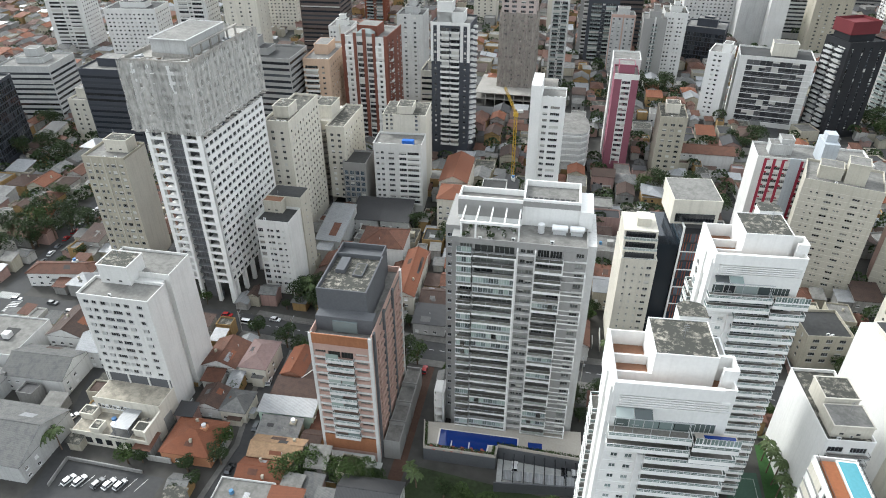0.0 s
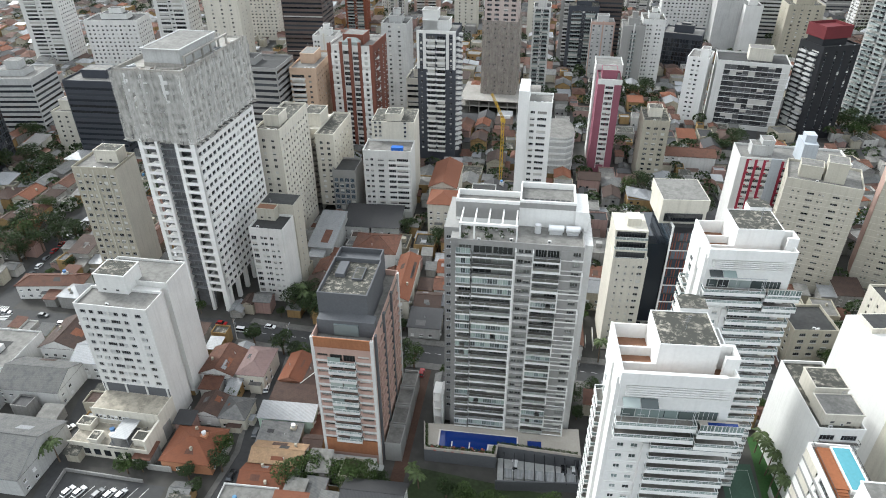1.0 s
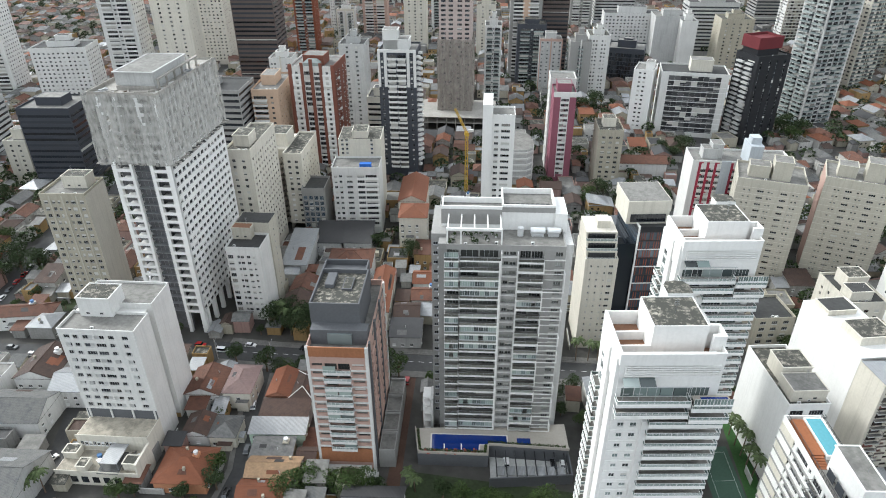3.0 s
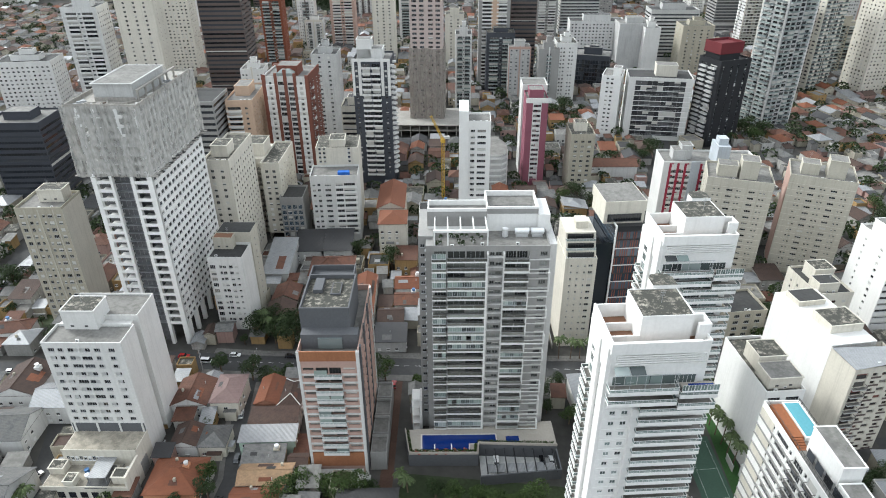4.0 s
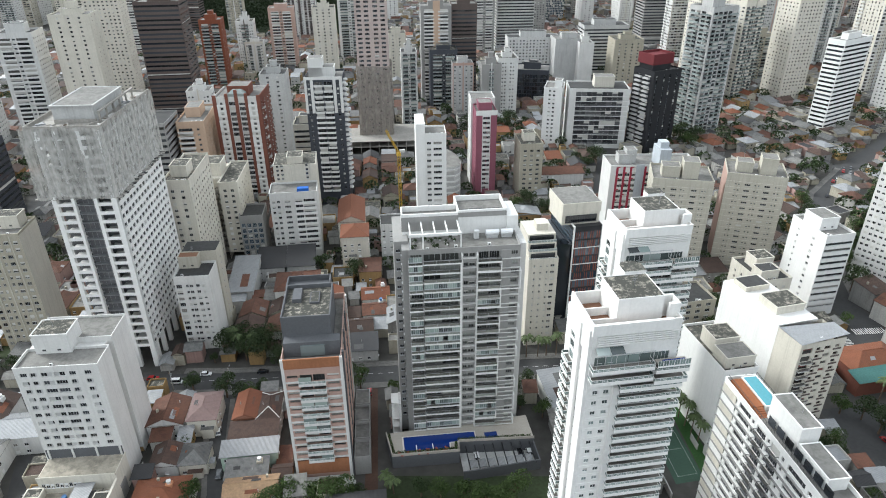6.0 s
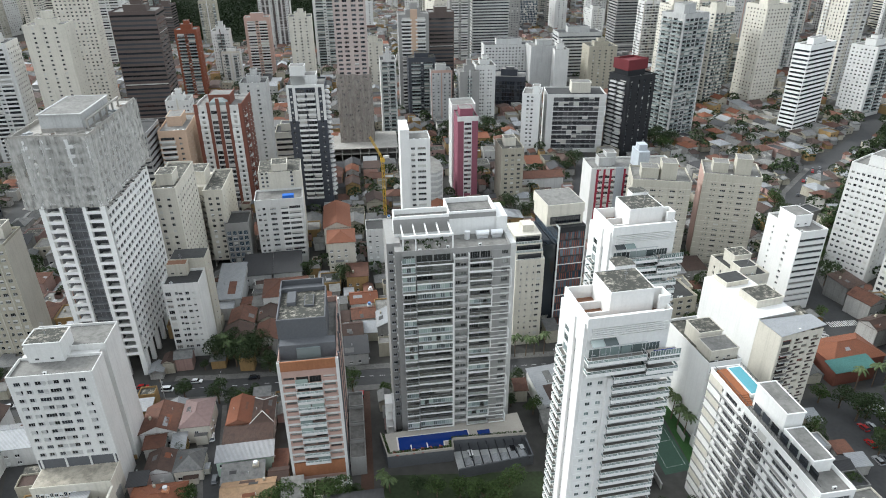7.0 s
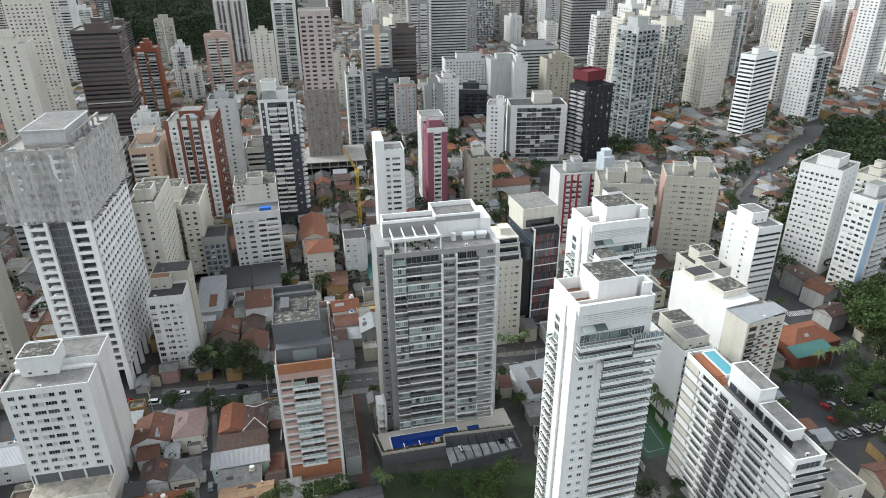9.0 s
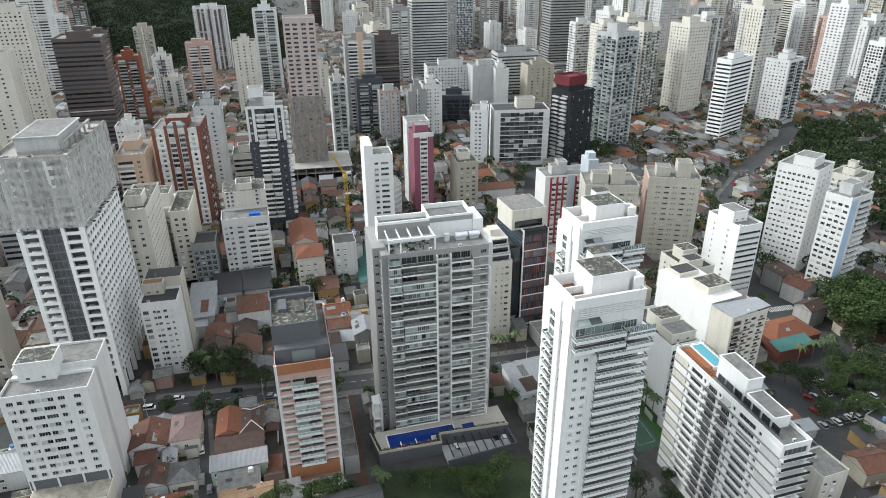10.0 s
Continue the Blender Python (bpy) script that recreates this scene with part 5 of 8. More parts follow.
part("pergola_frame", g, [WHITE2], mt)
for k, (xx, rr, ln) in enumerate(((20.6, 0.85, 2.4), (23.4, 0.95, 4.0), (28.0, 0.95, 3.6))):
    g = Geo()
    if k == 0:
        g.tube((xx, 7.0, 71.5), (xx, 7.0, 74.0), rr, rr, 14)
    else:
        g.tube((xx, 7.4, 72.9), (xx + ln, 7.4, 72.9), rr, rr, 14)
        g.box(xx + 0.3, 6.8, 71.3, xx + ln - 0.3, 8.0, 72.1)
    part("water_tank", g, [TANK], mt, "pale cylindrical water tank")
for i in range(22):
    g = Geo()
    x, y = rng.uniform(0.8, 14.2), rng.uniform(1.6, 8.0)
    r = rng.uniform(0.25, 0.6)
    for j in range(14):
        a, e = rng.uniform(0, 6.28), rng.uniform(-0.2, 1.2)
        p = Vector((x + r * math.cos(a) * math.cos(e), y + r * math.sin(a) * math.cos(e), 71.8 + r * math.sin(e)))
        t = Vector((rng.uniform(-1, 1), rng.uniform(-1, 1), rng.uniform(-1, 1))) * 0.3
        u = Vector((rng.uniform(-1, 1), rng.uniform(-1, 1), rng.uniform(-1, 1))) * 0.3
        g.face([tuple(p - t), tuple(p + u), tuple(p + t), tuple(p - u)])
    g.box(x - 0.25, y - 0.25, 71.3, x + 0.25, y + 0.25, 71.75, 1)
    part("potted_plant", g, [LEAF, LGREY], mt)

# pool terrace
pdk = thing("pool_terrace", "raised stone pool terrace with a dark grey retaining wall", "terrace", -44.0, 124.0, 0, 8.5)
claim(-50, 108, 8.5, 60, 32, 0)
g = Geo()
g.prism([(0.4, 0), (22.0, -0.8), (22.4, 3.4), (47, 1.5), (47, 12.6), (-1.0, 10.4)], 0, 5.0, 0, 1)
part("retaining_wall", g, [DKGREY, STONE], pdk)
g = Geo()
for a, b in (((0.4, 0), (22.0, -0.8)), ((22.0, -0.8), (22.4, 3.4)), ((22.4, 3.4), (47, 1.5)), ((-1.0, 10.4), (0.4, 0))):
    dx, dy = b[0] - a[0], b[1] - a[1]
    ln = math.hypot(dx, dy)
    nx, ny = -dy / ln * 0.3, dx / ln * 0.3
    g.prism([a, b, (b[0] + nx, b[1] + ny), (a[0] + nx, a[1] + ny)], 4.9, 5.9)
part("parapet", g, [STONE], pdk)
g = Geo()
g.prism([(4.6, 1.6), (19.0, 1.0), (19.3, 3.8), (28.0, 3.7), (28.0, 7.3), (4.6, 7.9)], 5.0, 5.06)
part("swimming_pool", g, [POOLB], pdk, "deep blue L-shaped swimming pool")
g = Geo()
g.prism([(4.1, 1.2), (19.4, 0.6), (19.7, 3.4), (28.4, 3.3), (28.4, 7.7), (4.1, 8.3)], 4.98, 5.03)
part("pool_coping", g, [mat("pale_coping", (0.62, 0.60, 0.56), var=0.05)], pdk)
g = Geo()
g.box(31.2, 3.2, 5.0, 35.4, 6.4, 5.06)
part("children_pool", g, [POOLB], pdk, "small blue paddling pool")
for xx in (8.3, 13.6):
    g = Geo()
    g.box(xx, 1.2, 5.06, xx + 0.35, 3.8, 5.2)
    part("pool_divider", g, [WHITE2], pdk)
g = Geo()
g.prism([(22.6, -8.2), (46.5, -6.5), (46.8, 1.3), (22.6, 3.2)], 0, 0.12)
part("car_park_floor", g, [LGREY], pdk)
g = Geo()
g.prism([(22.0, -8.6), (47.0, -6.9), (47.0, -6.5), (22.0, -8.2)], 0, 4.0)
g.prism([(46.6, -6.5), (47.0, -6.5), (47.0, 1.5), (46.6, 1.5)], 0, 4.0)
part("car_park_wall", g, [DKGREY], pdk)
for k in range(8):
    g = Geo()
    g.box(24.2 + k * 3.0, -7.4, 3.5, 24.5 + k * 3.0, 2.4, 3.9)
    part("carport_beam", g, [BLACKC], pdk)
for k in range(7):
    g = Geo()
    g.box(24.6 + k * 3.0, -6.6, 3.2, 26.9 + k * 3.0, -3.2, 3.35)
    part("carport_roof", g, [ZINC], pdk)
for i in range(12):
    x, y = 3.0 + (i % 6) * 3.0 + rng.uniform(-0.4, 0.4), -0.1 + (i // 6) * 0.0 + rng.uniform(0.3, 0.9)
    lg = thing("sun_lounger", "low reddish-brown sun lounger on the pool terrace", "sun lounger", *(pdk.matrix_basis @ Vector((x, y, 5.0))), rng.uniform(0, 180), "loungers by the pool")
    g = Geo()
    g.box(-0.9, -0.3, 0.0, 0.4, 0.3, 0.34)
    part("seat", g, [mat("lounger_cloth", (0.32, 0.10, 0.08)) if i == 0 else bpy.data.materials["lounger_cloth"]], lg)
    g = Geo()
    g.face([(0.4, -0.3, 0.34), (0.4, 0.3, 0.34), (0.95, 0.3, 0.75), (0.95, -0.3, 0.75)])
    g.face([(0.44, -0.3, 0.3), (0.99, -0.3, 0.71), (0.99, 0.3, 0.71), (0.44, 0.3, 0.3)])
    part("backrest", g, [bpy.data.materials["lounger_cloth"]], lg)

# ---- pink and terracotta tower ----
br = tower("apartment_tower", "pink tiled tower with terracotta bands and stacked balconies", -72.3, 117.4, 6.5, 16.7, 34, 48.2, 2.95, PINKT,
           {"F": [(1.0, 4.0, 1.5, 2.45), (4.6, 8.0, 0.1, 2.5), (8.3, 11.6, 0.1, 2.5), (12.3, 15.6, 1.5, 2.45)], "R": even(9, 34, 1.5, 0.8, 2.2)},
           z0=7.6, para=2.6, near=True, seed=33, glass=GLASSM, frame=FRAMED, blinds=0.2, top=ROOFC, deep=0.4)
for k in range(1, 12):
    z = 7.6 + k * 2.95 + 0.05
    balcony(br, 4.3, 0, z, 0, 7.6, 1.5, "half", OFFW)
    for x0 in (4.4, 8.2):
        if rng.random() < 0.42:
            gl = Geo()
            gl.face([(x0, -1.45, z + 1.1), (x0 + 3.5, -1.45, z + 1.1), (x0 + 3.5, -1.45, z + 2.65), (x0, -1.45, z + 2.65)])
            part("balcony_glazing", gl, [ENCL], br)
    g = Geo()
    g.box(0.5, -0.25, z - 0.2, 4.3, 0, z + 0.35)
    part("floor_band", g, [OFFW], br)
    g = Geo()
    g.box(11.9, -0.25, z - 0.2, 16.2, 0, z + 0.35)
    part("floor_band", g, [OFFW], br)
for x0, x1 in ((-0.25, 0.55), (16.1, 16.95)):
    g = Geo()
    g.box(x0, -0.35, 0, x1, 0.6, 48.2)
    part("corner_pier", g, [OFFW], br)
g = Geo()
g.box(0.55, -0.32, 45.0, 16.1, 0.0, 48.3)
part("terracotta_band", g, [TERRA], br)
g = Geo()
g.box(0.55, -0.32, 4.4, 16.1, 0.0, 9.9)
part("terracotta_band", g, [TERRA], br)
for k in range(12):
    g = Geo()
    g.box(16.7, 6.0, 7.9 + k * 2.95, 17.1, 33, 9.0 + k * 2.95)
    part("side_band", g, [PINKT], br)
for yy in (2.0, 12.0, 22.0, 32.0):
    g = Geo()
    g.box(16.7, yy, 0, 17.25, yy + 1.2, 48.2)
    part("side_pier", g, [DKGREY if yy < 25 else OFFW], br)
g = Geo()
g.box(0.4, 4.5, 45.6, 16.3, 8.0, 50.5)
part("terrace_room", g, [DKGREY], br)
g = Geo()
g.box(5.2, 4.0, 46.0, 12.0, 4.5, 49.5)
part("terrace_glazing", g, [RAILG], br)
g = Geo()
for x0, y0, x1, y1 in ((0.0, 8.0, 14.0, 8.4), (0.0, 25.6, 14.0, 26.0), (0.0, 8.4, 0.4, 25.6), (13.6, 8.4, 14.0, 25.6)):
    g.box(x0, y0, 45.6, x1, y1, 57.0)
g.box(0.4, 8.4, 55.2, 13.6, 25.6, 55.6, 1)
part("roof_block", g, [DKGREY, ROOFM], br, "grey rendered block on the roof")
g = Geo()
g.box(2.4, 17.5, 55.6, 5.0, 24.0, 56.9)
part("skylight", g, [DKGREY], br)
g = Geo()
g.box(7.5, 16.5, 55.6, 10.4, 22.5, 56.2)
g.box(7.8, 16.8, 56.2, 10.1, 22.2, 56.22, 1)
part("roof_tank", g, [DKGREY, ROOFM], br)
g = Geo()
g.box(-0.5, 26.0, 45.6, 13.0, 33.5, 54.0)
for x0, y0, x1, y1 in ((-0.5, 26.0, -0.1, 33.5), (-0.5, 33.1, 13.0, 33.5), (12.6, 26.0, 13.0, 33.1)):
    g.box(x0, y0, 54.0, x1, y1, 55.8)
part("rear_roof_block", g, [DKGREY], br)
g = Geo()
g.box(13.0, 9.0, 45.6, 16.9, 34.2, 46.2)
part("side_roof", g, [ROOFC], br)
g = Geo()
g.box(-0.8, -6.5, 0, 17.6, -0.4, 0.5)
g.box(-0.8, -6.8, 0, 17.6, -6.5, 2.4)
g.box(1.0, -5.0, 0.5, 15.5, -0.4, 3.2)
part("entrance_forecourt", g, [LGREY], br)
for k in range(4):
    g = Geo()
    g.box(17.5, 2 + k * 8.2, 0, 22.5, 9.6 + k * 8.2, 6.5)
    g.box(17.8, 2.3 + k * 8.2, 6.5, 22.2, 9.3 + k * 8.2, 6.53, 1)
    for x0, y0, x1, y1 in ((17.5, 2, 22.5, 2.25), (17.5, 9.35, 22.5, 9.6), (22.25, 2.25, 22.5, 9.35)):
        g.box(x0, y0 + k * 8.2, 6.5, x1, y1 + k * 8.2, 7.6)
    part("annex", g, [GREY, ROOFC], br)
g = Geo()
g.prism([(-50.6, 100), (-46, 100), (-52.2, 163), (-55, 163)], 0, 0.06)
tagged(new("red_driveway", g.mesh("red_driveway", [SOIL])), "reddish-brown paved driveway between the towers", "driveway", kind="structure")
claim(-54, 100, 5, 10, 65)


# ---- the twin white towers ----
def white_twin(x, y, yaw, seed, label):
    W, D, H, F = 19.5, 13.6, 82.4, 2.92
    t = tower("apartment_tower", label, x, y, yaw, W, D, H, F, WHITE2,
              {"F": [(1.4, 2.6, 0.9, 2.0), (3.9, 5.2, 0.9, 2.0), (7.6, 12.6, 0.1, 2.4), (12.9, 17.9, 0.1, 2.4)], "L": [(1.2, 4.6, 0.1, 2.4), (7.0, 8.2, 0.9, 2.0), (11.0, 12.3, 0.9, 2.0)]},
              z0=4.5, para=7.4, near=True, seed=seed, blinds=0.08, frame=FRAMEW, top=DECK, glass=GLASST)
    rows = int((H - 7.4 - 4.5) / F + 1e-3)
    for k in range(rows):
        z = 4.5 + k * F + 0.05
        wide = k >= rows - 2
        if wide:
            balcony(t, -0.2, 0, z, 0, 14.0, 2.4, "half", WHITE2)
            balcony(t, 14.0, 0, z - 0.9, 0, 7.6, 2.8, "half", WHITE2)
        else:
            balcony(t, 6.8, 0, z, 0, 14.4, 2.0, "half", WHITE2)
        if not wide:
            balcony(t, 0, D - 0.6, z, 270, 4.6, 1.6, "half", WHITE2)
        g = Geo()
        g.box(0.1, -0.12, z - 0.15, 5.8, 0.0, z + 0.0)
        part("siding_ledge", g, [WHITE2], t)
        g = Geo()
        g.box(0.1, -0.06, z + 2.32, 5.8, 0.0, z + 2.4)
        part("siding_ledge", g, [WHITE2], t)
    g = Geo()
    g.box(1.5, D, 0, 17.5, 19.5, 76.0)
    part("rear_body", g, [WHITE2], t)
    for k, (ya, yb) in enumerate(((0.3, 3.0), (5.6, 8.2))):
        g = Geo()
        g.box(-0.7, ya, 0, 0.0, yb, 81.0 - 1.5 * k)
        part("side_fin", g, [WHITE2], t)
    for a, b in ((5.8, 7.2),):
        g = Geo()
        g.box(a, -0.9, 0, b, 0, 66)
        part("pier", g, [WHITE2], t)
    # louvred band below the roof
    for k in range(5):
        g = Geo()
        g.box(1.0, -0.42, 77.1 + k * 0.55, W - 0.6, 0.0, 77.4 + k * 0.55)
        part("louvre", g, [WHITE2], t)
    g = Geo()
    g.box(-0.35, -0.5, 79.9, 17.4, 0.25, 82.6)
    g.box(-0.35, 0.25, 74, 0.1, D, 82.6)
    part("parapet", g, [WHITE2], t)
    g = Geo()
    g.box(0.3, 0.3, 78.9, W - 0.3, D - 0.3, 79.2)
    part("terrace_deck", g, [DECK], t, "terracotta roof terrace")
    for yy in (3.8, 8.2):
        g = Geo()
        g.box(0.2, yy, 79.2, 6.4, yy + 0.35, 81.2)
        part("terrace_wall", g, [WHITE2], t)
    hut(t, 6.4, 3.8, 10.4, 9.8, 79.2, 85.7, WHITE2, ROOFM, lip=0.0)["label"] = "white plant room with a mould-stained roof"
    g = Geo()
    g.prism([(11.8, 13.8), (17.0, 13.8), (17.0, 17.0), (16.2, 18.2), (14.4, 18.6), (12.6, 18.2), (11.8, 17.0)], 76.0, 86.4, 0, 1)
    part("stair_head", g, [WHITE2, ROOFM], t)
    g = Geo()
    g.box(17.4, 2.2, 60, 19.9, 3.0, 84.6)
    g.box(17.4, 5.6, 60, 19.9, 6.2, 84.6)
    g.box(19.5, 3.0, 60, 19.9, 5.6, 84.6)
    part("shaft", g, [WHITE2], t)
    for zz in (69.1, 72.0):
        g = Geo()
        for i in range(5):
            g.box(0.9 + i * 2.55, -0.08, zz, 3.3 + i * 2.55, -0.02, zz + 2.1)
        part("terrace_glazing", g, [GLASST], t)
    g = Geo()
    for i in range(5):
        g.tube((0.6 + i * 3.1, -2.2, 71.8), (0.6 + i * 3.1, -2.2, 76.1), 0.05, 0.05, 5)
    g.box(0.4, -2.3, 76.05, 13.4, -2.1, 76.2)
    part("awning_frame", g, [FRAMEG], t)
    for i in (0, 1):
        g = Geo()
        xa, xb = 0.6 + i * 3.1, 3.6 + i * 3.1
        g.loft([[(xa, -2.2, 76.2), (xb, -2.2, 76.2), (xb, -0.45, 76.9), (xa, -0.45, 76.9)], [(xa, -2.2, 76.25), (xb, -2.2, 76.25), (xb, -0.45, 76.95), (xa, -0.45, 76.95)]], [0], 0)
        part("awning_pane", g, [GLASST], t)
    for i in range(6):
        ob = part("glass_screen", pane_mesh(1.2, 1.5, 0, [RAILW, FRAMEW, FRAMEW]), None, t)
        ob.matrix_basis = pose(14.7 + i * 1.25, -2.85, 73.0, 0, 0, 0)
    g = Geo()
    g.box(14.5, -2.8, 72.2, 21.5, -0.3, 72.3)
    part("terrace_floor", g, [STONE], t)
    return t


ra = white_twin(4.8, 84.6, 9.5, 40, "bright white tower of flats with deep stacked balconies")
g = Geo()
g.box(16.0, -2.4, 72.3, 21.2, -0.8, 72.36)
part("plunge_pool", g, [POOLB], ra, "small blue terrace pool")
rear_twin = white_twin(23.6, 134.1, 9.5, 41, "twin white tower of flats with planted top terrace")
rear_twin.location.z = -2.2      # its street lies a little lower

# ---- right foreground: tower with rooftop pool ----
xp = tower("apartment_tower", "white banded tower with a turquoise rooftop pool", 55.4, 67.6, 7.8, 8.6, 45.5, 46.6, 2.95, WHITE2,
           {"L": [(6.0, 7.0, 0.9, 2.1), (8.2, 13.4, 0.75, 2.45), (14.2, 15.2, 0.9, 2.3), (16.4, 20.2, 0.1, 2.6), (21.0, 22.0, 0.9, 2.3), (22.6, 26.2, 0.1, 2.6), (27.0, 28.0, 0.9, 2.3), (29.6, 36.0, 0.75, 2.45), (37.2, 38.4, 0.9, 2.1)],
            "F": [(0.8, 7.8, 0.3, 2.5)]}, z0=4, para=1.2, near=False, seed=50, glass=GLASSL, frame=FRAMEG, blinds=0.12, deep=0.35)
for k in range(14):
    z = 4 + 2.95 * k
    g = Geo()
    g.box(-0.3, 0, z - 0.4, 0, 45.5, z + 0.1)
    part("floor_band", g, [GREY], xp)
    g = Geo()
    g.box(-0.3, -1.5, z - 0.28, 9.2, 0, z)
    g.box(-0.3, -1.5, z, 9.2, -1.4, z + 0.9, 1)
    part("front_balcony", g, [WHITE2, BLACKC], xp)
    g = Geo()
    g.box(-0.12, 38.9, z + 0.1, 0, 45.4, z + 2.55)
    part("side_panel", g, [CREAM if k % 2 else WHITE2], xp)
    g = Geo()
    g.box(-0.14, 0.2, z + 0.1, 0, 6.6, z + 2.55)
    part("side_panel", g, [WHITE2 if k % 3 else OFFW], xp)
    for a in (16.4, 22.6):
        balcony(xp, 0, 45.5 - a, z, 270, 3.6, 0.9, "bars", DKGREY)
g = Geo()
g.box(1.2, 33.5, 45.4, 4.0, 44.5, 46.3)
part("timber_deck", g, [mat("orange_decking", (0.24, 0.09, 0.04), var=0.15)], xp, "orange timber pool deck")
g = Geo()
g.box(4.2, 33.0, 45.4, 8.4, 44.9, 46.55)
part("pool_basin", g, [WHITE2], xp)
g = Geo()
g.box(4.5, 33.4, 46.55, 8.1, 44.5, 46.6)
part("swimming_pool", g, [POOLC], xp, "turquoise rooftop pool")
for i in range(5):
    g = Geo()
    g.box(1.2, 30.2 + i * 0.65, 45.4, 3.6, 30.85 + i * 0.65, 45.45 + 0.17 * i)
    part("deck_step", g, [bpy.data.materials["orange_decking"]], xp)
hut(xp, 3.2, 18.6, 5.0, 12.0, 45.4, 52.4, WHITE2, ROOFC)
hut(xp, 2.6, 6.8, 5.0, 10.6, 45.4, 49.0, WHITE2, ROOFC)
g = Geo()
for i in range(24):
    g.box(0.3, 6 + i * 1.15, 46.6, 0.36, 6.06 + i * 1.15, 47.7)
g.box(0.28, 1.0, 47.65, 0.38, 44.8, 47.75)
for i in range(13):
    g.box(8.3, 31 + i * 1.15, 46.6, 8.36, 31.06 + i * 1.15, 47.7)
g.box(8.28, 31, 47.65, 8.38, 44.9, 47.75)
part("roof_railing", g, [FRAMED], xp)
g = Geo()
for i in range(7):
    g.box(2.0, 4.0 + i * 3.6, 45.8, 2.06, 6.8 + i * 3.6, 48.2)
part("terrace_glazing", g, [GLASSD], xp)

# blank-walled cream block and its low neighbour
cr = thing("apartment_block", "cream block with a huge blank white side wall", "apartment building", 85.0, 139.8, 0, 15)
claim(78, 138, 15, 22, 42, 1.5)
g = Geo()
panes = []
wall_face(g, panes, "F", 16.8, 10.6, 3.2, 11, 2.95, 37.2, [(1.0, 4.6, 0.2, 2.4), (6.2, 7.8, 0.9, 2.2), (9.2, 11.6, 0.9, 2.2), (13.2, 15.0, 0.9, 2.2)], 0.4)
wall_face(g, panes, "R", 16.8, 10.6, 3.2, 11, 2.95, 37.2, [(2, 4, 0.8, 2.2), (6, 8, 0.8, 2.2)], 0.4)
wall_face(g, panes, "B", 16.8, 10.6, 0, 1, 2.9, 37.2, [])
wall_face(g, panes, "L", 16.8, 10.6, 0, 1, 2.9, 37.2, [])
part("wall", g, [CREAM], cr)
g = Geo()
g.box(-0.06, 10.6, 0, 15, 40, 37.6)
part("rear_wing", g, [WHITE2], cr, "huge plain white wall")
add_panes(cr, panes, True, random.Random(51), [GLASS, mat("brown_frame", (0.10, 0.045, 0.03)), mat("brown_shutter", (0.16, 0.06, 0.05))], 0.35)
g = Geo()
g.face([(-0.4, -0.4, 37.3), (17.2, -0.4, 38.6), (17.2, 6.5, 38.6), (-0.4, 10.0, 37.3)])
g.face([(-0.4, -0.4, 37.2), (-0.4, 10.0, 37.2), (17.2, 6.5, 38.5), (17.2, -0.4, 38.5)])
part("roof", g, [ZINC], cr, "pale metal roof sheet")
hut(cr, 3.0, 16, 11.0, 9.0, 37.6, 40.4, CREAM, ROOFM, "roof_room")
hut(cr, 2.5, 31, 9.5, 7.0, 37.6, 39.4, CREAM, ROOFD, "roof_room")

for k in range(11):
    for xx in (6.0, 12.6):
        g = Geo()
        g.box(xx, -0.12, 3.4 + k * 2.95, xx + 3.2, 0, 4.0 + k * 2.95)
        part("brown_band", g, [BROWNT], cr)
for k in range(10):
    balcony(cr, 0.6, 0, 3.3 + k * 2.95, 0, 4.4, 1.1, "bars", LGREY)
crl = tower("apartment_block", "white side-walled block with stained roof rooms", 59.8, 134.0, 11, 11.8, 26, 31.5, 2.95, WHITE2, {"F": [(1.0, 4.8, 0.5, 2.4), (6.5, 10.5, 0.5, 2.4)]}, z0=3, near=True, seed=52, top=ROOFM, glass=GLASSD,
            balc=[("F", 0.8, 11.0, 1.4, "bars", LGREY)], huts=((1.6, 2.0, 9.8, 7.5, 34.4, CREAM, ROOFC), (2.2, 10.2, 8.6, 8.0, 35.8, CREAM, ROOFM)))
gm = tower("apartment_block", "small old sand-coloured block with a dark patched roof", 69.4, 197.6, 13, 15.4, 15, 15.6, 2.9, SAND, {"F": even(3, 15.4, 2.2, 0.9, 2.3), "L": even(3, 15, 1.2)}, z0=3, near=True, seed=53, top=ROOFD)
tower("apartment_block", "plain cream block with dark flat roof rooms", 98, 196, 12, 14, 20, 27, 2.9, CREAM, {"F": even(3, 14, 1.6), "L": even(4, 20, 1.0)}, near=False, seed=54, top=ROOFD, huts=((1, 2, 8, 6, 30, CREAM, ROOFD), (4, 10, 8, 7, 31, CREAM, ROOFM)))
ry = tower("apartment_block", "white block with long horizontal window bands", 128.4, 211.0, 12, 13.4, 21, 39.4, 3.0, WHITE2, {"F": [(0.4, 13.0, 1.0, 2.2)], "L": [(4.5, 5.5, 1, 2.0), (13.5, 15.0, 1, 2.1)]}, z0=3.5, near=True, seed=55, blinds=0.3, huts=((1.5, 6.5, 8.5, 10, 43.8, WHITE2, ROOFC),))
y1 = tower("apartment_tower", "tall white tower with grids of windows on both sides", 177.0, 230.4, 34, 20, 19.5, 57.6, 2.9, WHITE, {"F": even(3, 20, 1.2), "L": even(8, 19.5, 1.35, 0.95, 2.15)}, z0=5, near=False, seed=56, frame=FRAMEW, blinds=0.45, huts=((4, 4, 12, 10, 61.5, WHITE, ROOFC),))
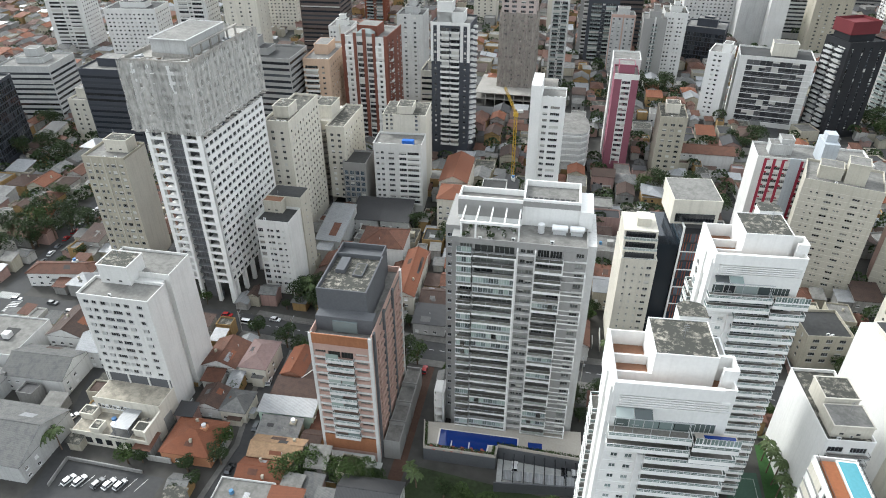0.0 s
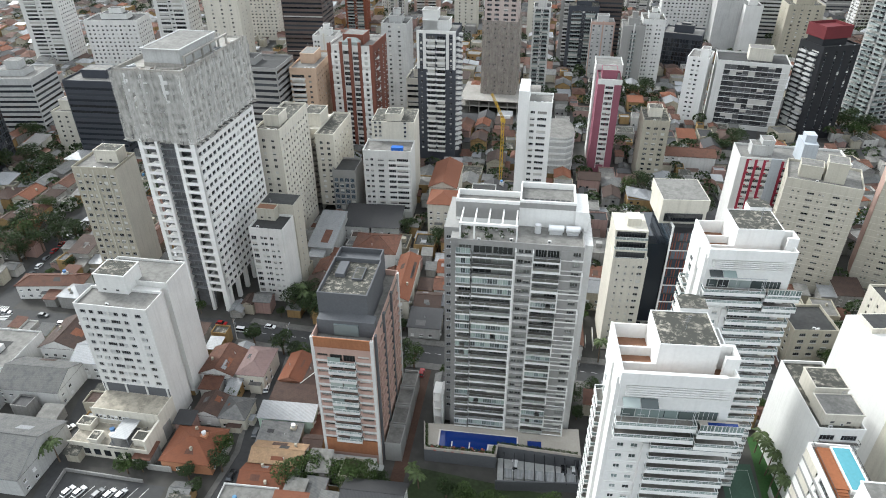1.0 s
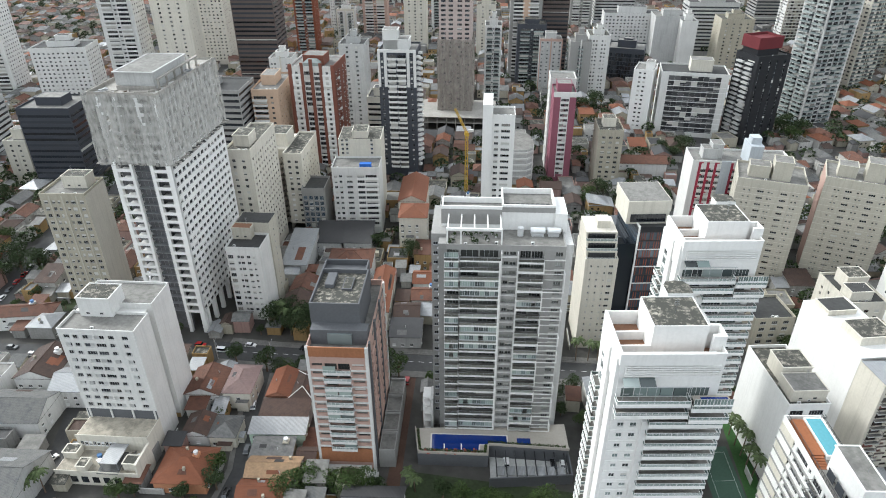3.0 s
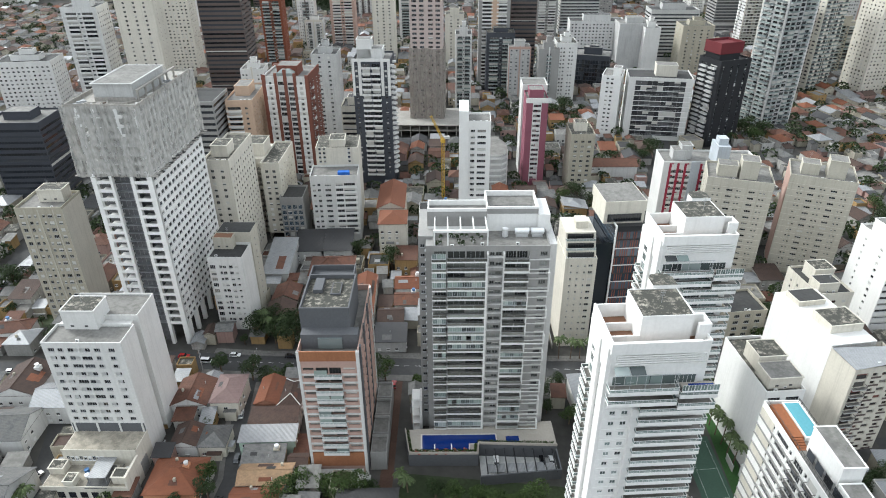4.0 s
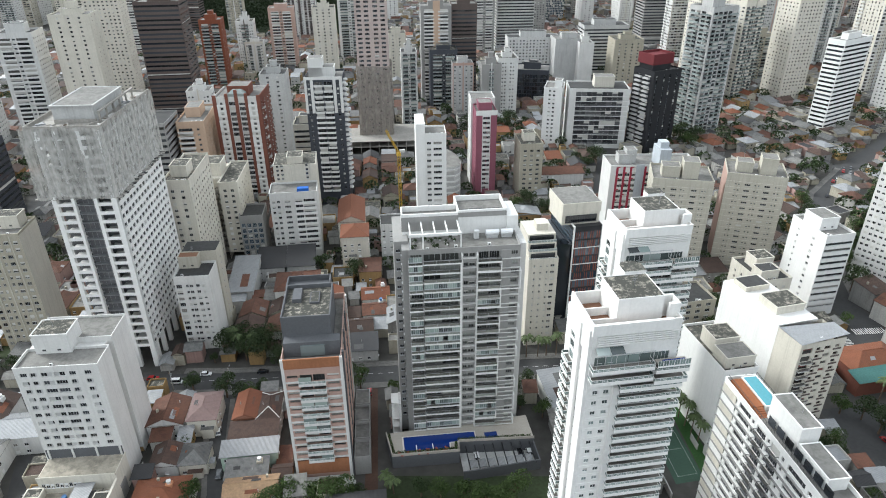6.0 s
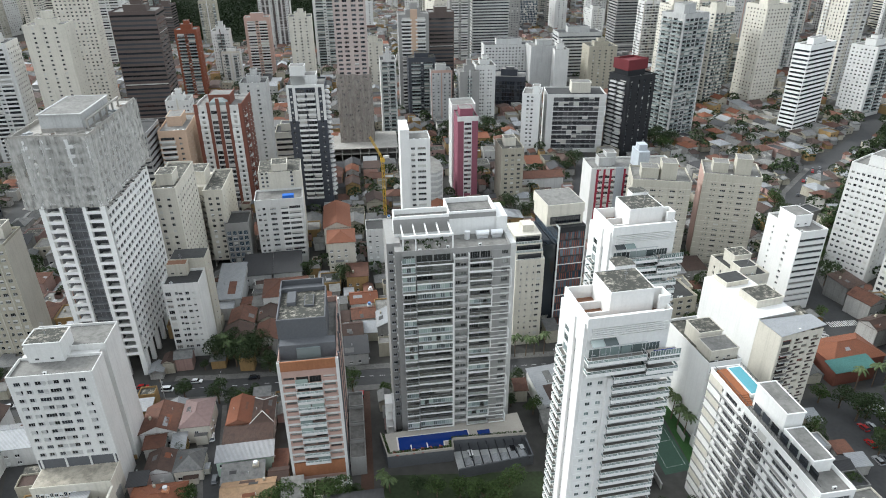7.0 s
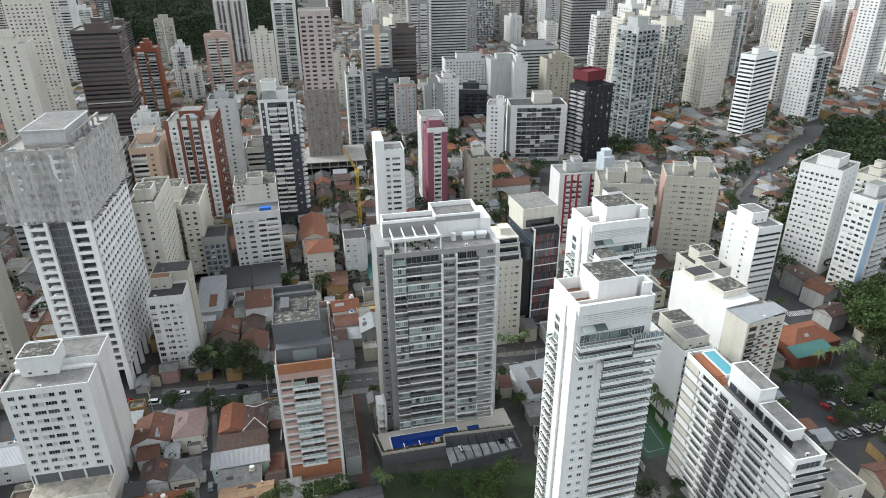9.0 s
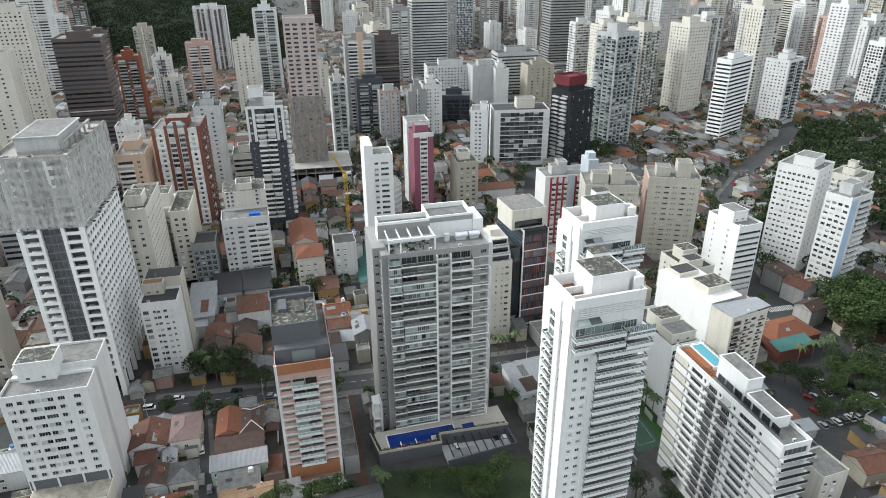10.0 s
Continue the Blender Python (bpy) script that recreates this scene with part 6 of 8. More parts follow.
tower("apartment_tower", "white tower with rust-brown strip and corner balconies", 130, 92, 12, 14, 12, 41, 2.95, WHITE, {"F": even(3, 14, 1.6), "L": [(2, 4, 0.8, 2.2)]}, z0=3, near=True, seed=58,
      balc=[("L", 5.5, 10.5, 1.2, "solid", WHITE)], trims=((-0.08, 0.2, 0, 0, 2.6, 40, RUST, "rust_strip"),))
y2 = tower("apartment_tower", "white tower with a plain blue end strip", 181.0, 209.6, 24, 18.5, 12.5, 50.5, 2.9, WHITE, {"F": [(8, 17.5, 0.9, 2.3)], "L": even(4, 12.5, 2.0, 0.8, 2.2)}, z0=4, near=False, seed=57, blinds=0.4, huts=((6, 4, 8, 6, 55, LGREY, ROOFC),),
           balc=[("F", 7.6, 18, 1.0, "solid", WHITE)], trims=((0, -0.05, 2, 5.5, 0, 49, mat("pale_blue_paint", (0.36, 0.46, 0.58), var=0.06), "blue_strip"),))

# ---- named towers farther off ----
FAR = [
    # x, y, yaw, w, d, H, wall, style, label
    (262, 464, 33, 36, 13, 70, WHITE2, "band", "white slab tower with dark window bands"),
    (267, 552, 20, 27, 24, 88, CREAM, "grid", "tall cream tower with fine window grid"),
    (344, 508, 30, 30, 22, 60, WHITE, "balc", "white tower with stacked balconies"),
    (352, 575, 20, 26, 26, 100, CREAM, "mix", "very tall cream tower of flats"),
    (261, 615, 15, 26, 18, 48, SAND, "balc", "yellowish block with balconies"),
    (400, 930, 10, 36, 30, 62, WHITE, "mix", "broad white residential tower of flats"),
    (207, 800, 5, 46, 30, 100, GREY, "band", "tall grey-green banded tower"),
    (76, 620, 5, 30, 24, 44, LGREY, "blank", "pale concrete blank-sided block"),
    (98, 612, 5, 14, 22, 42, WHITE, "blank", "white blank-sided block of offices"),
    (129, 604, 5, 28, 22, 46, SAND, "punch", "sand-coloured block with sparse windows"),
    (110, 660, 4, 46, 24, 50, LGREY, "band", "grey office block with window bands"),
    (32, 560, -10, 30, 26, 29, NAVY, "glass", "dark glazed office block with patterned side"),
    (32, 640, 3, 52, 22, 42, OFFW, "grid", "long white institutional block"),
    (-23, 512, 5, 17, 18, 44, LGREY, "mix", "grey and white block of flats"),
    (0, 500, 5, 16, 18, 46, GREY, "mix", "grey block with a white top storey"),
    (14, 510, 5, 16, 22, 49, WHITE, "mix", "white block with regular windows"),
    (-42, 528, 5, 23, 20, 52, NAVY, "balc", "dark blue-grey tower with white edges"),
    (-50, 548, 5, 26, 22, 84, GREY, "fin", "dark tower with a tall pink fin"),
    (-24, 560, 5, 22, 22, 84, BROWNT, "band", "dark brown banded tower"),
    (2, 760, 5, 24, 24, 88, GREY, "balc", "grey green tower with white balconies"),
    (30, 780, 5, 44, 28, 96, LGREY, "band", "tall tower with wavy white bands"),
    (116, 1000, 5, 28, 24, 92, GLASSB, "blue", "blue and white patterned tower"),
    (-150, 735, 5, 26, 22, 92, WHITE, "balc", "white tower with pale balconies"),
    (-216, 690, 8, 26, 20, 64, PINKT, "balc", "pale pink tower with balconies"),
    (-250, 684, 8, 18, 18, 52, OFFW, "mix", "grey-white block of flats"),
    (-238, 668, 8, 18, 18, 33, WHITE, "mix", "small white block of flats"),
    (-262, 612, 8, 20, 20, 64, RUST, "stripe", "rust-orange tower with white balconies"),
    (-326, 895, 8, 22, 20, 58, SAND, "mix", "tan tower beside the woods"),
    (-255, 470, 8, 32, 30, 98, BROWNT, "band", "dark brown tower with a glazed crown"),
    (-400, 760, 10, 30, 26, 105, WHITE, "balc", "tall white tower with dark balconies"),
    (-340, 560, 12, 30, 26, 112, CREAM, "grid", "very tall cream tower with small windows"),
    (-242, 870, 5, 40, 24, 84, WHITE, "mix", "broad white residential tower of flats"),
    (-160, 640, 6, 22, 20, 71, CREAM, "punch", "cream and black block of flats"),
    (-150, 400, 6, 17, 18, 62, LGREY, "punch", "grey slab behind the brick tower"),
    (-122, 362, 6, 14, 18, 40, CREAM, "band", "cream block with window bands"),
    (-86, 620, 6, 18, 18, 50, CREAM, "punch", "yellow-cream block of flats"),
    (-62, 470, 6, 12, 18, 62, OFFW, "balc", "grey-white block with balconies"),
    (-208, 420, 8, 16, 16, 46, WHITE, "mix", "white block of flats with dark windows"),
    (-294, 283, 8, 29, 26, 50, NAVY, "band", "black office block with white window bands"),
    (-318, 292, 8, 13, 16, 27, CREAM, "punch", "small plain cream block of flats"),
    (-382, 306, 14, 34, 30, 37, LGREY, "band", "grey office block with window bands"),
    (-360, 236, 20, 34, 34, 44, NAVY, "glass", "dark glazed office block with white frame"),
    (-395, 420, 14, 40, 26, 46, WHITE, "grid", "white block with square windows"),
    (-470, 440, 14, 30, 26, 78, WHITE, "balc", "white and olive tower with balconies"),
    (-236, 300, 6, 60, 26, 58, GREY, "band", "dark grey banded office slab"),
    (-330, 420, 10, 24, 22, 85, OFFW, "balc", "tall pale tower with projecting balconies"),
    (-296, 430, 10, 26, 22, 95, CREAM, "punch", "tall beige-pink tower with a brown strip"),
    (190, 540, 10, 24, 20, 76, WHITE, "mix", "white tower of flats behind trees"),
    (205, 600, 10, 26, 22, 66, CREAM, "balc", "cream tower with balconies"),
    (228, 262, 30, 18, 16, 40, CREAM, "mix", "cream block of flats"),
]


def styled(i, x, y, yaw, w, d, H, wall, style, label, group="distant towers"):
    rng = random.Random(100 + i)
    fh = 3.0
    kw = dict(seed=100 + i, z0=4, group=group, lite=i >= 200)
    top = rng.choice((ROOFC, ROOFC, ROOFM, ROOFD))
    hh = [(w * 0.25, d * 0.3, w * 0.5, d * 0.4, H + rng.uniform(2.5, 5), wall, top)]
    if rng.random() < 0.5 and i < 200:
        hh.append((w * 0.4, d * 0.4, w * 0.25, d * 0.25, H + rng.uniform(5.5, 8), wall, top))
    n, m = max(2, int(w / 3.4)), max(2, int(d / 3.6))
    if style == "mix":
        # bays of wide loggias, single windows and blank wall, mirrored about the middle; ribs and bands in a second colour
        bays, pos, left = [], 0.8, []
        while pos < w / 2 - 1.6:
            kind_ = rng.choice("WWsso")
            ln = {"W": rng.uniform(2.8, 4.2), "s": 1.9, "o": 1.5}[kind_]
            ln = min(ln, w / 2 - 0.4 - pos)
            left.append((pos, pos + ln, kind_))
            pos += ln + 0.35
        bays = left + [(w - b, w - a, q) for a, b, q in reversed(left)]
        fc = {"F": [(a + 0.15, b - 0.15, 0.25, 2.5) if q == "W" else ((a + b) / 2 - 0.6, (a + b) / 2 + 0.6, 1.0, 2.2) for a, b, q in bays if q != "o"]}
        sc = even(max(2, m - rng.randint(0, 2)), d, rng.choice((1.2, 1.6, 2.4)), rng.choice((0.4, 1.0)), 2.3)
        fc["L"] = fc["R"] = sc
        acc = rng.choice((WHITE, OFFW, CREAM, GREY, PINKT, BEIGE, LGREY, BROWNT))
        rail = rng.choice(("solid", "glass"))
        bl = [("F", a - 0.2, b + 0.2, rng.uniform(1.0, 1.7), rail, rng.choice((WHITE, wall, acc))) for a, b, q in bays if q == "W"]
        bl = [(*q[:5], bl[0][5]) for q in bl]
        if rng.random() < 0.6:
            bl += [("L", d * 0.1, d * 0.1 + 4.0, 1.2, rail, wall)]
        tr = [(w * 0.5 - 0.5, -0.35, 2, w * 0.5 + 0.5, 0, H + rng.uniform(0.5, 3), acc, "rib")]
        if rng.random() < 0.5:
            tr += [(-0.25, -0.3, 2, 0.55, 0, H + 0.4, acc, "rib"), (w - 0.55, -0.3, 2, w + 0.25, 0, H + 0.4, acc, "rib")]
        if rng.random() < 0.5:
            tr += [(-0.3, -0.45, H - 1.2, w + 0.3, -0.36, H + 0.9, acc, "crown_band")]
        tower("apartment_tower", label, x, y, yaw, w, d, H, fh, wall, fc, huts=hh, top=top, balc=bl, trims=tr, glass=rng.choice((GLASS, GLASS, GLASSF, GLASSL)), **kw)
    elif style == "grid":
        fc = {"F": even(n, w, 1.5), "L": even(m, d, 1.4), "R": even(m, d, 1.4)}
        tower("apartment_tower", label, x, y, yaw, w, d, H, fh, wall, fc, huts=hh, top=top, **kw)
    elif style == "punch":
        fc = {"F": even(max(2, n // 2), w, 1.5), "L": even(max(1, m // 3), d, 1.0), "R": even(max(1, m // 3), d, 1.0)}
        tower("apartment_tower", label, x, y, yaw, w, d, H, fh, wall, fc, huts=hh, top=top, **kw)
    elif style == "band":
        fc = {"F": [(0.5, w - 0.5, 1.0, 2.5)], "L": [(0.5, d - 0.5, 1.0, 2.5)], "R": [(0.5, d - 0.5, 1.0, 2.5)]}
        tower("office_tower", label, x, y, yaw, w, d, H, 3.3, wall, fc, huts=hh, top=top, glass=GLASSD, frame=FRAMED, blinds=0.03, category="office building", **kw)
    elif style in ("glass", "blue"):
        fc = {"F": even(int(w / 2.2), w, 2.0, 0.2, 3.2), "L": even(int(d / 2.2), d, 2.0, 0.2, 3.2), "R": even(int(d / 2.2), d, 2.0, 0.2, 3.2)}
        tower("office_tower", label, x, y, yaw, w, d, H, 3.5, wall if style == "glass" else WHITE, fc, huts=hh, top=top, glass=GLASSB if style == "blue" else GLASSD, frame=FRAMED, blinds=0.25 if style == "blue" else 0, category="office building", **kw)
    elif style == "blank":
        fc = {"F": [], "L": [], "R": even(2, d, 1.2)}
        tower("office_tower", label, x, y, yaw, w, d, H, fh, wall, fc, huts=hh, top=top, category="office building", **kw)
    else:
        a = w * 0.12
        fc = {"F": [(a, w * 0.42, 0.2, 2.4), (w * 0.46, w * 0.54, 1, 2.2), (w * 0.58, w - a, 0.2, 2.4)], "L": even(m, d, 1.4), "R": even(m, d, 1.4)}
        slab = WHITE if wall in (NAVY, GREY, BROWNT, RUST, PINKT, OFFW) else wall
        bl = [("F", a - 0.4, w * 0.42 + 0.4, 1.5, "solid" if i % 2 else "glass", slab), ("F", w * 0.58 - 0.4, w - a + 0.4, 1.5, "solid" if i % 2 else "glass", slab)]
        tr = ()
        if style == "fin":
            tr = ((w * 0.4, -1.0, 50, w * 0.62, 0, H + 4, PEACH, "fin"),)
        tower("apartment_tower", label, x, y, yaw, w, d, H, fh, wall, fc, huts=hh, top=top, balc=bl, trims=tr, **kw)


for i, row in enumerate(FAR):
    styled(i, *row)

rng = random.Random(64)
made = 0
for q in range(900):     # the belt of tall flats behind the houses
    x, y = rng.uniform(215, 640), rng.uniform(500, 980)
    w, d, h = rng.uniform(18, 26), rng.uniform(16, 24), rng.uniform(58, 108)
    if x > 0.8 * y + 40 or (x > 160 and y < 545) or not all(free(x + a * w, y + b * d, 7) for a in (0, 0.5, 1) for b in (0, 0.5, 1)):
        continue
    wl_ = rng.choice((WHITE, WHITE2, CREAM, OFFW, CREAM, SAND, WHITE, LGREY, PINKT))
    styled(700 + made, x, y, rng.choice((8, 12, 20, 28)), w, d, h, wl_, rng.choice(("mix", "mix", "mix", "balc", "grid", "mix")), f"tall {wl_.name.replace('_', ' ')} tower block in the far belt of flats")
    made += 1
    if made > 34:
        break


# ---- low houses ----
HWALL = [mat("old_white_wall", (0.44, 0.43, 0.405), var=0.15, streak=0.35), mat("stained_wall", (0.36, 0.35, 0.33), var=0.18, streak=0.4), mat("cream_wall", (0.40, 0.37, 0.30), var=0.15, streak=0.35), SAND, mat("cement_wall", (0.24, 0.235, 0.225), var=0.18, streak=0.35), mat("ochre_wall", (0.30, 0.20, 0.09), var=0.12, streak=0.3), mat("pink_wall", (0.33, 0.22, 0.195), var=0.1, streak=0.25)]
HROOF = [TILE, TILE, TILEN, TILEB, FIBRO, FIBRO, ZINC, ROOFC, ROOFM, DARKR, TILE, TILEB]


def house_geo(w, d, h, kind, rng):
    """Wall, roof and opening pieces of a small house, in its own frame."""
    wall, roof, wins = Geo(), Geo(), []
    e = 0.45
    flat = kind == "flat"
    wall.box(0, 0, 0, w, d, h, 0, False)
    t = 0.16
    if flat:
        for x0, y0, x1, y1 in ((0, 0, w, 0.18), (0, d - 0.18, w, d), (0, 0.18, 0.18, d - 0.18), (w - 0.18, 0.18, w, d - 0.18)):
            wall.box(x0, y0, h, x1, y1, h + 0.7, 0, False)
        roof.face([(0.18, 0.18, h + 0.05), (w - 0.18, 0.18, h + 0.05), (w - 0.18, d - 0.18, h + 0.05), (0.18, d - 0.18, h + 0.05)])
    elif kind == "shed":
        rise = 0.16 * d
        roof.face([(-e, -e, h + t), (w + e, -e, h + t), (w + e, d + e, h + rise + t), (-e, d + e, h + rise + t)])
        roof.face([(-e, d + e, h + rise), (w + e, d + e, h + rise), (w + e, -e, h), (-e, -e, h)])
        roof.face([(-e, -e, h), (w + e, -e, h), (w + e, -e, h + t), (-e, -e, h + t)])
        wall.face([(w, 0, h), (w, d, h), (w, d, h + rise)])
        wall.face([(0, d, h), (0, 0, h), (0, d, h + rise)])
        wall.face([(w, d, h), (0, d, h), (0, d, h + rise), (w, d, h + rise)])
    else:
        along = w >= d
        L, S = (w, d) if along else (d, w)
        rise = S * 0.24
        inset = S * 0.5 if kind == "hip" else -e

        def Q(a, b, z):
            return (a, b, z) if along else (w - b, a, z)

        r0, r1 = Q(inset, S / 2, h + rise), Q(L - inset, S / 2, h + rise)
        A, B, C, D = Q(-e, -e, h - 0.1), Q(L + e, -e, h - 0.1), Q(L + e, S + e, h - 0.1), Q(-e, S + e, h - 0.1)
        up = lambda p: (p[0], p[1], p[2] + t)
        for f in ([A, B, r1, r0], [C, D, r0, r1]):
            roof.face([up(p) for p in f])
            roof.face(f[::-1])
        if kind == "hip":
            for f in ([B, C, r1], [D, A, r0]):
                roof.face([up(p) for p in f])
        else:
            wall.face([Q(L, 0, h), Q(L, S, h), Q(L, S / 2, h + rise * 0.93)])
            wall.face([Q(0, S, h), Q(0, 0, h), Q(0, S / 2, h + rise * 0.93)])
        for a, b in ((A, B), (B, C), (C, D), (D, A)):
            roof.face([a, b, up(b), up(a)])
        a, b = Vector(up(r0)), Vector(up(r1))
        if (b - a).length > 0.5:
            roof.tube(a, b, 0.14, 0.14, 6)
    fl = max(1, int(h / 3.0))
    for k in range(fl):
        for i in range(min(3, max(1, int(w / 3.8)))):
            wins.append(((1.6 + i * 3.4, -0.02, 1.6 + k * 2.9), 0, 1.3, 1.1))
        for i in range(min(2, max(1, int(d / 6)))):
            wins.append(((w + 0.02, 2.0 + i * 4.0, 1.6 + k * 2.9), 90, 1.2, 1.1))
    return wall, roof, [q for q in wins if q[0][0] < w + 0.1 and q[0][1] < d - 0.6 and (q[1] == 90 or q[0][0] < w - 0.8)]


def house(x, y, yaw, w, d, h, kind, roof_m, wall_m, seed, label=""):
    rng = random.Random(seed)
    what = {"hip": "hipped", "gable": "gabled", "shed": "single-pitch", "flat": "flat"}[kind]
    rn = roof_m.name.replace("_", " ") + ("" if "roof" in roof_m.name else " roof")
    wn_ = wall_m.name.replace("_", " ")
    root = thing("house", label or f"low house, {what} {rn}, {wn_} walls", "house", x, y, 0, yaw, "low houses")
    claim(x, y, yaw, w, d, 0.0)
    gw_, gr_, wins = house_geo(w, d, h, kind, rng)
    part("wall", gw_, [wall_m], root)
    part("roof", gr_, [roof_m], root)
    for c, a, ww, hh in wins:
        ob = part("window", pane_mesh(ww, hh, rng.choice((0, 0, 0, 1, 3)), [GLASS, FRAMEW, FRAMEW]), None, root)
        ob.matrix_basis = pose(*c, 0, 0, a)
    if kind == "flat" and w > 6:
        for i in range(rng.randint(0, 2)):
            g = Geo()
            if rng.random() < 0.5:
                g.tube((w * 0.3 + i * 2, d * 0.5, h), (w * 0.3 + i * 2, d * 0.5, h + 1.2), 0.7, 0.6, 12)
                part("water_tank", g, [bpy.data.materials["tank_blue"] if "tank_blue" in bpy.data.materials else mat("tank_blue", (0.10, 0.22, 0.36))], root)
            else:
                g.box(w * 0.55, d * 0.4, h, w * 0.55 + 2.6, d * 0.4 + 2.4, h + 2.2)
                part("roof_room", g, [wall_m], root)
    return root


PLACED = [
    # x, y, yaw, w, d, h, kind, roof, wall, label
    (-176, 80.5, 6, 24.5, 22, 7.2, "gable", FIBRO, LGREY, "large grey warehouse with a ribbed sheet roof"),
    (-118.6, 101.2, 7, 15.5, 13.5, 4.6, "hip", TILEN, mat("orange_wall", (0.42, 0.20, 0.11)), "low house with a broad fresh orange tiled roof"),
    (-126.4, 135.6, 7, 11.6, 13.0, 6.6, "gable", TILE, OFFW, "old house with a red-brown tiled roof"),
    (-113.6, 137.6, 7, 9.4, 14.0, 7.2, "hip", TILEP, CREAM, "house with a pinkish hipped roof"),
    (-119.5, 119.8, 7, 8.5, 9, 4.6, "gable", TILEB, OFFW, ""),
    (-110.5, 120.4, 7, 8.5, 9, 4.8, "hip", FIBRO, CREAM, "house with a faded grey hipped roof"),
    (-228, 162.5, 15, 27, 8.5, 6.6, "hip", TILE, WHITE, "long white corner house with a red tiled roof"),
    (-98.4, 138.8, 6, 7.6, 13.0, 7.0, "gable", TILEN, mat("brick_wall", (0.30, 0.15, 0.10), var=0.15), "house with a bright orange tiled roof"),
    (-90.4, 139.4, 6, 7.2, 13.0, 6.8, "hip", TILEB, WHITE, "house with a brown tiled roof and white ridges"),
    (-97.4, 129.4, 7, 15.5, 8, 5.6, "shed", TILEB, LGREY, ""),
    (-97.6, 122.4, 8, 17.6, 6.0, 6.2, "shed", ZINC, mat("green_wall", (0.40, 0.50, 0.42)), "narrow house with a white metal roof"),
    (-94.0, 114.6, 8, 12.5, 7.0, 4.8, "shed", FIBRO, SAND, ""),
    (-92.0, 106.6, 8, 15.5, 7.6, 5.6, "gable", mat("sandy_roof", (0.28, 0.185, 0.11), var=0.2, mould=0.25), WHITE, "white house with a sandy gabled roof"),
    (-91.5, 98.6, 8, 14, 7.4, 5.0, "gable", TILEN, WHITE, "white house with patched orange roofs"),
    (-93.5, 88.6, 8, 16, 9.0, 5.6, "flat", ROOFC, WHITE, ""),
    (-76.9, 247.0, 7, 13.0, 14.5, 20.5, "hip", TILEN, CREAM, "cream four-storey house with an orange hipped roof"),
    (-80.5, 262.5, 7, 13.0, 28, 21.0, "gable", TILEN, CREAM, "cream terrace house with an orange gabled roof"),
    (-76.5, 188.0, 8, 8.0, 32, 9.0, "gable", TILEN, CREAM, "long house with an orange gabled roof"),
    (-66.5, 190.0, 8, 10, 10, 6.0, "gable", TILEB, LGREY, ""),
    (-65.5, 178.5, 7, 12, 10, 5.2, "shed", DARKR, LGREY, "dark sheet-roofed house behind a tall fence"),
    (-62.0, 203.0, 8, 10, 9, 6.0, "gable", TILE, OFFW, ""),
    (-64.0, 216, 8, 12, 10, 5.5, "gable", TILEN, OFFW, ""),
    (-101.5, 213.5, 8, 19, 16, 11.4, "hip", TILE, WHITE, "white-edged house with a many-hipped red roof"),
    (-59.0, 256.5, 7, 11, 12, 22.0, "flat", ROOFD, OFFW, "narrow old four-storey house with a dark roof"),
    (-58.0, 270.5, 7, 13, 16, 14.0, "gable", DARKR, OFFW, ""),
    (-47.0, 246.0, 7, 12, 16, 5.0, "gable", mat("teal_roof", (0.05, 0.125, 0.115), var=0.2), LGREY, "hall with teal metal roofs"),
    (-47.0, 264.0, 7, 12, 18, 6.0, "gable", bpy.data.materials["teal_roof"], LGREY, "hall with teal metal roofs"),
    (-117.0, 240.5, 8, 13, 17, 7.0, "shed", DARKR, LGREY, "shed with a black sheet roof"),
    (-103.0, 242.0, 8, 13, 17, 7.4, "shed", DARKR, LGREY, "shed with a black sheet roof"),
    (-124.0, 218.0, 6, 11, 26, 8.0, "shed", ZINC, LGREY, "long building with a grey-blue sheet roof"),
    (10.5, 146.0, 13, 19, 17, 6.0, "shed", ZINC, WHITE, "hall with a broad white sheet roof"),
    (124, 164, 12, 24, 15, 6.5, "hip", TILEN, BRICK, "brick clubhouse with orange roofs and a teal canopy"),
    (60, 318, 10, 18, 12, 7.0, "hip", TILE, OFFW, ""),
    (31, 356, 6, 28, 12, 9.0, "gable", TILE, OFFW, "long white terrace with a red tiled roof"),
    (-172, 128.5, 8, 15, 12, 7.5, "gable", ZINC, OFFW, ""),
    (-188, 132, 8, 14, 16, 8.0, "gable", TILEB, WHITE, ""),
    (-188, 112, 8, 22, 15, 7.0, "gable", FIBRO, OFFW, ""),
    (-212, 116, 8, 22, 20, 8.0, "flat", ROOFC, OFFW, ""),
    (-212, 92, 8, 28, 20, 6.0, "gable", FIBRO, LGREY, ""),
    (-60, 96, 7, 17, 12, 6.0, "gable", DARKR, WHITE, "white building with solar panels on a dark roof"),
    (60.5, 116.6, 11, 10, 15, 4.0, "flat", ROOFC, OFFW, ""),
    (70, 50, 11, 16, 22, 15, "flat", ROOFM, CREAM, "low cream block with a stained roof"),
    (88, 86, 11, 10, 11, 13, "flat", ROOFC, CREAM, "low pale yellow block with a flat roof"),
    (-14, 180, 6, 13, 14, 7.0, "gable", TILE, OFFW, ""),
    (28, 184, 8, 16, 12, 6.0, "flat", ROOFC, OFFW, ""),
    (-30, 186, 6, 12, 16, 6.0, "gable", TILEB, OFFW, ""),
]
claim(-154, 58, 6, 48, 38)          # open car park
claim(-52, 90, 6, 62, 20)           # garden below the pool terrace
claim(110, 114, 12, 48, 44)         # tree-lined car park
claim(27, 56, 8, 25, 50)           # shaded garden court
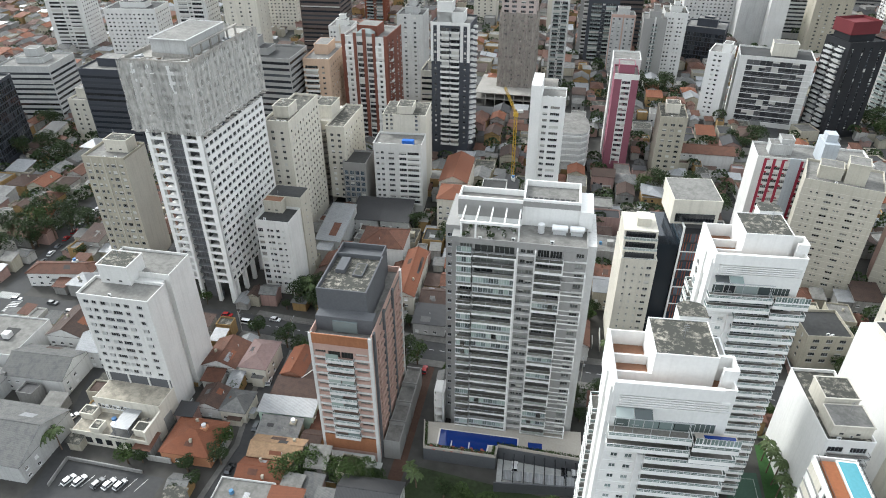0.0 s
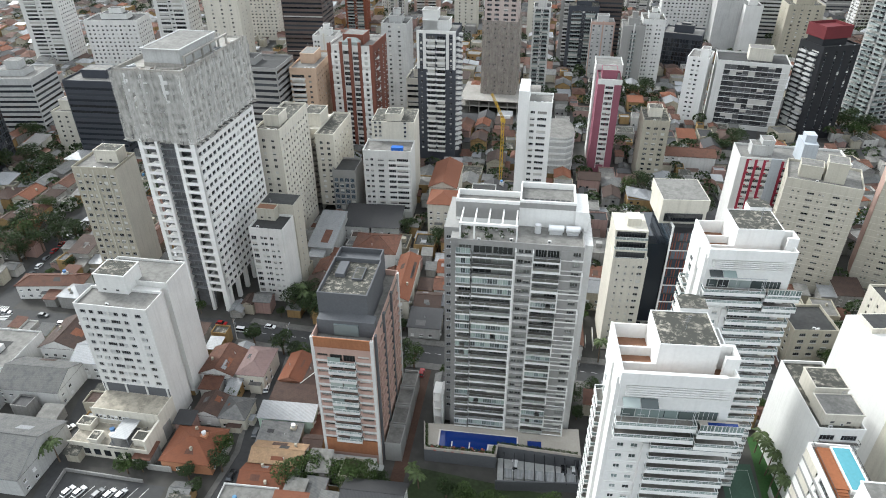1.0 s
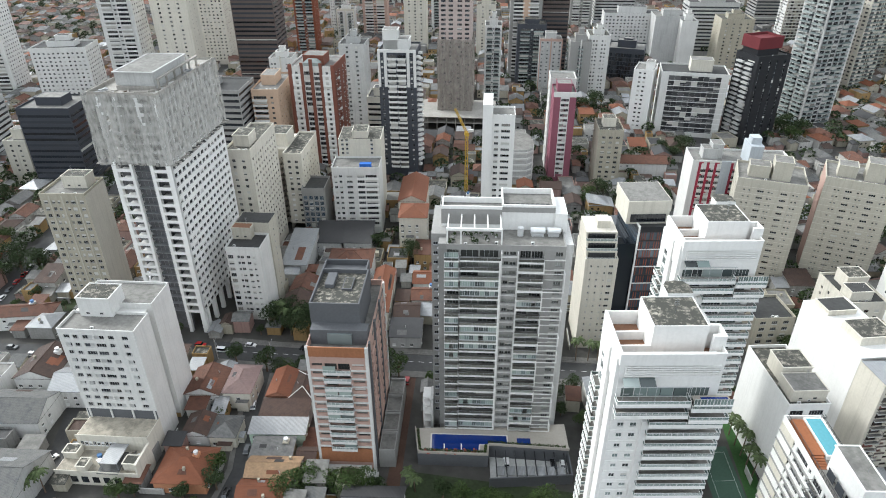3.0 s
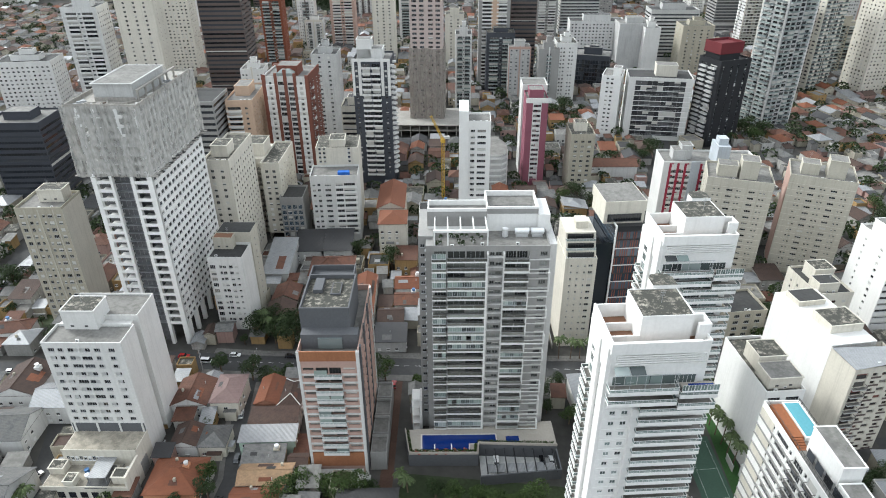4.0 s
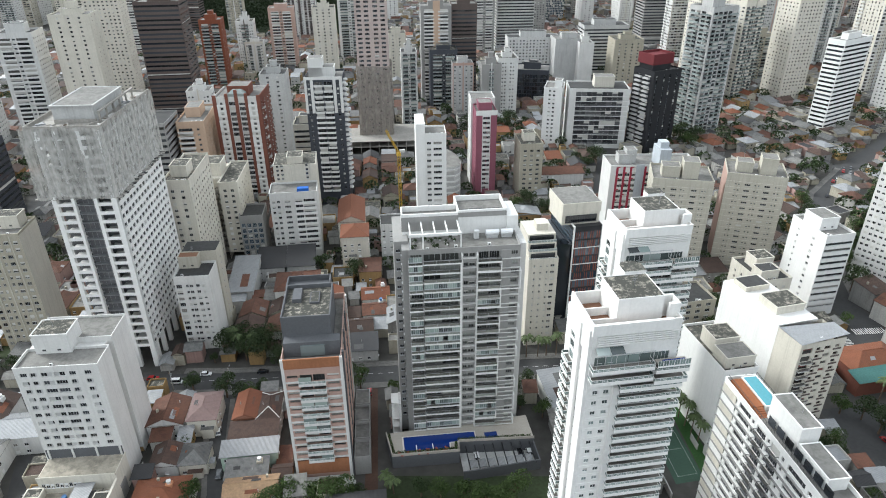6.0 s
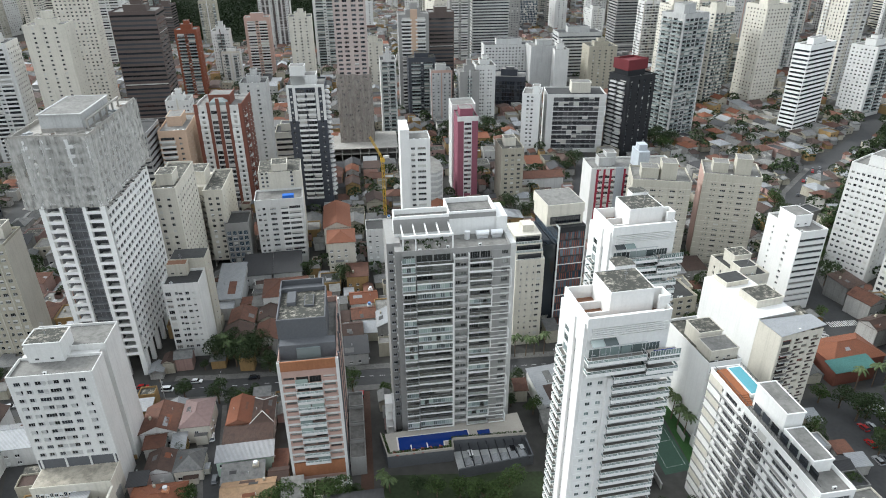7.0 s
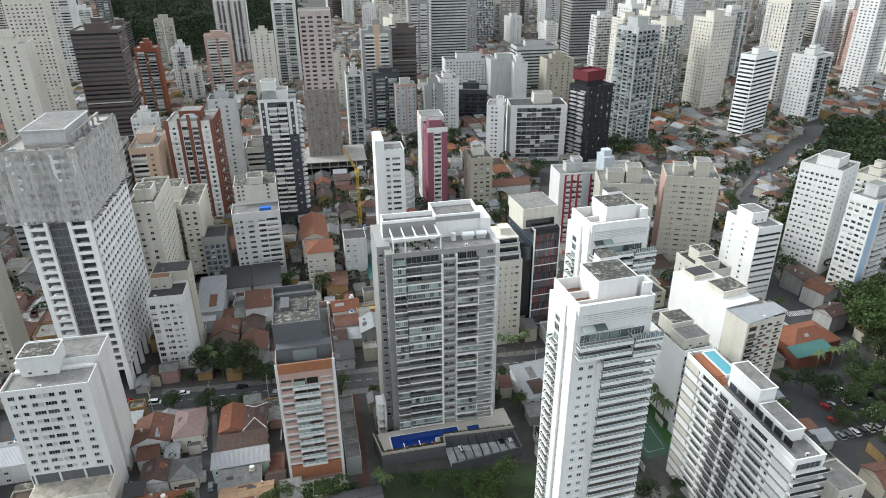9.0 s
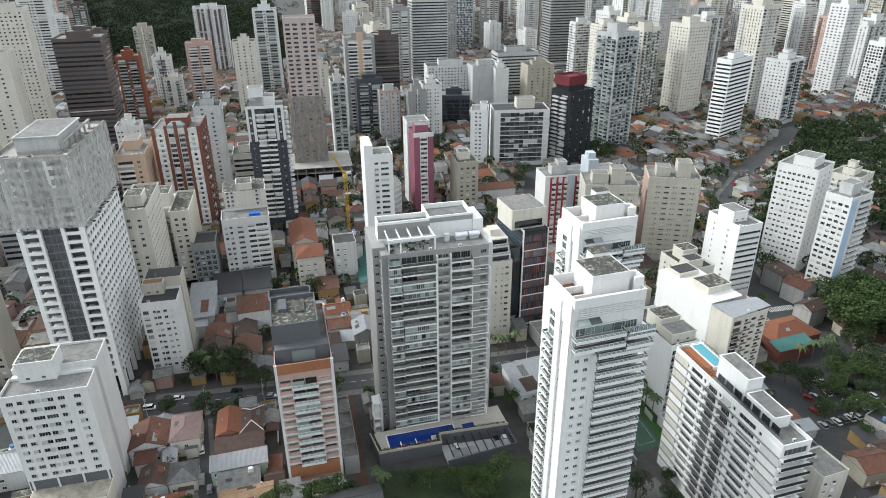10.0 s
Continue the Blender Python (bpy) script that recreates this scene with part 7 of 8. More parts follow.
claim(44, 106, 10, 15, 60)          # courts and lawn
for i, (x, y, yaw, w, d, h, kind, rm, wm, lb) in enumerate(PLACED):
    house(x, y, yaw, w, d, h, kind, rm, wm, 500 + i, lb)

club = [o for o in scene.objects if o.get("category") == "house" and "clubhouse" in o.get("label", "")][0]
g = Geo()
g.face([(-3.0, -5.0, 6.2), (16.0, -5.0, 6.2), (16.0, 1.5, 7.6), (-3.0, 1.5, 7.6)])
g.face([(-3.0, 1.5, 7.45), (16.0, 1.5, 7.45), (16.0, -5.0, 6.05), (-3.0, -5.0, 6.05)])
part("teal_canopy", g, [bpy.data.materials["teal_roof"]], club, "teal sheet canopy")
g = Geo()
g.box(-2.6, -4.6, 0, 15.6, -0.02, 6.0)
part("front_wing", g, [BRICK], club)
# tank rooms, ridges and sheet patches on the nearer roofs
rng = random.Random(404)
for i, (x, y, yaw, w, d, h, kind, rm, wm, lb) in enumerate(PLACED):
    if y > 275 or w * d > 320 or "clubhouse" in lb:
        continue
    root = [o for o in scene.objects if o.get("category") == "house" and abs(o.location.x - x) < 0.01 and abs(o.location.y - y) < 0.01][0]
    rise = {"gable": 0.24 * min(w, d), "hip": 0.24 * min(w, d), "shed": 0.16 * d, "flat": 0.0}[kind]
    if rng.random() < 0.28:
        tx, ty = w * rng.uniform(0.6, 0.8) - 0.9, d * rng.uniform(0.55, 0.75)
        g = Geo()
        g.box(tx, ty, h - 0.2, tx + 1.9, ty + 1.9, h + rise * 0.75 + 0.7)
        ob = part("tank_room", g, [wm], root)
        g = Geo()
        g.tube((tx + 0.95, ty + 0.95, h + rise * 0.75 + 0.7), (tx + 0.95, ty + 0.95, h + rise * 0.75 + 1.7), 0.6, 0.72, 12)
        part("water_tank", g, [TANK if i % 2 else bpy.data.materials["blue_tank"]], ob)
    if kind == "hip" and i % 2 == 0:
        L, S, al = (w, d, True) if w >= d else (d, w, False)
        q_ = lambda a, b, z: (a, b, z) if al else (w - b, a, z)
        e = 0.45
        r0, r1 = q_(S * 0.5, S / 2, h + rise + 0.2), q_(L - S * 0.5, S / 2, h + rise + 0.2)
        for c0, r_ in ((q_(-e, -e, h + 0.1), r0), (q_(L + e, -e, h + 0.1), r1), (q_(L + e, S + e, h + 0.1), r1), (q_(-e, S + e, h + 0.1), r0)):
            g = Geo()
            g.tube(c0, r_, 0.16, 0.16, 6)
            part("hip_ridge", g, [WHITE if i % 4 == 0 else rm], root)
    for k in range(rng.randint(0, 2)):      # small lean-to at the back or side
        lx, ly, lw, ld, lh = (w, d * rng.uniform(0.05, 0.5), rng.uniform(1.4, 2.4), rng.uniform(2.5, 4.5), h * rng.uniform(0.45, 0.7)) if k else (w * rng.uniform(0.0, 0.5), -rng.uniform(1.4, 2.2), rng.uniform(2.6, 4.6), 0.0, h * rng.uniform(0.4, 0.6))
        if not k:
            ld = -ly
        g = Geo()
        g.box(lx, ly, 0, lx + lw, ly + ld - 0.01, lh)
        lt = part("lean_to", g, [wm], root)
        g = Geo()
        g.box(lx - 0.15, ly - 0.2, lh, lx + lw + 0.2, ly + ld - 0.01, lh + 0.12)
        part("sheet_roof", g, [rng.choice((FIBRO, ZINC, TILEB, FIBRO))], lt)
# the rest of the low city: the nearest as houses, those beyond as one mass
rng = random.Random(77)
WALLN = len(HWALL)
mass_mats = HWALL + [TILE, TILEN, TILEB, FIBRO, ZINC, ROOFC, ROOFM, DARKR, GLASS, FRAMEW]
mass = Geo()
TREESPOTS, GROVE = [], []
count = 0


def seen(x, y):
    """Inside the wedge of ground over which the walk looks."""
    return -1.3 * y - 40 < x < 0.80 * (y + 40) + 30


cells = []
for j in range(64):
    for i in range(-100, 70):
        u, v = i * 12.4, 66 + j * 14.5
        yaw = 6.0 if u < 130 else 22.0
        c, s = math.cos(radians(6)), math.sin(radians(6))
        x, y = u * c - (v - 66) * s, u * s + v
        if seen(x, y) and y < 900:
            cells.append((y, x, yaw))
cells.sort()
for y, x, yaw in cells:
    w, d = rng.uniform(8.0, 11.4), rng.uniform(9.5, 13.2)
    yw = yaw + rng.uniform(-2, 2) + (90 if rng.random() < 0.12 else 0)
    cx, cy = x + w / 2, y + d / 2
    park = (x > 170 and 290 < y < 520) or (-70 < x < 170 and 285 < y < 560 and rng.random() < 0.5) or (x < -205 and 150 < y < 420 and rng.random() < 0.55) or (y > 560 and rng.random() < 0.3)
    if 240 < y < 480 and x > 188 + 0.7 * (y - 275) and free(cx, cy, 3.0) and rng.random() < 0.82:   # wooded slope past the avenue
        GROVE.append((cx, cy))
        BOXES.append((x, y, 0.93, 0.37, 9.0, 10.0))
        continue
    if not free(cx, cy, 5.0):
        if free(cx, cy, 2.2) and rng.random() < 0.5:
            TREESPOTS.append((cx, cy))
        continue
    r = rng.random()
    if r < (0.42 if park else 0.13):
        TREESPOTS.append((cx + rng.uniform(-3, 3), cy + rng.uniform(-3, 3)))
        if park:
            TREESPOTS.append((cx + rng.uniform(-6, 6), cy + rng.uniform(-6, 6)))
        continue
    kind = rng.choice(("hip", "gable", "gable", "shed", "shed", "flat", "flat", "gable"))
    h = rng.choice((3.6, 5.8, 6.2, 6.6, 7.0, 8.8))
    if park:
        kind, h = rng.choice(("hip", "gable", "hip", "flat")), rng.choice((4, 6, 6.5))
    rm = rng.choice((ROOFC, ROOFM, ROOFC, ROOFD)) if kind == "flat" else rng.choice((TILE, TILE, TILEN, TILEB, TILEB, FIBRO, FIBRO, ZINC, DARKR))
    wm = rng.choice(HWALL)
    if count < 135:
        house(x, y, yw, w, d, h, kind, rm, wm, 900 + count)
        count += 1
    else:
        gw_, gr_, wins = house_geo(w, d, h, kind, rng)
        m = pose(x, y, 0, 0, 0, yw)
        for gg, mi in ((gw_, HWALL.index(wm)), (gr_, mass_mats.index(rm if rm is not ROOFD else DARKR))):
            k = len(mass.v)
            mass.v += [tuple(m @ Vector(p)) for p in gg.v]
            mass.f += [tuple(k + q for q in f) for f in gg.f]
            mass.m += [mi] * len(gg.f)
        for c_, a_, ww, hh in wins:
            if a_ == 0:
                k = len(mass.v)
                for px, pz in ((-ww / 2, -hh / 2), (ww / 2, -hh / 2), (ww / 2, hh / 2), (-ww / 2, hh / 2)):
                    mass.v.append(tuple(m @ Vector((c_[0] + px, c_[1] - 0.02, c_[2] + pz))))
                mass.f.append((k, k + 1, k + 2, k + 3))
                mass.m.append(mass_mats.index(GLASS))
    BOXES.append((x, y, math.cos(radians(yw)), math.sin(radians(yw)), w, d))
for q in range(30000):
    y = 62 + 560 * rng.random() ** (1.5 if q < 9000 else 0.9)
    x = rng.uniform(-1.3 * y - 40, 0.8 * (y + 40) + 30)
    if not free(x + 2.5, y + 3, 2.3 if q < 9000 else 3.1):
        continue
    w, d, h = rng.uniform(4, 6.4), rng.uniform(4.5, 7), rng.uniform(2.6, 6.4)
    kind, wm, rm = rng.choice(("shed", "flat", "gable", "shed")), rng.choice(HWALL), rng.choice((TILE, TILEB, FIBRO, FIBRO, ZINC, ROOFM, DARKR, ROOFC))
    gw_, gr_, wins = house_geo(w, d, h, kind, rng)
    m = pose(x, y, 0, 0, 0, 6 + rng.uniform(-4, 4))
    for gg, mi in ((gw_, HWALL.index(wm)), (gr_, mass_mats.index(rm))):
        k = len(mass.v)
        mass.v += [tuple(m @ Vector(p)) for p in gg.v]
        mass.f += [tuple(k + r_ for r_ in f) for f in gg.f]
        mass.m += [mi] * len(gg.f)
    BOXES.append((x, y, 0.9945, 0.1045, w, d))
for q in range(14000):
    y = 600 + 900 * rng.random()
    x = rng.uniform(-0.8 * y - 40, 0.8 * (y + 40) + 30)
    if (x < -140 and y > 880) or not free(x + 5, y + 5, 6.0):
        continue
    w, d, h = rng.uniform(8, 13), rng.uniform(8, 13), rng.uniform(4, 13)
    kind, wm, rm = rng.choice(("shed", "flat", "gable", "hip")), rng.choice(HWALL), rng.choice((TILE, TILEB, FIBRO, ZINC, ROOFM, DARKR, ROOFC))
    gw_, gr_, wins = house_geo(w, d, h, kind, rng)
    m = pose(x, y, 0, 0, 0, 6 + rng.uniform(-9, 9))
    for gg, mi in ((gw_, HWALL.index(wm)), (gr_, mass_mats.index(rm))):
        k = len(mass.v)
        mass.v += [tuple(m @ Vector(p)) for p in gg.v]
        mass.f += [tuple(k + r_ for r_ in f) for f in gg.f]
        mass.m += [mi] * len(gg.f)
    if y < 760:
        BOXES.append((x, y, 0.9945, 0.1045, w, d))
tagged(new("low_houses", mass.mesh("low_houses", mass_mats)), "mass of low houses with red, brown and grey roofs", "houses", kind="stuff")

# ---- distant towers out to the skyline ----
rng = random.Random(5)
WALLS = [WHITE, WHITE, CREAM, OFFW, OFFW, LGREY, SAND, CREAM, GREY, BROWNT, PINKT, WHITE, BEIGE]
tries, made = 0, 0
while made < 400 and tries < 20000:
    tries += 1
    y = 560 + 1500 * rng.random() ** 1.35
    x = rng.uniform(-0.78 * y - 60, 0.86 * y + 40)
    if x < -140 and y > 890 and x > -0.42 * y:
        continue
    if x > 160 and y < 560:
        continue
    w, d, h = rng.uniform(16, 30), rng.uniform(16, 28), rng.uniform(34, 92) * (1.12 if x > 100 else 1.0)
    if not all(free(x + a * w, y + b * d, 3) for a in (0, 0.5, 1) for b in (0, 0.5, 1)) and y < 900:
        continue
    if not free(x + w / 2, y + d / 2, 11):
        continue
    st_ = rng.choice(("mix", "mix", "balc", "mix", "punch", "band", "grid"))
    wl_ = rng.choice(WALLS)
    styled(200 + made, x, y, rng.choice((4, 6, 9, 14, 28, -10)), w, d, h, wl_, st_, f"distant {wl_.name.replace('_', ' ')} tower block above low houses")
    made += 1
tries, made = 0, 0
while made < 40 and tries < 6000:      # blocks on the side of the city to the left
    tries += 1
    x, y = rng.uniform(-820, -330), rng.uniform(300, 680)
    w, d, h = rng.uniform(18, 30), rng.uniform(16, 28), rng.uniform(36, 95)
    if x < -1.25 * y - 40 or not free(x + w / 2, y + d / 2, 16):
        continue
    wl_ = rng.choice(WALLS)
    styled(500 + made, x, y, rng.choice((8, 12, 16)), w, d, h, wl_, rng.choice(("mix", "mix", "band", "punch")), f"distant {wl_.name.replace('_', ' ')} tower block beyond the avenue")
    made += 1


# the towers on the skyline, too far to tell apart, as one mass
sky_g, sky_m, gone = Geo(), [], []
for root in [o for o in scene.objects if o.type == "EMPTY" and o.get("label", "").startswith("distant ") and o.location.y > 760]:
    for c in list(root.children):
        me, k = c.data, len(sky_g.v)
        mm_ = root.matrix_basis @ c.matrix_basis
        slots = []
        for m in me.materials:
            if m not in sky_m:
                sky_m.append(m)
            slots.append(sky_m.index(m))
        sky_g.v += [tuple(mm_ @ v.co) for v in me.vertices]
        sky_g.f += [tuple(k + i for i in p.vertices) for p in me.polygons]
        sky_g.m += [slots[p.material_index] for p in me.polygons]
        gone.append(c)
    gone.append(root)
for o in gone:
    bpy.data.objects.remove(o)
tagged(new("skyline_towers", sky_g.mesh("skyline_towers", sky_m)), "dense belt of pale tower blocks on the skyline", "towers", kind="stuff")


# ---- trees ----
def tree_meshes(seed, h, r, leaf, n=1250):
    rng = random.Random(seed)
    tr, cr_ = Geo(), Geo()
    tr.tube((0, 0, 0), (0.15, 0.1, h * 0.42), 0.05 * r + 0.12, 0.03 * r + 0.08, 8)
    lobes = []
    for i in range(8 if r < 6 else 20):
        a = i * 2.4 + rng.uniform(-0.3, 0.3)
        q = rng.uniform(0.25, 0.62 if r < 6 else 0.8) * r
        c = Vector((q * math.cos(a), q * math.sin(a), h * rng.uniform(0.42, 0.84)))
        lobes.append((c, r * (rng.uniform(0.34, 0.55) if r < 6 else rng.uniform(0.2, 0.36))))
        tr.tube((0.12, 0.08, h * 0.36), tuple(c), 0.03 * r + 0.05, 0.03, 6)
    for i in range(n):
        c, q = rng.choice(lobes)
        a, e = rng.uniform(0, 6.283), math.asin(rng.uniform(-0.55, 1.0))
        f = q * rng.uniform(0.72, 1.12)
        p = c + Vector((f * math.cos(a) * math.cos(e), f * math.sin(a) * math.cos(e), f * math.sin(e) * 0.75))
        s = rng.uniform(0.18, 0.38) * (0.6 + 0.05 * r)
        t = Vector((rng.gauss(0, 1), rng.gauss(0, 1), rng.gauss(0, 0.5))).normalized() * s
        u = t.cross(Vector((rng.gauss(0, 1), rng.gauss(0, 1), rng.gauss(0, 1)))).normalized() * s * 0.7
        cr_.face([tuple(p - t), tuple(p + u), tuple(p + t * 1.1), tuple(p - u)])
    return tr.mesh("trunk", [BARK]), cr_.mesh("crown", [leaf])


TREES = [tree_meshes(1, 9, 4.2, LEAF), tree_meshes(2, 7, 3.4, LEAF2), tree_meshes(3, 11, 5.0, LEAF, 1700), tree_meshes(4, 6, 2.8, LEAF), tree_meshes(5, 10, 4.4, LEAF2, 1500), tree_meshes(6, 14, 9.5, LEAF2, 7500)]
TL = ["dark green leafy street tree", "small bright green garden tree", "tall dense dark green tree", "small dark green bushy tree", "spreading mid-green tree among houses", "huge spreading bright green tree"]


def tree(k, x, y, s=1.0, yaw=0, z=0):
    root = thing("tree", TL[k], "tree", x, y, z, yaw, "city trees")
    root.scale = (s, s, s)
    part("trunk", TREES[k][0], None, root)
    part("crown", TREES[k][1], None, root)


def palm(x, y, h, seed):
    rng = random.Random(seed)
    root = thing("palm_tree", "tall palm with drooping green fronds", "palm tree", x, y, 0, rng.uniform(0, 360), "palms")
    g = Geo()
    g.tube((0, 0, 0), (0.2, 0, h * 0.5), 0.24, 0.18, 8)
    g.tube((0.2, 0, h * 0.5), (0.3, 0.1, h), 0.18, 0.15, 8)
    part("trunk", g, [BARK], root)
    for i in range(11):
        f = Geo()
        a = i * 2.399
        L, lift = rng.uniform(2.4, 3.2), rng.uniform(0.1, 1.3)
        ca, sa = math.cos(a), math.sin(a)
        pts = []
        for j in range(7):
            t = j / 6
            pts.append(Vector((0.3 + ca * L * t, 0.1 + sa * L * t, h + lift * t * 1.6 - 2.6 * t * t)))
        for j in range(6):
            side = Vector((-sa, ca, 0)) * (0.55 * math.sin(math.pi * (j + 0.8) / 7))
            for sg in (-1, 1):
                f.face([tuple(pts[j]), tuple(pts[j + 1]), tuple((pts[j] + pts[j + 1]) / 2 + side * sg * 1.1 + Vector((0, 0, -0.3)) + (pts[j + 1] - pts[j]) * 0.5), tuple(pts[j] + side * sg + Vector((0, 0, -0.25)))])
        part("frond", f, [LEAFP], root)


for i, (x, y) in enumerate(((57.2, 135.5), (56.4, 139.6), (55.6, 143.8), (54.8, 148.0), (53.9, 152.2), (5, 182), (9.5, 182.5), (13, 183), (17, 183.5), (-44.5, 116), (-42.5, 114), (137, 158), (143, 160), (149, 163), (129, 156), (-151, 96), (-153, 94), (-112, 187), (-110, 183.5), (-107.5, 187.5), (-104, 184))):
    palm(x, y, (9.5, 8.5, 10.5)[i % 3] if i not in (9, 10) else 6.5, i)
rng = random.Random(9)
SET = [(36, 99, 2, 0.8), (44, 92, 0, 1.0), (34, 88, 4, 0.9), (46, 80, 2, 1.0), (38, 76, 0, 0.9), (48, 103, 3, 1.0), (40, 84, 1, 0.9), (33, 70, 2, 0.9), (118, 124, 2, 0.8), (131, 128, 0, 1.0), (124, 141, 2, 0.9), (146, 138, 4, 1.2), (135, 120, 4, 1.0), (142, 152, 0, 1.1),
       (112, 150, 1, 1.0), (118, 147, 0, 1.0), (126, 134, 4, 1.0), (133, 138, 1, 1.1), (140, 141, 4, 1.0), (121, 129, 1, 0.9), (145, 126, 0, 1.2), (150, 142, 2, 1.1), (156, 150, 0, 1.2), (158, 160, 2, 1.2), (163, 140, 2, 1.2), (168, 128, 4, 1.3), (176, 140, 5, 1.0), (172, 188, 5, 1.2), (192, 200, 5, 1.0), (180, 166, 5, 1.2),
       (-250, 186, 2, 1.2), (-246, 195, 0, 1.3), (-242, 202, 2, 1.1), (-256, 198, 4, 1.3), (-248, 208, 2, 1.3), (-252, 150, 0, 1.3), (-262, 170, 2, 1.3), (-270, 160, 2, 1.4), (-278, 172, 0, 1.4), (-266, 150, 4, 1.3), (-300, 262, 2, 1.2), (-310, 256, 0, 1.2), (-318, 268, 2, 1.3), (-330, 262, 2, 1.2), (-345, 300, 2, 1.2),
       (-109, 100, 3, 0.9), (-128, 97.5, 1, 0.9), (-104, 96, 3, 0.9), (-100, 178, 2, 1.1), (-106, 180, 0, 1.1), (-111, 186, 2, 1.0), (-98, 184, 2, 1.0), (-107, 158, 0, 1.0), (-103.5, 112, 1, 0.9), (-101, 105, 0, 0.9), (-94, 160, 3, 1.0), (-120, 160.5, 3, 1.2), (-64, 166, 0, 0.9), (-58.5, 163, 4, 0.8), (-103, 186, 2, 1.1), (-109, 190, 2, 1.0), (-114, 182, 0, 1.0),
       (-86, 172, 2, 0.9), (-92, 176, 0, 1.0), (-78, 177, 4, 0.9), (-70, 240, 2, 1.1), (-88, 250, 0, 1.0), (-13, 106, 5, 0.72), (-6, 111, 4, 1.0), (-21, 111, 1, 1.1), (-66, 111, 1, 1.0), (-62, 109, 4, 0.8), (-75, 110, 1, 1.2), (-78, 104, 4, 0.9),
       (-50, 109, 3, 1.0), (-54, 112, 3, 0.9), (-34, 113, 3, 1.0), (-28, 112, 1, 0.9), (165, 170, 5, 1.65), (186, 182, 5, 1.3), (178, 152, 5, 1.2), (148, 148, 4, 1.0), (128, 122, 4, 1.1), (140, 132, 0, 1.1), (120, 140, 0, 1.0), (152, 135, 2, 1.0), (138, 146, 1, 1.2),
       (148, 232, 2, 1.1), (142, 228, 0, 1.2), (160, 232, 2, 1.1), (152, 248, 0, 1.2), (165, 250, 4, 1.3), (168, 258, 2, 1.2), (186, 268, 2, 1.2), (190, 285, 4, 1.3), (200, 258, 2, 1.2), (172, 300, 2, 1.1), (178, 320, 4, 1.2), (130, 300, 2, 1.1), (140, 330, 2, 1.2),
       (-235, 205, 2, 1.1), (-228, 212, 0, 1.2), (-260, 205, 2, 1.3), (-262, 190, 0, 1.2), (-255, 175, 2, 1.2), (-268, 225, 4, 1.2), (-250, 140, 0, 1.1), (-258, 160, 2, 1.2), (-225, 200, 1, 1.2), (-168, 88, 0, 0.8), (-106, 92, 3, 0.9), (-124, 99, 3, 0.8), (-88, 84, 3, 1.0),
       (20, 320, 2, 1.2), (28, 312, 0, 1.2), (36, 320, 2, 1.2), (12, 316, 4, 1.1), (72, 392, 2, 1.3), (66, 385, 0, 1.1), (60, 395, 2, 1.0), (48, 300, 2, 1.1), (140, 440, 2, 1.3), (148, 450, 0, 1.4), (155, 440, 2, 1.3), (146, 425, 4, 1.3), (0, 470, 2, 1.4), (10, 465, 0, 1.4), (-10, 462, 2, 1.4), (20, 470, 2, 1.4)]
for x, y, k, s in SET:
    tree(k, x, y, s * rng.uniform(1.0, 1.25), rng.uniform(0, 360))
rng.shuffle(TREESPOTS)
for q in range(2500):      # gaps between the houses that are green
    y = 66 + 260 * rng.random()
    x = rng.uniform(-1.3 * y - 40, 0.8 * (y + 40) + 30)
    if free(x, y, 1.6):
        TREESPOTS.append((x, y))
        BOXES.append((x - 2.5, y - 2.5, 1.0, 0.0, 5.0, 5.0))
near_spots = sorted(TREESPOTS, key=lambda p: p[1])[:110]
for x, y in near_spots:
    k = rng.choice((0, 1, 2, 3, 4, 3))
    tree(k, x, y, rng.uniform(0.7, 1.05), rng.uniform(0, 360))
# woods and far tree tops
far_, mid_ = Geo(), Geo()


def clump(x, y, r, h, n, into):
    for i in range(n):
        a, e = rng.uniform(0, 6.283), math.asin(rng.uniform(-0.2, 1.0))
        p = Vector((x + r * math.cos(a) * math.cos(e), y + r * math.sin(a) * math.cos(e), h - r * 0.7 + r * math.sin(e) * 0.8))
        s = rng.uniform(0.5, 1.1) * (0.5 + r * 0.1)
        t = Vector((rng.gauss(0, 1), rng.gauss(0, 1), rng.gauss(0, 0.5))).normalized() * s
        u = t.cross(Vector((rng.gauss(0, 1), rng.gauss(0, 1), rng.gauss(0, 1)))).normalized() * s * 0.8
        into.face([tuple(p - t), tuple(p + u), tuple(p + t), tuple(p - u)])


for x, y in sorted(TREESPOTS, key=lambda p: p[1])[110:]:
    clump(x, y, rng.uniform(3.0, 5.0), rng.uniform(6, 10), 90, mid_)
for i in range(420):
    x, y = rng.uniform(170, 470), rng.uniform(290, 640)
    if free(x, y, 2.5) and x < 0.8 * (y + 40) + 60:
        clump(x, y, rng.uniform(3.5, 6.0), rng.uniform(7, 12), 110, mid_)
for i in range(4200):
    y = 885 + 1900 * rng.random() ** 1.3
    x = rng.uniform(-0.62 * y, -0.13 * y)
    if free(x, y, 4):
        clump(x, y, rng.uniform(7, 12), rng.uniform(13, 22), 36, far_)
for i in range(700):
    y = rng.uniform(640, 2100)
    x = rng.uniform(-0.8 * y, 0.85 * y)
    if free(x, y, 5):
        clump(x, y, rng.uniform(5, 9), rng.uniform(8, 14), 45, far_)
for x, y in GROVE:
    for q in range(3):
        clump(x + rng.uniform(-6, 6), y + rng.uniform(-6, 6), rng.uniform(4.0, 6.0), rng.uniform(9, 14), 150, mid_)
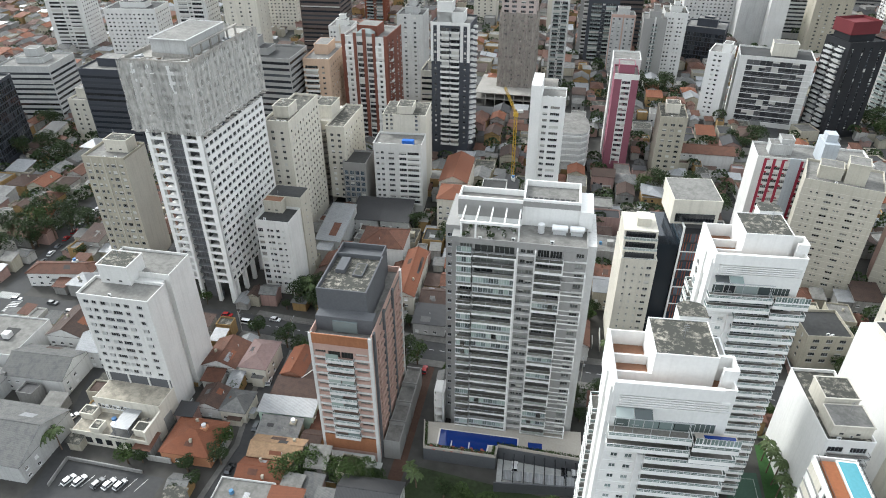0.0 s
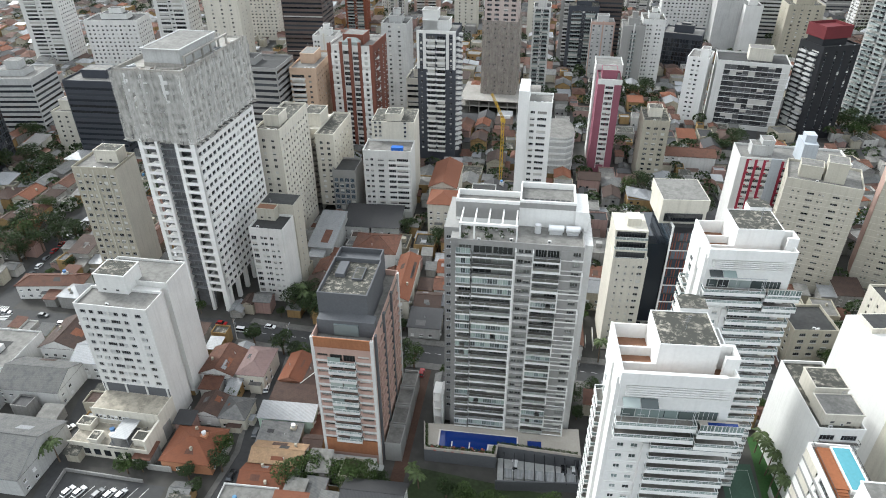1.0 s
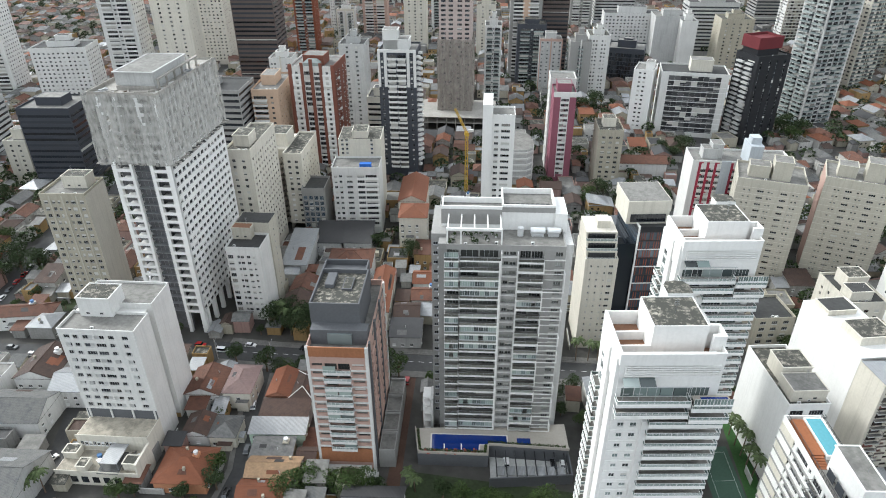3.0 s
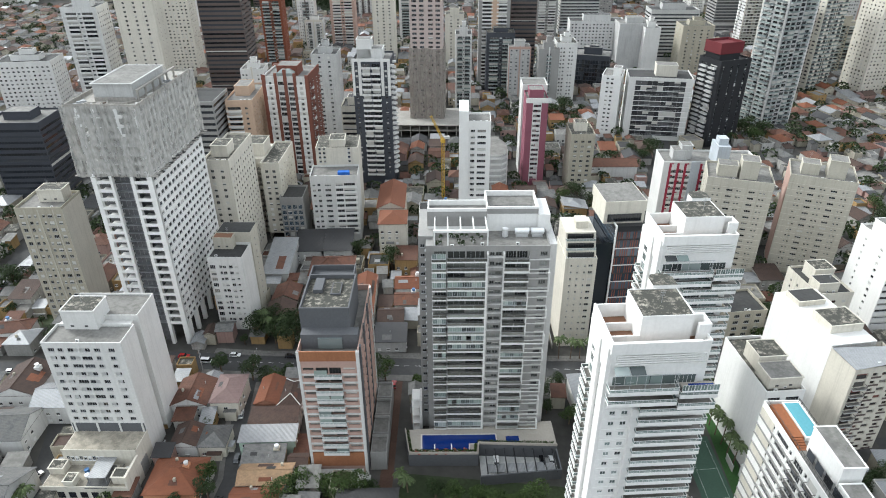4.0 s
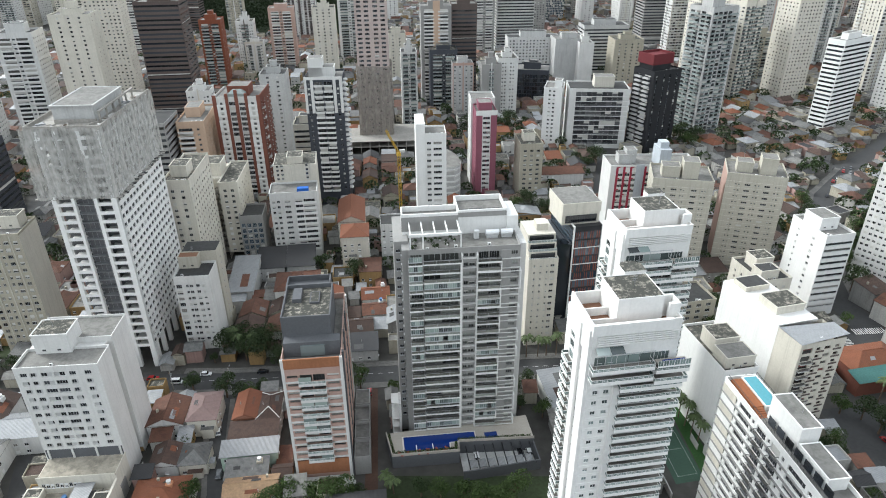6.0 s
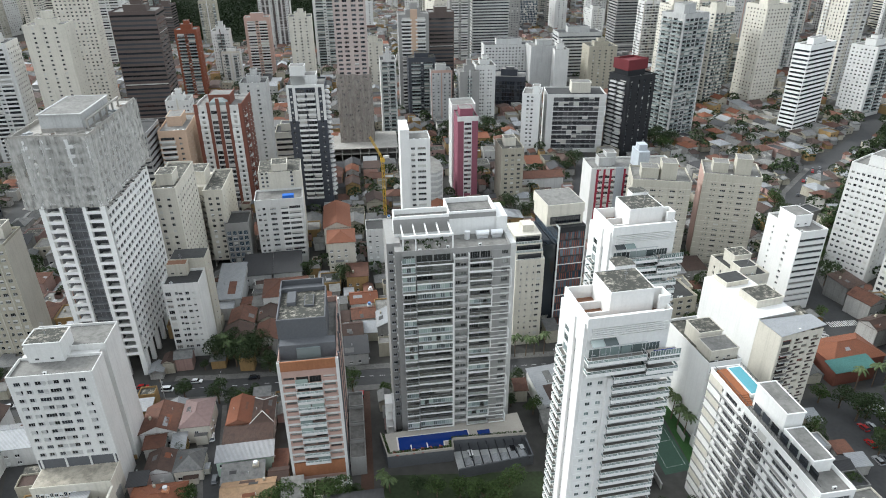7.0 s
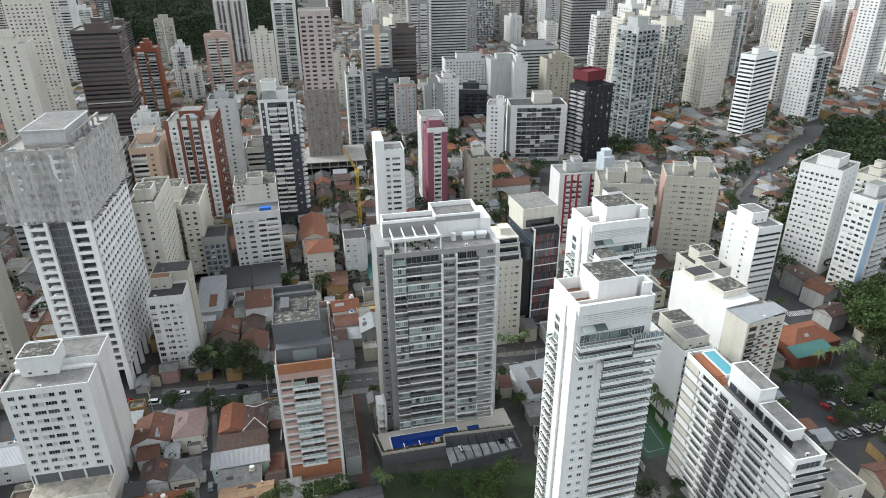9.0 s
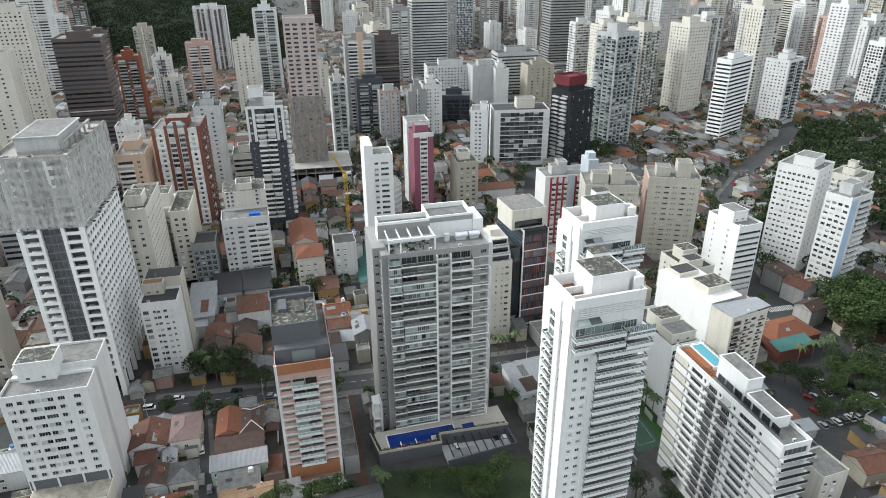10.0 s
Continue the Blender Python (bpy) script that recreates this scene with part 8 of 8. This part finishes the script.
for i in range(160):
    x, y = rng.uniform(-140, 160), rng.uniform(290, 560)
    if free(x, y, 2.0):
        clump(x, y, rng.uniform(3.0, 4.6), rng.uniform(6, 10), 110, mid_)
tagged(new("street_trees", mid_.mesh("street_trees", [LEAF])), "green crowns of trees among far houses", "trees", kind="stuff")
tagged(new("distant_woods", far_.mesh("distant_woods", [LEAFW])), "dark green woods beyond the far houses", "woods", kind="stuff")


# ---- cars ----
def car_meshes(paint, van=False):
    b, gl = Geo(), Geo()
    hb, hr = (0.95, 1.95) if van else (0.82, 1.42)
    side = [(-2.1, 0.3), (2.1, 0.3), (2.15, 0.62), (1.95, hb - 0.08), (0.95, hb), (-1.9, hb), (-2.12, hb - 0.1)]
    n = len(side)
    for sy in (-0.86, 0.86):
        pts = [(x, sy, z) for x, z in side]
        b.face(pts if sy < 0 else pts[::-1])
    for i in range(n):
        (x0, z0), (x1, z1) = side[i], side[(i + 1) % n]
        b.face([(x0, -0.86, z0), (x0, 0.86, z0), (x1, 0.86, z1), (x1, -0.86, z1)][::-1])
    xa, xb, ya = (1.2, -2.0, 0.72) if van else (0.45, -1.45, 0.66)
    lo = [(1.0 if not van else 1.6, -0.8), (1.0 if not van else 1.6, 0.8), (-1.95, 0.8), (-1.95, -0.8)]
    hi = [(xa, -ya), (xa, ya), (xb, ya), (xb, -ya)]
    for i in range(4):
        j = (i + 1) % 4
        gl.face([(*lo[i], hb), (*lo[j], hb), (*hi[j], hr), (*hi[i], hr)])
    b.box(xb, -ya - 0.02, hr - 0.04, xa, ya + 0.02, hr + 0.02)
    w = Geo()
    w.tube((0, -0.1, 0), (0, 0.1, 0), 0.32, 0.32, 10)
    w.tube((0, -0.11, 0), (0, 0.11, 0), 0.17, 0.17, 8, 1)
    return b.mesh("body", [paint]), gl.mesh("cabin_glass", [GLASSD]), w.mesh("wheel", [FRAMED, STEEL])


CP = [mat("white_car_paint", (0.75, 0.75, 0.75), rough=0.25, var=0.02, spec=0.6), mat("silver_car_paint", (0.42, 0.43, 0.44), rough=0.25, metal=0.5, var=0.02), mat("black_car_paint", (0.015, 0.015, 0.017), rough=0.2, var=0.02, spec=0.6),
      mat("grey_car_paint", (0.12, 0.125, 0.13), rough=0.25, var=0.02, spec=0.6), mat("red_car_paint", (0.33, 0.02, 0.02), rough=0.25, var=0.02, spec=0.6)]
CARS = [car_meshes(p) for p in CP] + [car_meshes(CP[0], True)]
CN = ["white", "silver", "black", "dark grey", "red", "white"]


def car(x, y, yaw, k, z=0.05):
    van = k == 5
    root = thing("van" if van else "car", f"{CN[k]} parked {'delivery van' if van else 'car'} on the asphalt", "van" if van else "car", x, y, z, yaw, "parked vehicles")
    part("body", CARS[k][0], None, root)
    part("cabin_glass", CARS[k][1], None, root)
    for sx in (-1.3, 1.35):
        for sy in (-0.82, 0.82):
            ob = part("wheel", CARS[k][2], None, root)
            ob.matrix_basis = pose(sx, sy, 0.32)


rng = random.Random(12)
pick = lambda: rng.choice((0, 0, 1, 1, 2, 3, 3, 0, 4, 2))
for i, k in enumerate((0, 0, 3, 0, 1)):
    car(-140.5 + i * 3.3 + (2.4 if i > 1 else 0), 87.3 + i * 0.7, 76, k)
car(-157.5, 107.5, 68, 0)
car(-154.5, 112.5, 68, 3)
car(-104.6, 140, 106, 0)
car(-98.5, 121, 100, 3)
car(-97.5, 104, 95, 2)
car(-128.5, 166.0, 3, 5)
car(-138.5, 168.0, 5, 4)
for x in (-118, -106, -98, -84, -74, -36, -24, -8, 4, 26, 38, 52, 66, 80, 98, 112):
    if rng.random() < 0.8:
        yy = 166.9 + (x + 125) * 0.072 + rng.choice((-3.2, 3.3))
        car(x + rng.uniform(-1.5, 1.5), yy, 4, pick())
for i in range(9):
    car(-236 - i * 1.35 + rng.uniform(-0.4, 0.4), 172 + i * 6.2, 101, pick())
for x, y, a in ((-226, 153, 8), (-210, 155, 8), (-199, 152.5, 10), (-190, 157, 10), (-183, 158.5, 12), (-172, 159.5, 12)):
    car(x, y, a, pick())
for r_ in range(4):
    for i in range(10):
        if rng.random() < 0.72:
            x, y = 116 + i * 3.1 + r_ * 2.2, 121 + r_ * 7.6 + i * 0.6
            car(x, y, 100 + rng.uniform(-4, 4), pick())
for i in range(14):
    t = rng.random()
    x0, y0 = (165, 275)
    x, y = x0 + (206 - x0) * t + rng.uniform(-4, 4), y0 + (347 - y0) * t
    if i > 6:
        t = rng.random()
        x, y = 206 + 39 * t + rng.uniform(-4, 4), 347 + 43 * t
    car(x, y, 60 + rng.choice((0, 180)), pick(), 0.09)
for i in range(8):
    if i in (1, 6, 7):
        p = pdk.matrix_basis @ Vector((24.9 + i * 2.9, 0.4, 0.14))
        car(p.x, p.y, 98, (2, 0, 1)[i % 3], 0.14)
car(-55.0, 160.5, 95, 4)

g = Geo()
for (xa, ya), (xb, yb) in (((-144.5, 84.0), (-146.5, 93.5)), ((-146.5, 93.5), (-121.5, 95.5))):
    dx, dy = xb - xa, yb - ya
    ln = math.hypot(dx, dy)
    nx, ny = -dy / ln * 0.35, dx / ln * 0.35
    g.prism([(xa, ya), (xb, yb), (xb + nx, yb + ny), (xa + nx, ya + ny)], 0, 1.3)
tagged(new("car_park_wall", g.mesh("car_park_wall", [HWALL[4]])), "low stained cement wall round the parked cars", "wall", kind="structure")
g = Geo()
for i in range(8):
    xa, ya = -142.3 + i * 3.2, 85.0 + i * 0.65
    g.prism([(xa, ya), (xa + 0.14, ya), (xa + 1.3, ya + 4.8), (xa + 1.16, ya + 4.8)], 0.03, 0.034)
tagged(new("bay_lines", g.mesh("bay_lines", [PAINT])), "faded painted parking bay lines", "road marking", kind="structure")

# courts, lawns and small grounds
for nm, lb, pts, m in (
        ("tennis_court", "dark green hard tennis court", [(45, 118), (54.5, 120), (52, 147), (42.5, 145)], mat("court_green", (0.045, 0.085, 0.06), var=0.15)),
        ("lawn", "bright green artificial lawn strip", [(54.6, 120), (59.5, 121), (57.5, 160), (52.5, 158)], mat("artificial_turf", (0.032, 0.085, 0.022), var=0.25)),
        ("court", "paved garden court between two towers", [(28, 60), (52, 63), (46, 106), (27, 104)], PAVE),
        ("garden", "dark planted garden soil below the pool terrace", [(-48, 98), (8, 104), (6, 121), (-44, 121)], GRASS),
        ("car_park", "patched grey asphalt car park", [(-150, 70), (-112, 76), (-114, 96), (-147, 93)], ASPH),
        ("car_park", "asphalt car park under trees", [(108, 116), (150, 122), (146, 158), (106, 152)], ASPH),
        # sheet under the woods, coloured dark to stand for shade between the crowns
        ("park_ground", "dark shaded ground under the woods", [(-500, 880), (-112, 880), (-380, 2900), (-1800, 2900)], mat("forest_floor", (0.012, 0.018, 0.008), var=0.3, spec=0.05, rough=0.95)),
        ("vacant_lot", "overgrown vacant lot with dry grass", [(-222, 178), (-203, 181), (-206, 205), (-228, 200)], GRASS)):
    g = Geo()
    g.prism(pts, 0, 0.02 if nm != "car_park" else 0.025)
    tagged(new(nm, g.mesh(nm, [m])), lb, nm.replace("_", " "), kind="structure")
g = Geo()
for a, b in (((46.5, 121), (53, 122.4)), ((44.5, 143), (51, 144.4)), ((46.5, 121), (44.5, 143)), ((53, 122.4), (51, 144.4)), ((45.6, 132), (52, 133.4))):
    dx, dy = b[0] - a[0], b[1] - a[1]
    ln = math.hypot(dx, dy)
    nx, ny = -dy / ln * 0.06, dx / ln * 0.06
    g.prism([a, b, (b[0] + nx, b[1] + ny), (a[0] + nx, a[1] + ny)], 0.0, 0.03)
tagged(new("court_lines", g.mesh("court_lines", [PAINT])), "white painted lines of a tennis court", "road marking", kind="structure")


# ---- street furniture and roof clutter ----
POLE = mat("concrete_pole", (0.36, 0.35, 0.33), var=0.12)
prev = None
wires = []
for i in range(13):
    x = -128 + i * 21.0
    y = 166.9 + (x + 125) * 0.072 - 5.3
    up_ = thing("utility_pole", "grey concrete utility pole with a crossarm", "utility pole", x, y, 0.16, 4, "poles along the street")
    g = Geo()
    g.tube((0, 0, 0), (0, 0, 9.5), 0.17, 0.11, 8)
    part("pole", g, [POLE], up_)
    g = Geo()
    g.box(-0.06, -1.1, 8.7, 0.06, 1.1, 8.85)
    part("crossarm", g, [BARK], up_)
    g = Geo()
    g.tube((0.35, 0, 7.0), (0.35, 0, 8.0), 0.28, 0.28, 10)
    part("transformer", g, [STEEL], up_)
    g = Geo()
    g.tube((0, 0, 8.2), (0, 2.2, 8.8), 0.05, 0.04, 6)
    g.box(-0.12, 2.0, 8.72, 0.12, 2.7, 8.86)
    part("lamp_arm", g, [STEEL], up_)
    wires.append(Vector((x, y, 9.0)))
for off in (-1.0, 0.0, 1.0):
    g = Geo()
    for a, b in zip(wires, wires[1:]):
        pts = [a.lerp(b, t / 6) + Vector((0, off, -0.55 * (1 - (t / 3 - 1) ** 2))) for t in range(7)]
        for p, q in zip(pts, pts[1:]):
            g.tube(tuple(p), tuple(q), 0.025, 0.025, 4, 0, False)
    tagged(new("power_line", g.mesh("power_line", [FRAMED])), "thin black overhead power line between poles", "cable")


def ac_unit(root, x, y, z):
    g = Geo()
    g.box(x, y, z, x + 0.95, y + 0.4, z + 0.75)
    g.tube((x + 0.47, y - 0.01, z + 0.38), (x + 0.47, y - 0.03, z + 0.38), 0.28, 0.28, 10, 1)
    part("air_conditioner", g, [FRAMEW, FRAMED], root)


def antenna(root, x, y, z, h):
    g = Geo()
    g.tube((x, y, z), (x, y, z + h), 0.05, 0.03, 5)
    for k in range(4):
        g.box(x - 0.5, y - 0.02, z + h - 0.3 - k * 0.4, x + 0.5, y + 0.02, z + h - 0.26 - k * 0.4)
    part("antenna", g, [STEEL], root)


rng = random.Random(21)
for ob in [o for o in scene.objects if o.type == "EMPTY" and o.get("category") == "apartment building"][:60]:
    tops = [c for c in ob.children if c.name.startswith("roof") and c.type == "MESH"]
    if not tops or ob.location.y > 460:
        continue
    vs = [v.co for v in tops[0].data.vertices]
    w_, d_, z_ = max(v.x for v in vs), max(v.y for v in vs), min(v.z for v in vs)
    for i in range(rng.randint(1, 3)):
        ac_unit(ob, rng.uniform(0.8, w_ - 2), rng.uniform(0.8, 2.4), z_)
    hs = [c for c in ob.children if c.name.startswith("machine_room")]
    if hs:
        hv = [v.co for v in hs[0].data.vertices]
        hx, hy, hz = (min(v.x for v in hv) + max(v.x for v in hv)) / 2, (min(v.y for v in hv) + max(v.y for v in hv)) / 2, max(v.z for v in hv)
        antenna(ob, hx + rng.uniform(-1.5, 1.5), hy + rng.uniform(-1, 1), hz - 0.15, rng.uniform(2, 4.5))

# garden walls in the gaps between the lots
rng = random.Random(88)
laid = 0
for q in range(4000):
    y = rng.uniform(72, 205)
    x = rng.uniform(-1.1 * y - 20, 0.6 * y + 20)
    yw, ln = (6 if rng.random() < 0.5 else 96), rng.uniform(5, 11)
    c, sn = math.cos(radians(yw)), math.sin(radians(yw))
    if not all(free(x + c * ln * t, y + sn * ln * t, 0.35) for t in (0, 0.25, 0.5, 0.75, 1)):
        continue
    gwall = thing("garden_wall", "stained rendered garden wall between two lots", "wall", x, y, 0, yw, "garden walls")
    g = Geo()
    hh = rng.uniform(1.9, 2.8)
    g.box(0, -0.1, 0, ln, 0.1, hh)
    part("wall", g, [rng.choice(HWALL)], gwall)
    g = Geo()
    g.box(-0.05, -0.16, hh, ln + 0.05, 0.16, hh + 0.08)
    part("coping", g, [LGREY], gwall)
    BOXES.append((x, y, c, sn, ln, 0.3))
    laid += 1
    if laid > 60:
        break
# patched sheets, tanks and vents on the nearer low roofs
PATCH = [FIBRO, ZINC, TILEN, TILEB, DARKR, TILE]
for root in [o for o in scene.objects if o.type == "EMPTY" and o.get("category") == "house" and o.location.y < 235]:
    rf_ = [c for c in root.children if c.name.startswith("roof") and not c.name.startswith("roof_room")][0]
    polys = sorted(rf_.data.polygons, key=lambda p: -p.area * max(p.normal.z, 0))[:2]
    for p in polys:
        if p.normal.z < 0.5 or len(p.vertices) < 4:
            continue
        A, B, C, D = [rf_.data.vertices[i].co.copy() for i in list(p.vertices)[:4]]
        for k in range(rng.choice((0, 1, 1, 2))):
            u, v, du, dv = rng.uniform(0.05, 0.6), rng.uniform(0.08, 0.55), rng.uniform(0.1, 0.32), rng.uniform(0.15, 0.4)
            at = lambda a, b: A.lerp(B, a).lerp(D.lerp(C, a), b)
            qs = [at(u, v), at(u + du, v), at(u + du, v + dv), at(u, v + dv)]
            up_ = p.normal * 0.05
            g = Geo()
            g.loft([[tuple(w_ + p.normal * 0.004) for w_ in qs], [tuple(w_ + up_) for w_ in qs]], [0], 0)
            part("roof_patch", g, [rng.choice(PATCH) if abs(p.normal.z) < 0.99 else rng.choice((ROOFM, FIBRO, ZINC, ROOFD))], root)
        if rng.random() < 0.5:
            c_ = at(rng.uniform(0.2, 0.8), rng.uniform(0.3, 0.7))
            g = Geo()
            if rng.random() < 0.5:
                g.tube((c_.x, c_.y, c_.z - 0.2), (c_.x, c_.y, c_.z + 0.9), 0.12, 0.12, 6)
                part("vent_pipe", g, [LGREY], root)
            else:
                g.box(c_.x - 0.35, c_.y - 0.35, c_.z - 0.6, c_.x + 0.35, c_.y + 0.35, c_.z + 1.1)
                part("chimney", g, [HWALL[2]], root)

# hedges on the pool terrace
for a, b in (((1.0, 0.7), (21.4, 0.0)), ((22.0, 3.9), (46, 2.2)), ((-0.4, 9.8), (0.7, 1.2)), ((21.3, 0.2), (21.7, 3.2))):
    root = thing("hedge", "low clipped green hedge along the terrace edge", "hedge", *(pdk.matrix_basis @ Vector((a[0], a[1], 5.0))), math.degrees(math.atan2(b[1] - a[1], b[0] - a[0])) + 8.5, "terrace hedges")
    g = Geo()
    ln = math.dist(a, b)
    for i in range(int(ln * 34)):
        p = Vector((rng.uniform(0, ln), rng.uniform(-0.05, 0.75), rng.uniform(0.05, 1.0)))
        t = Vector((rng.gauss(0, 1), rng.gauss(0, 1), rng.gauss(0, 1))).normalized() * 0.2
        u = t.cross(Vector((rng.gauss(0, 1), rng.gauss(0, 1), rng.gauss(0, 1)))).normalized() * 0.16
        g.face([tuple(p - t), tuple(p + u), tuple(p + t), tuple(p - u)])
    part("foliage", g, [LEAF2], root)
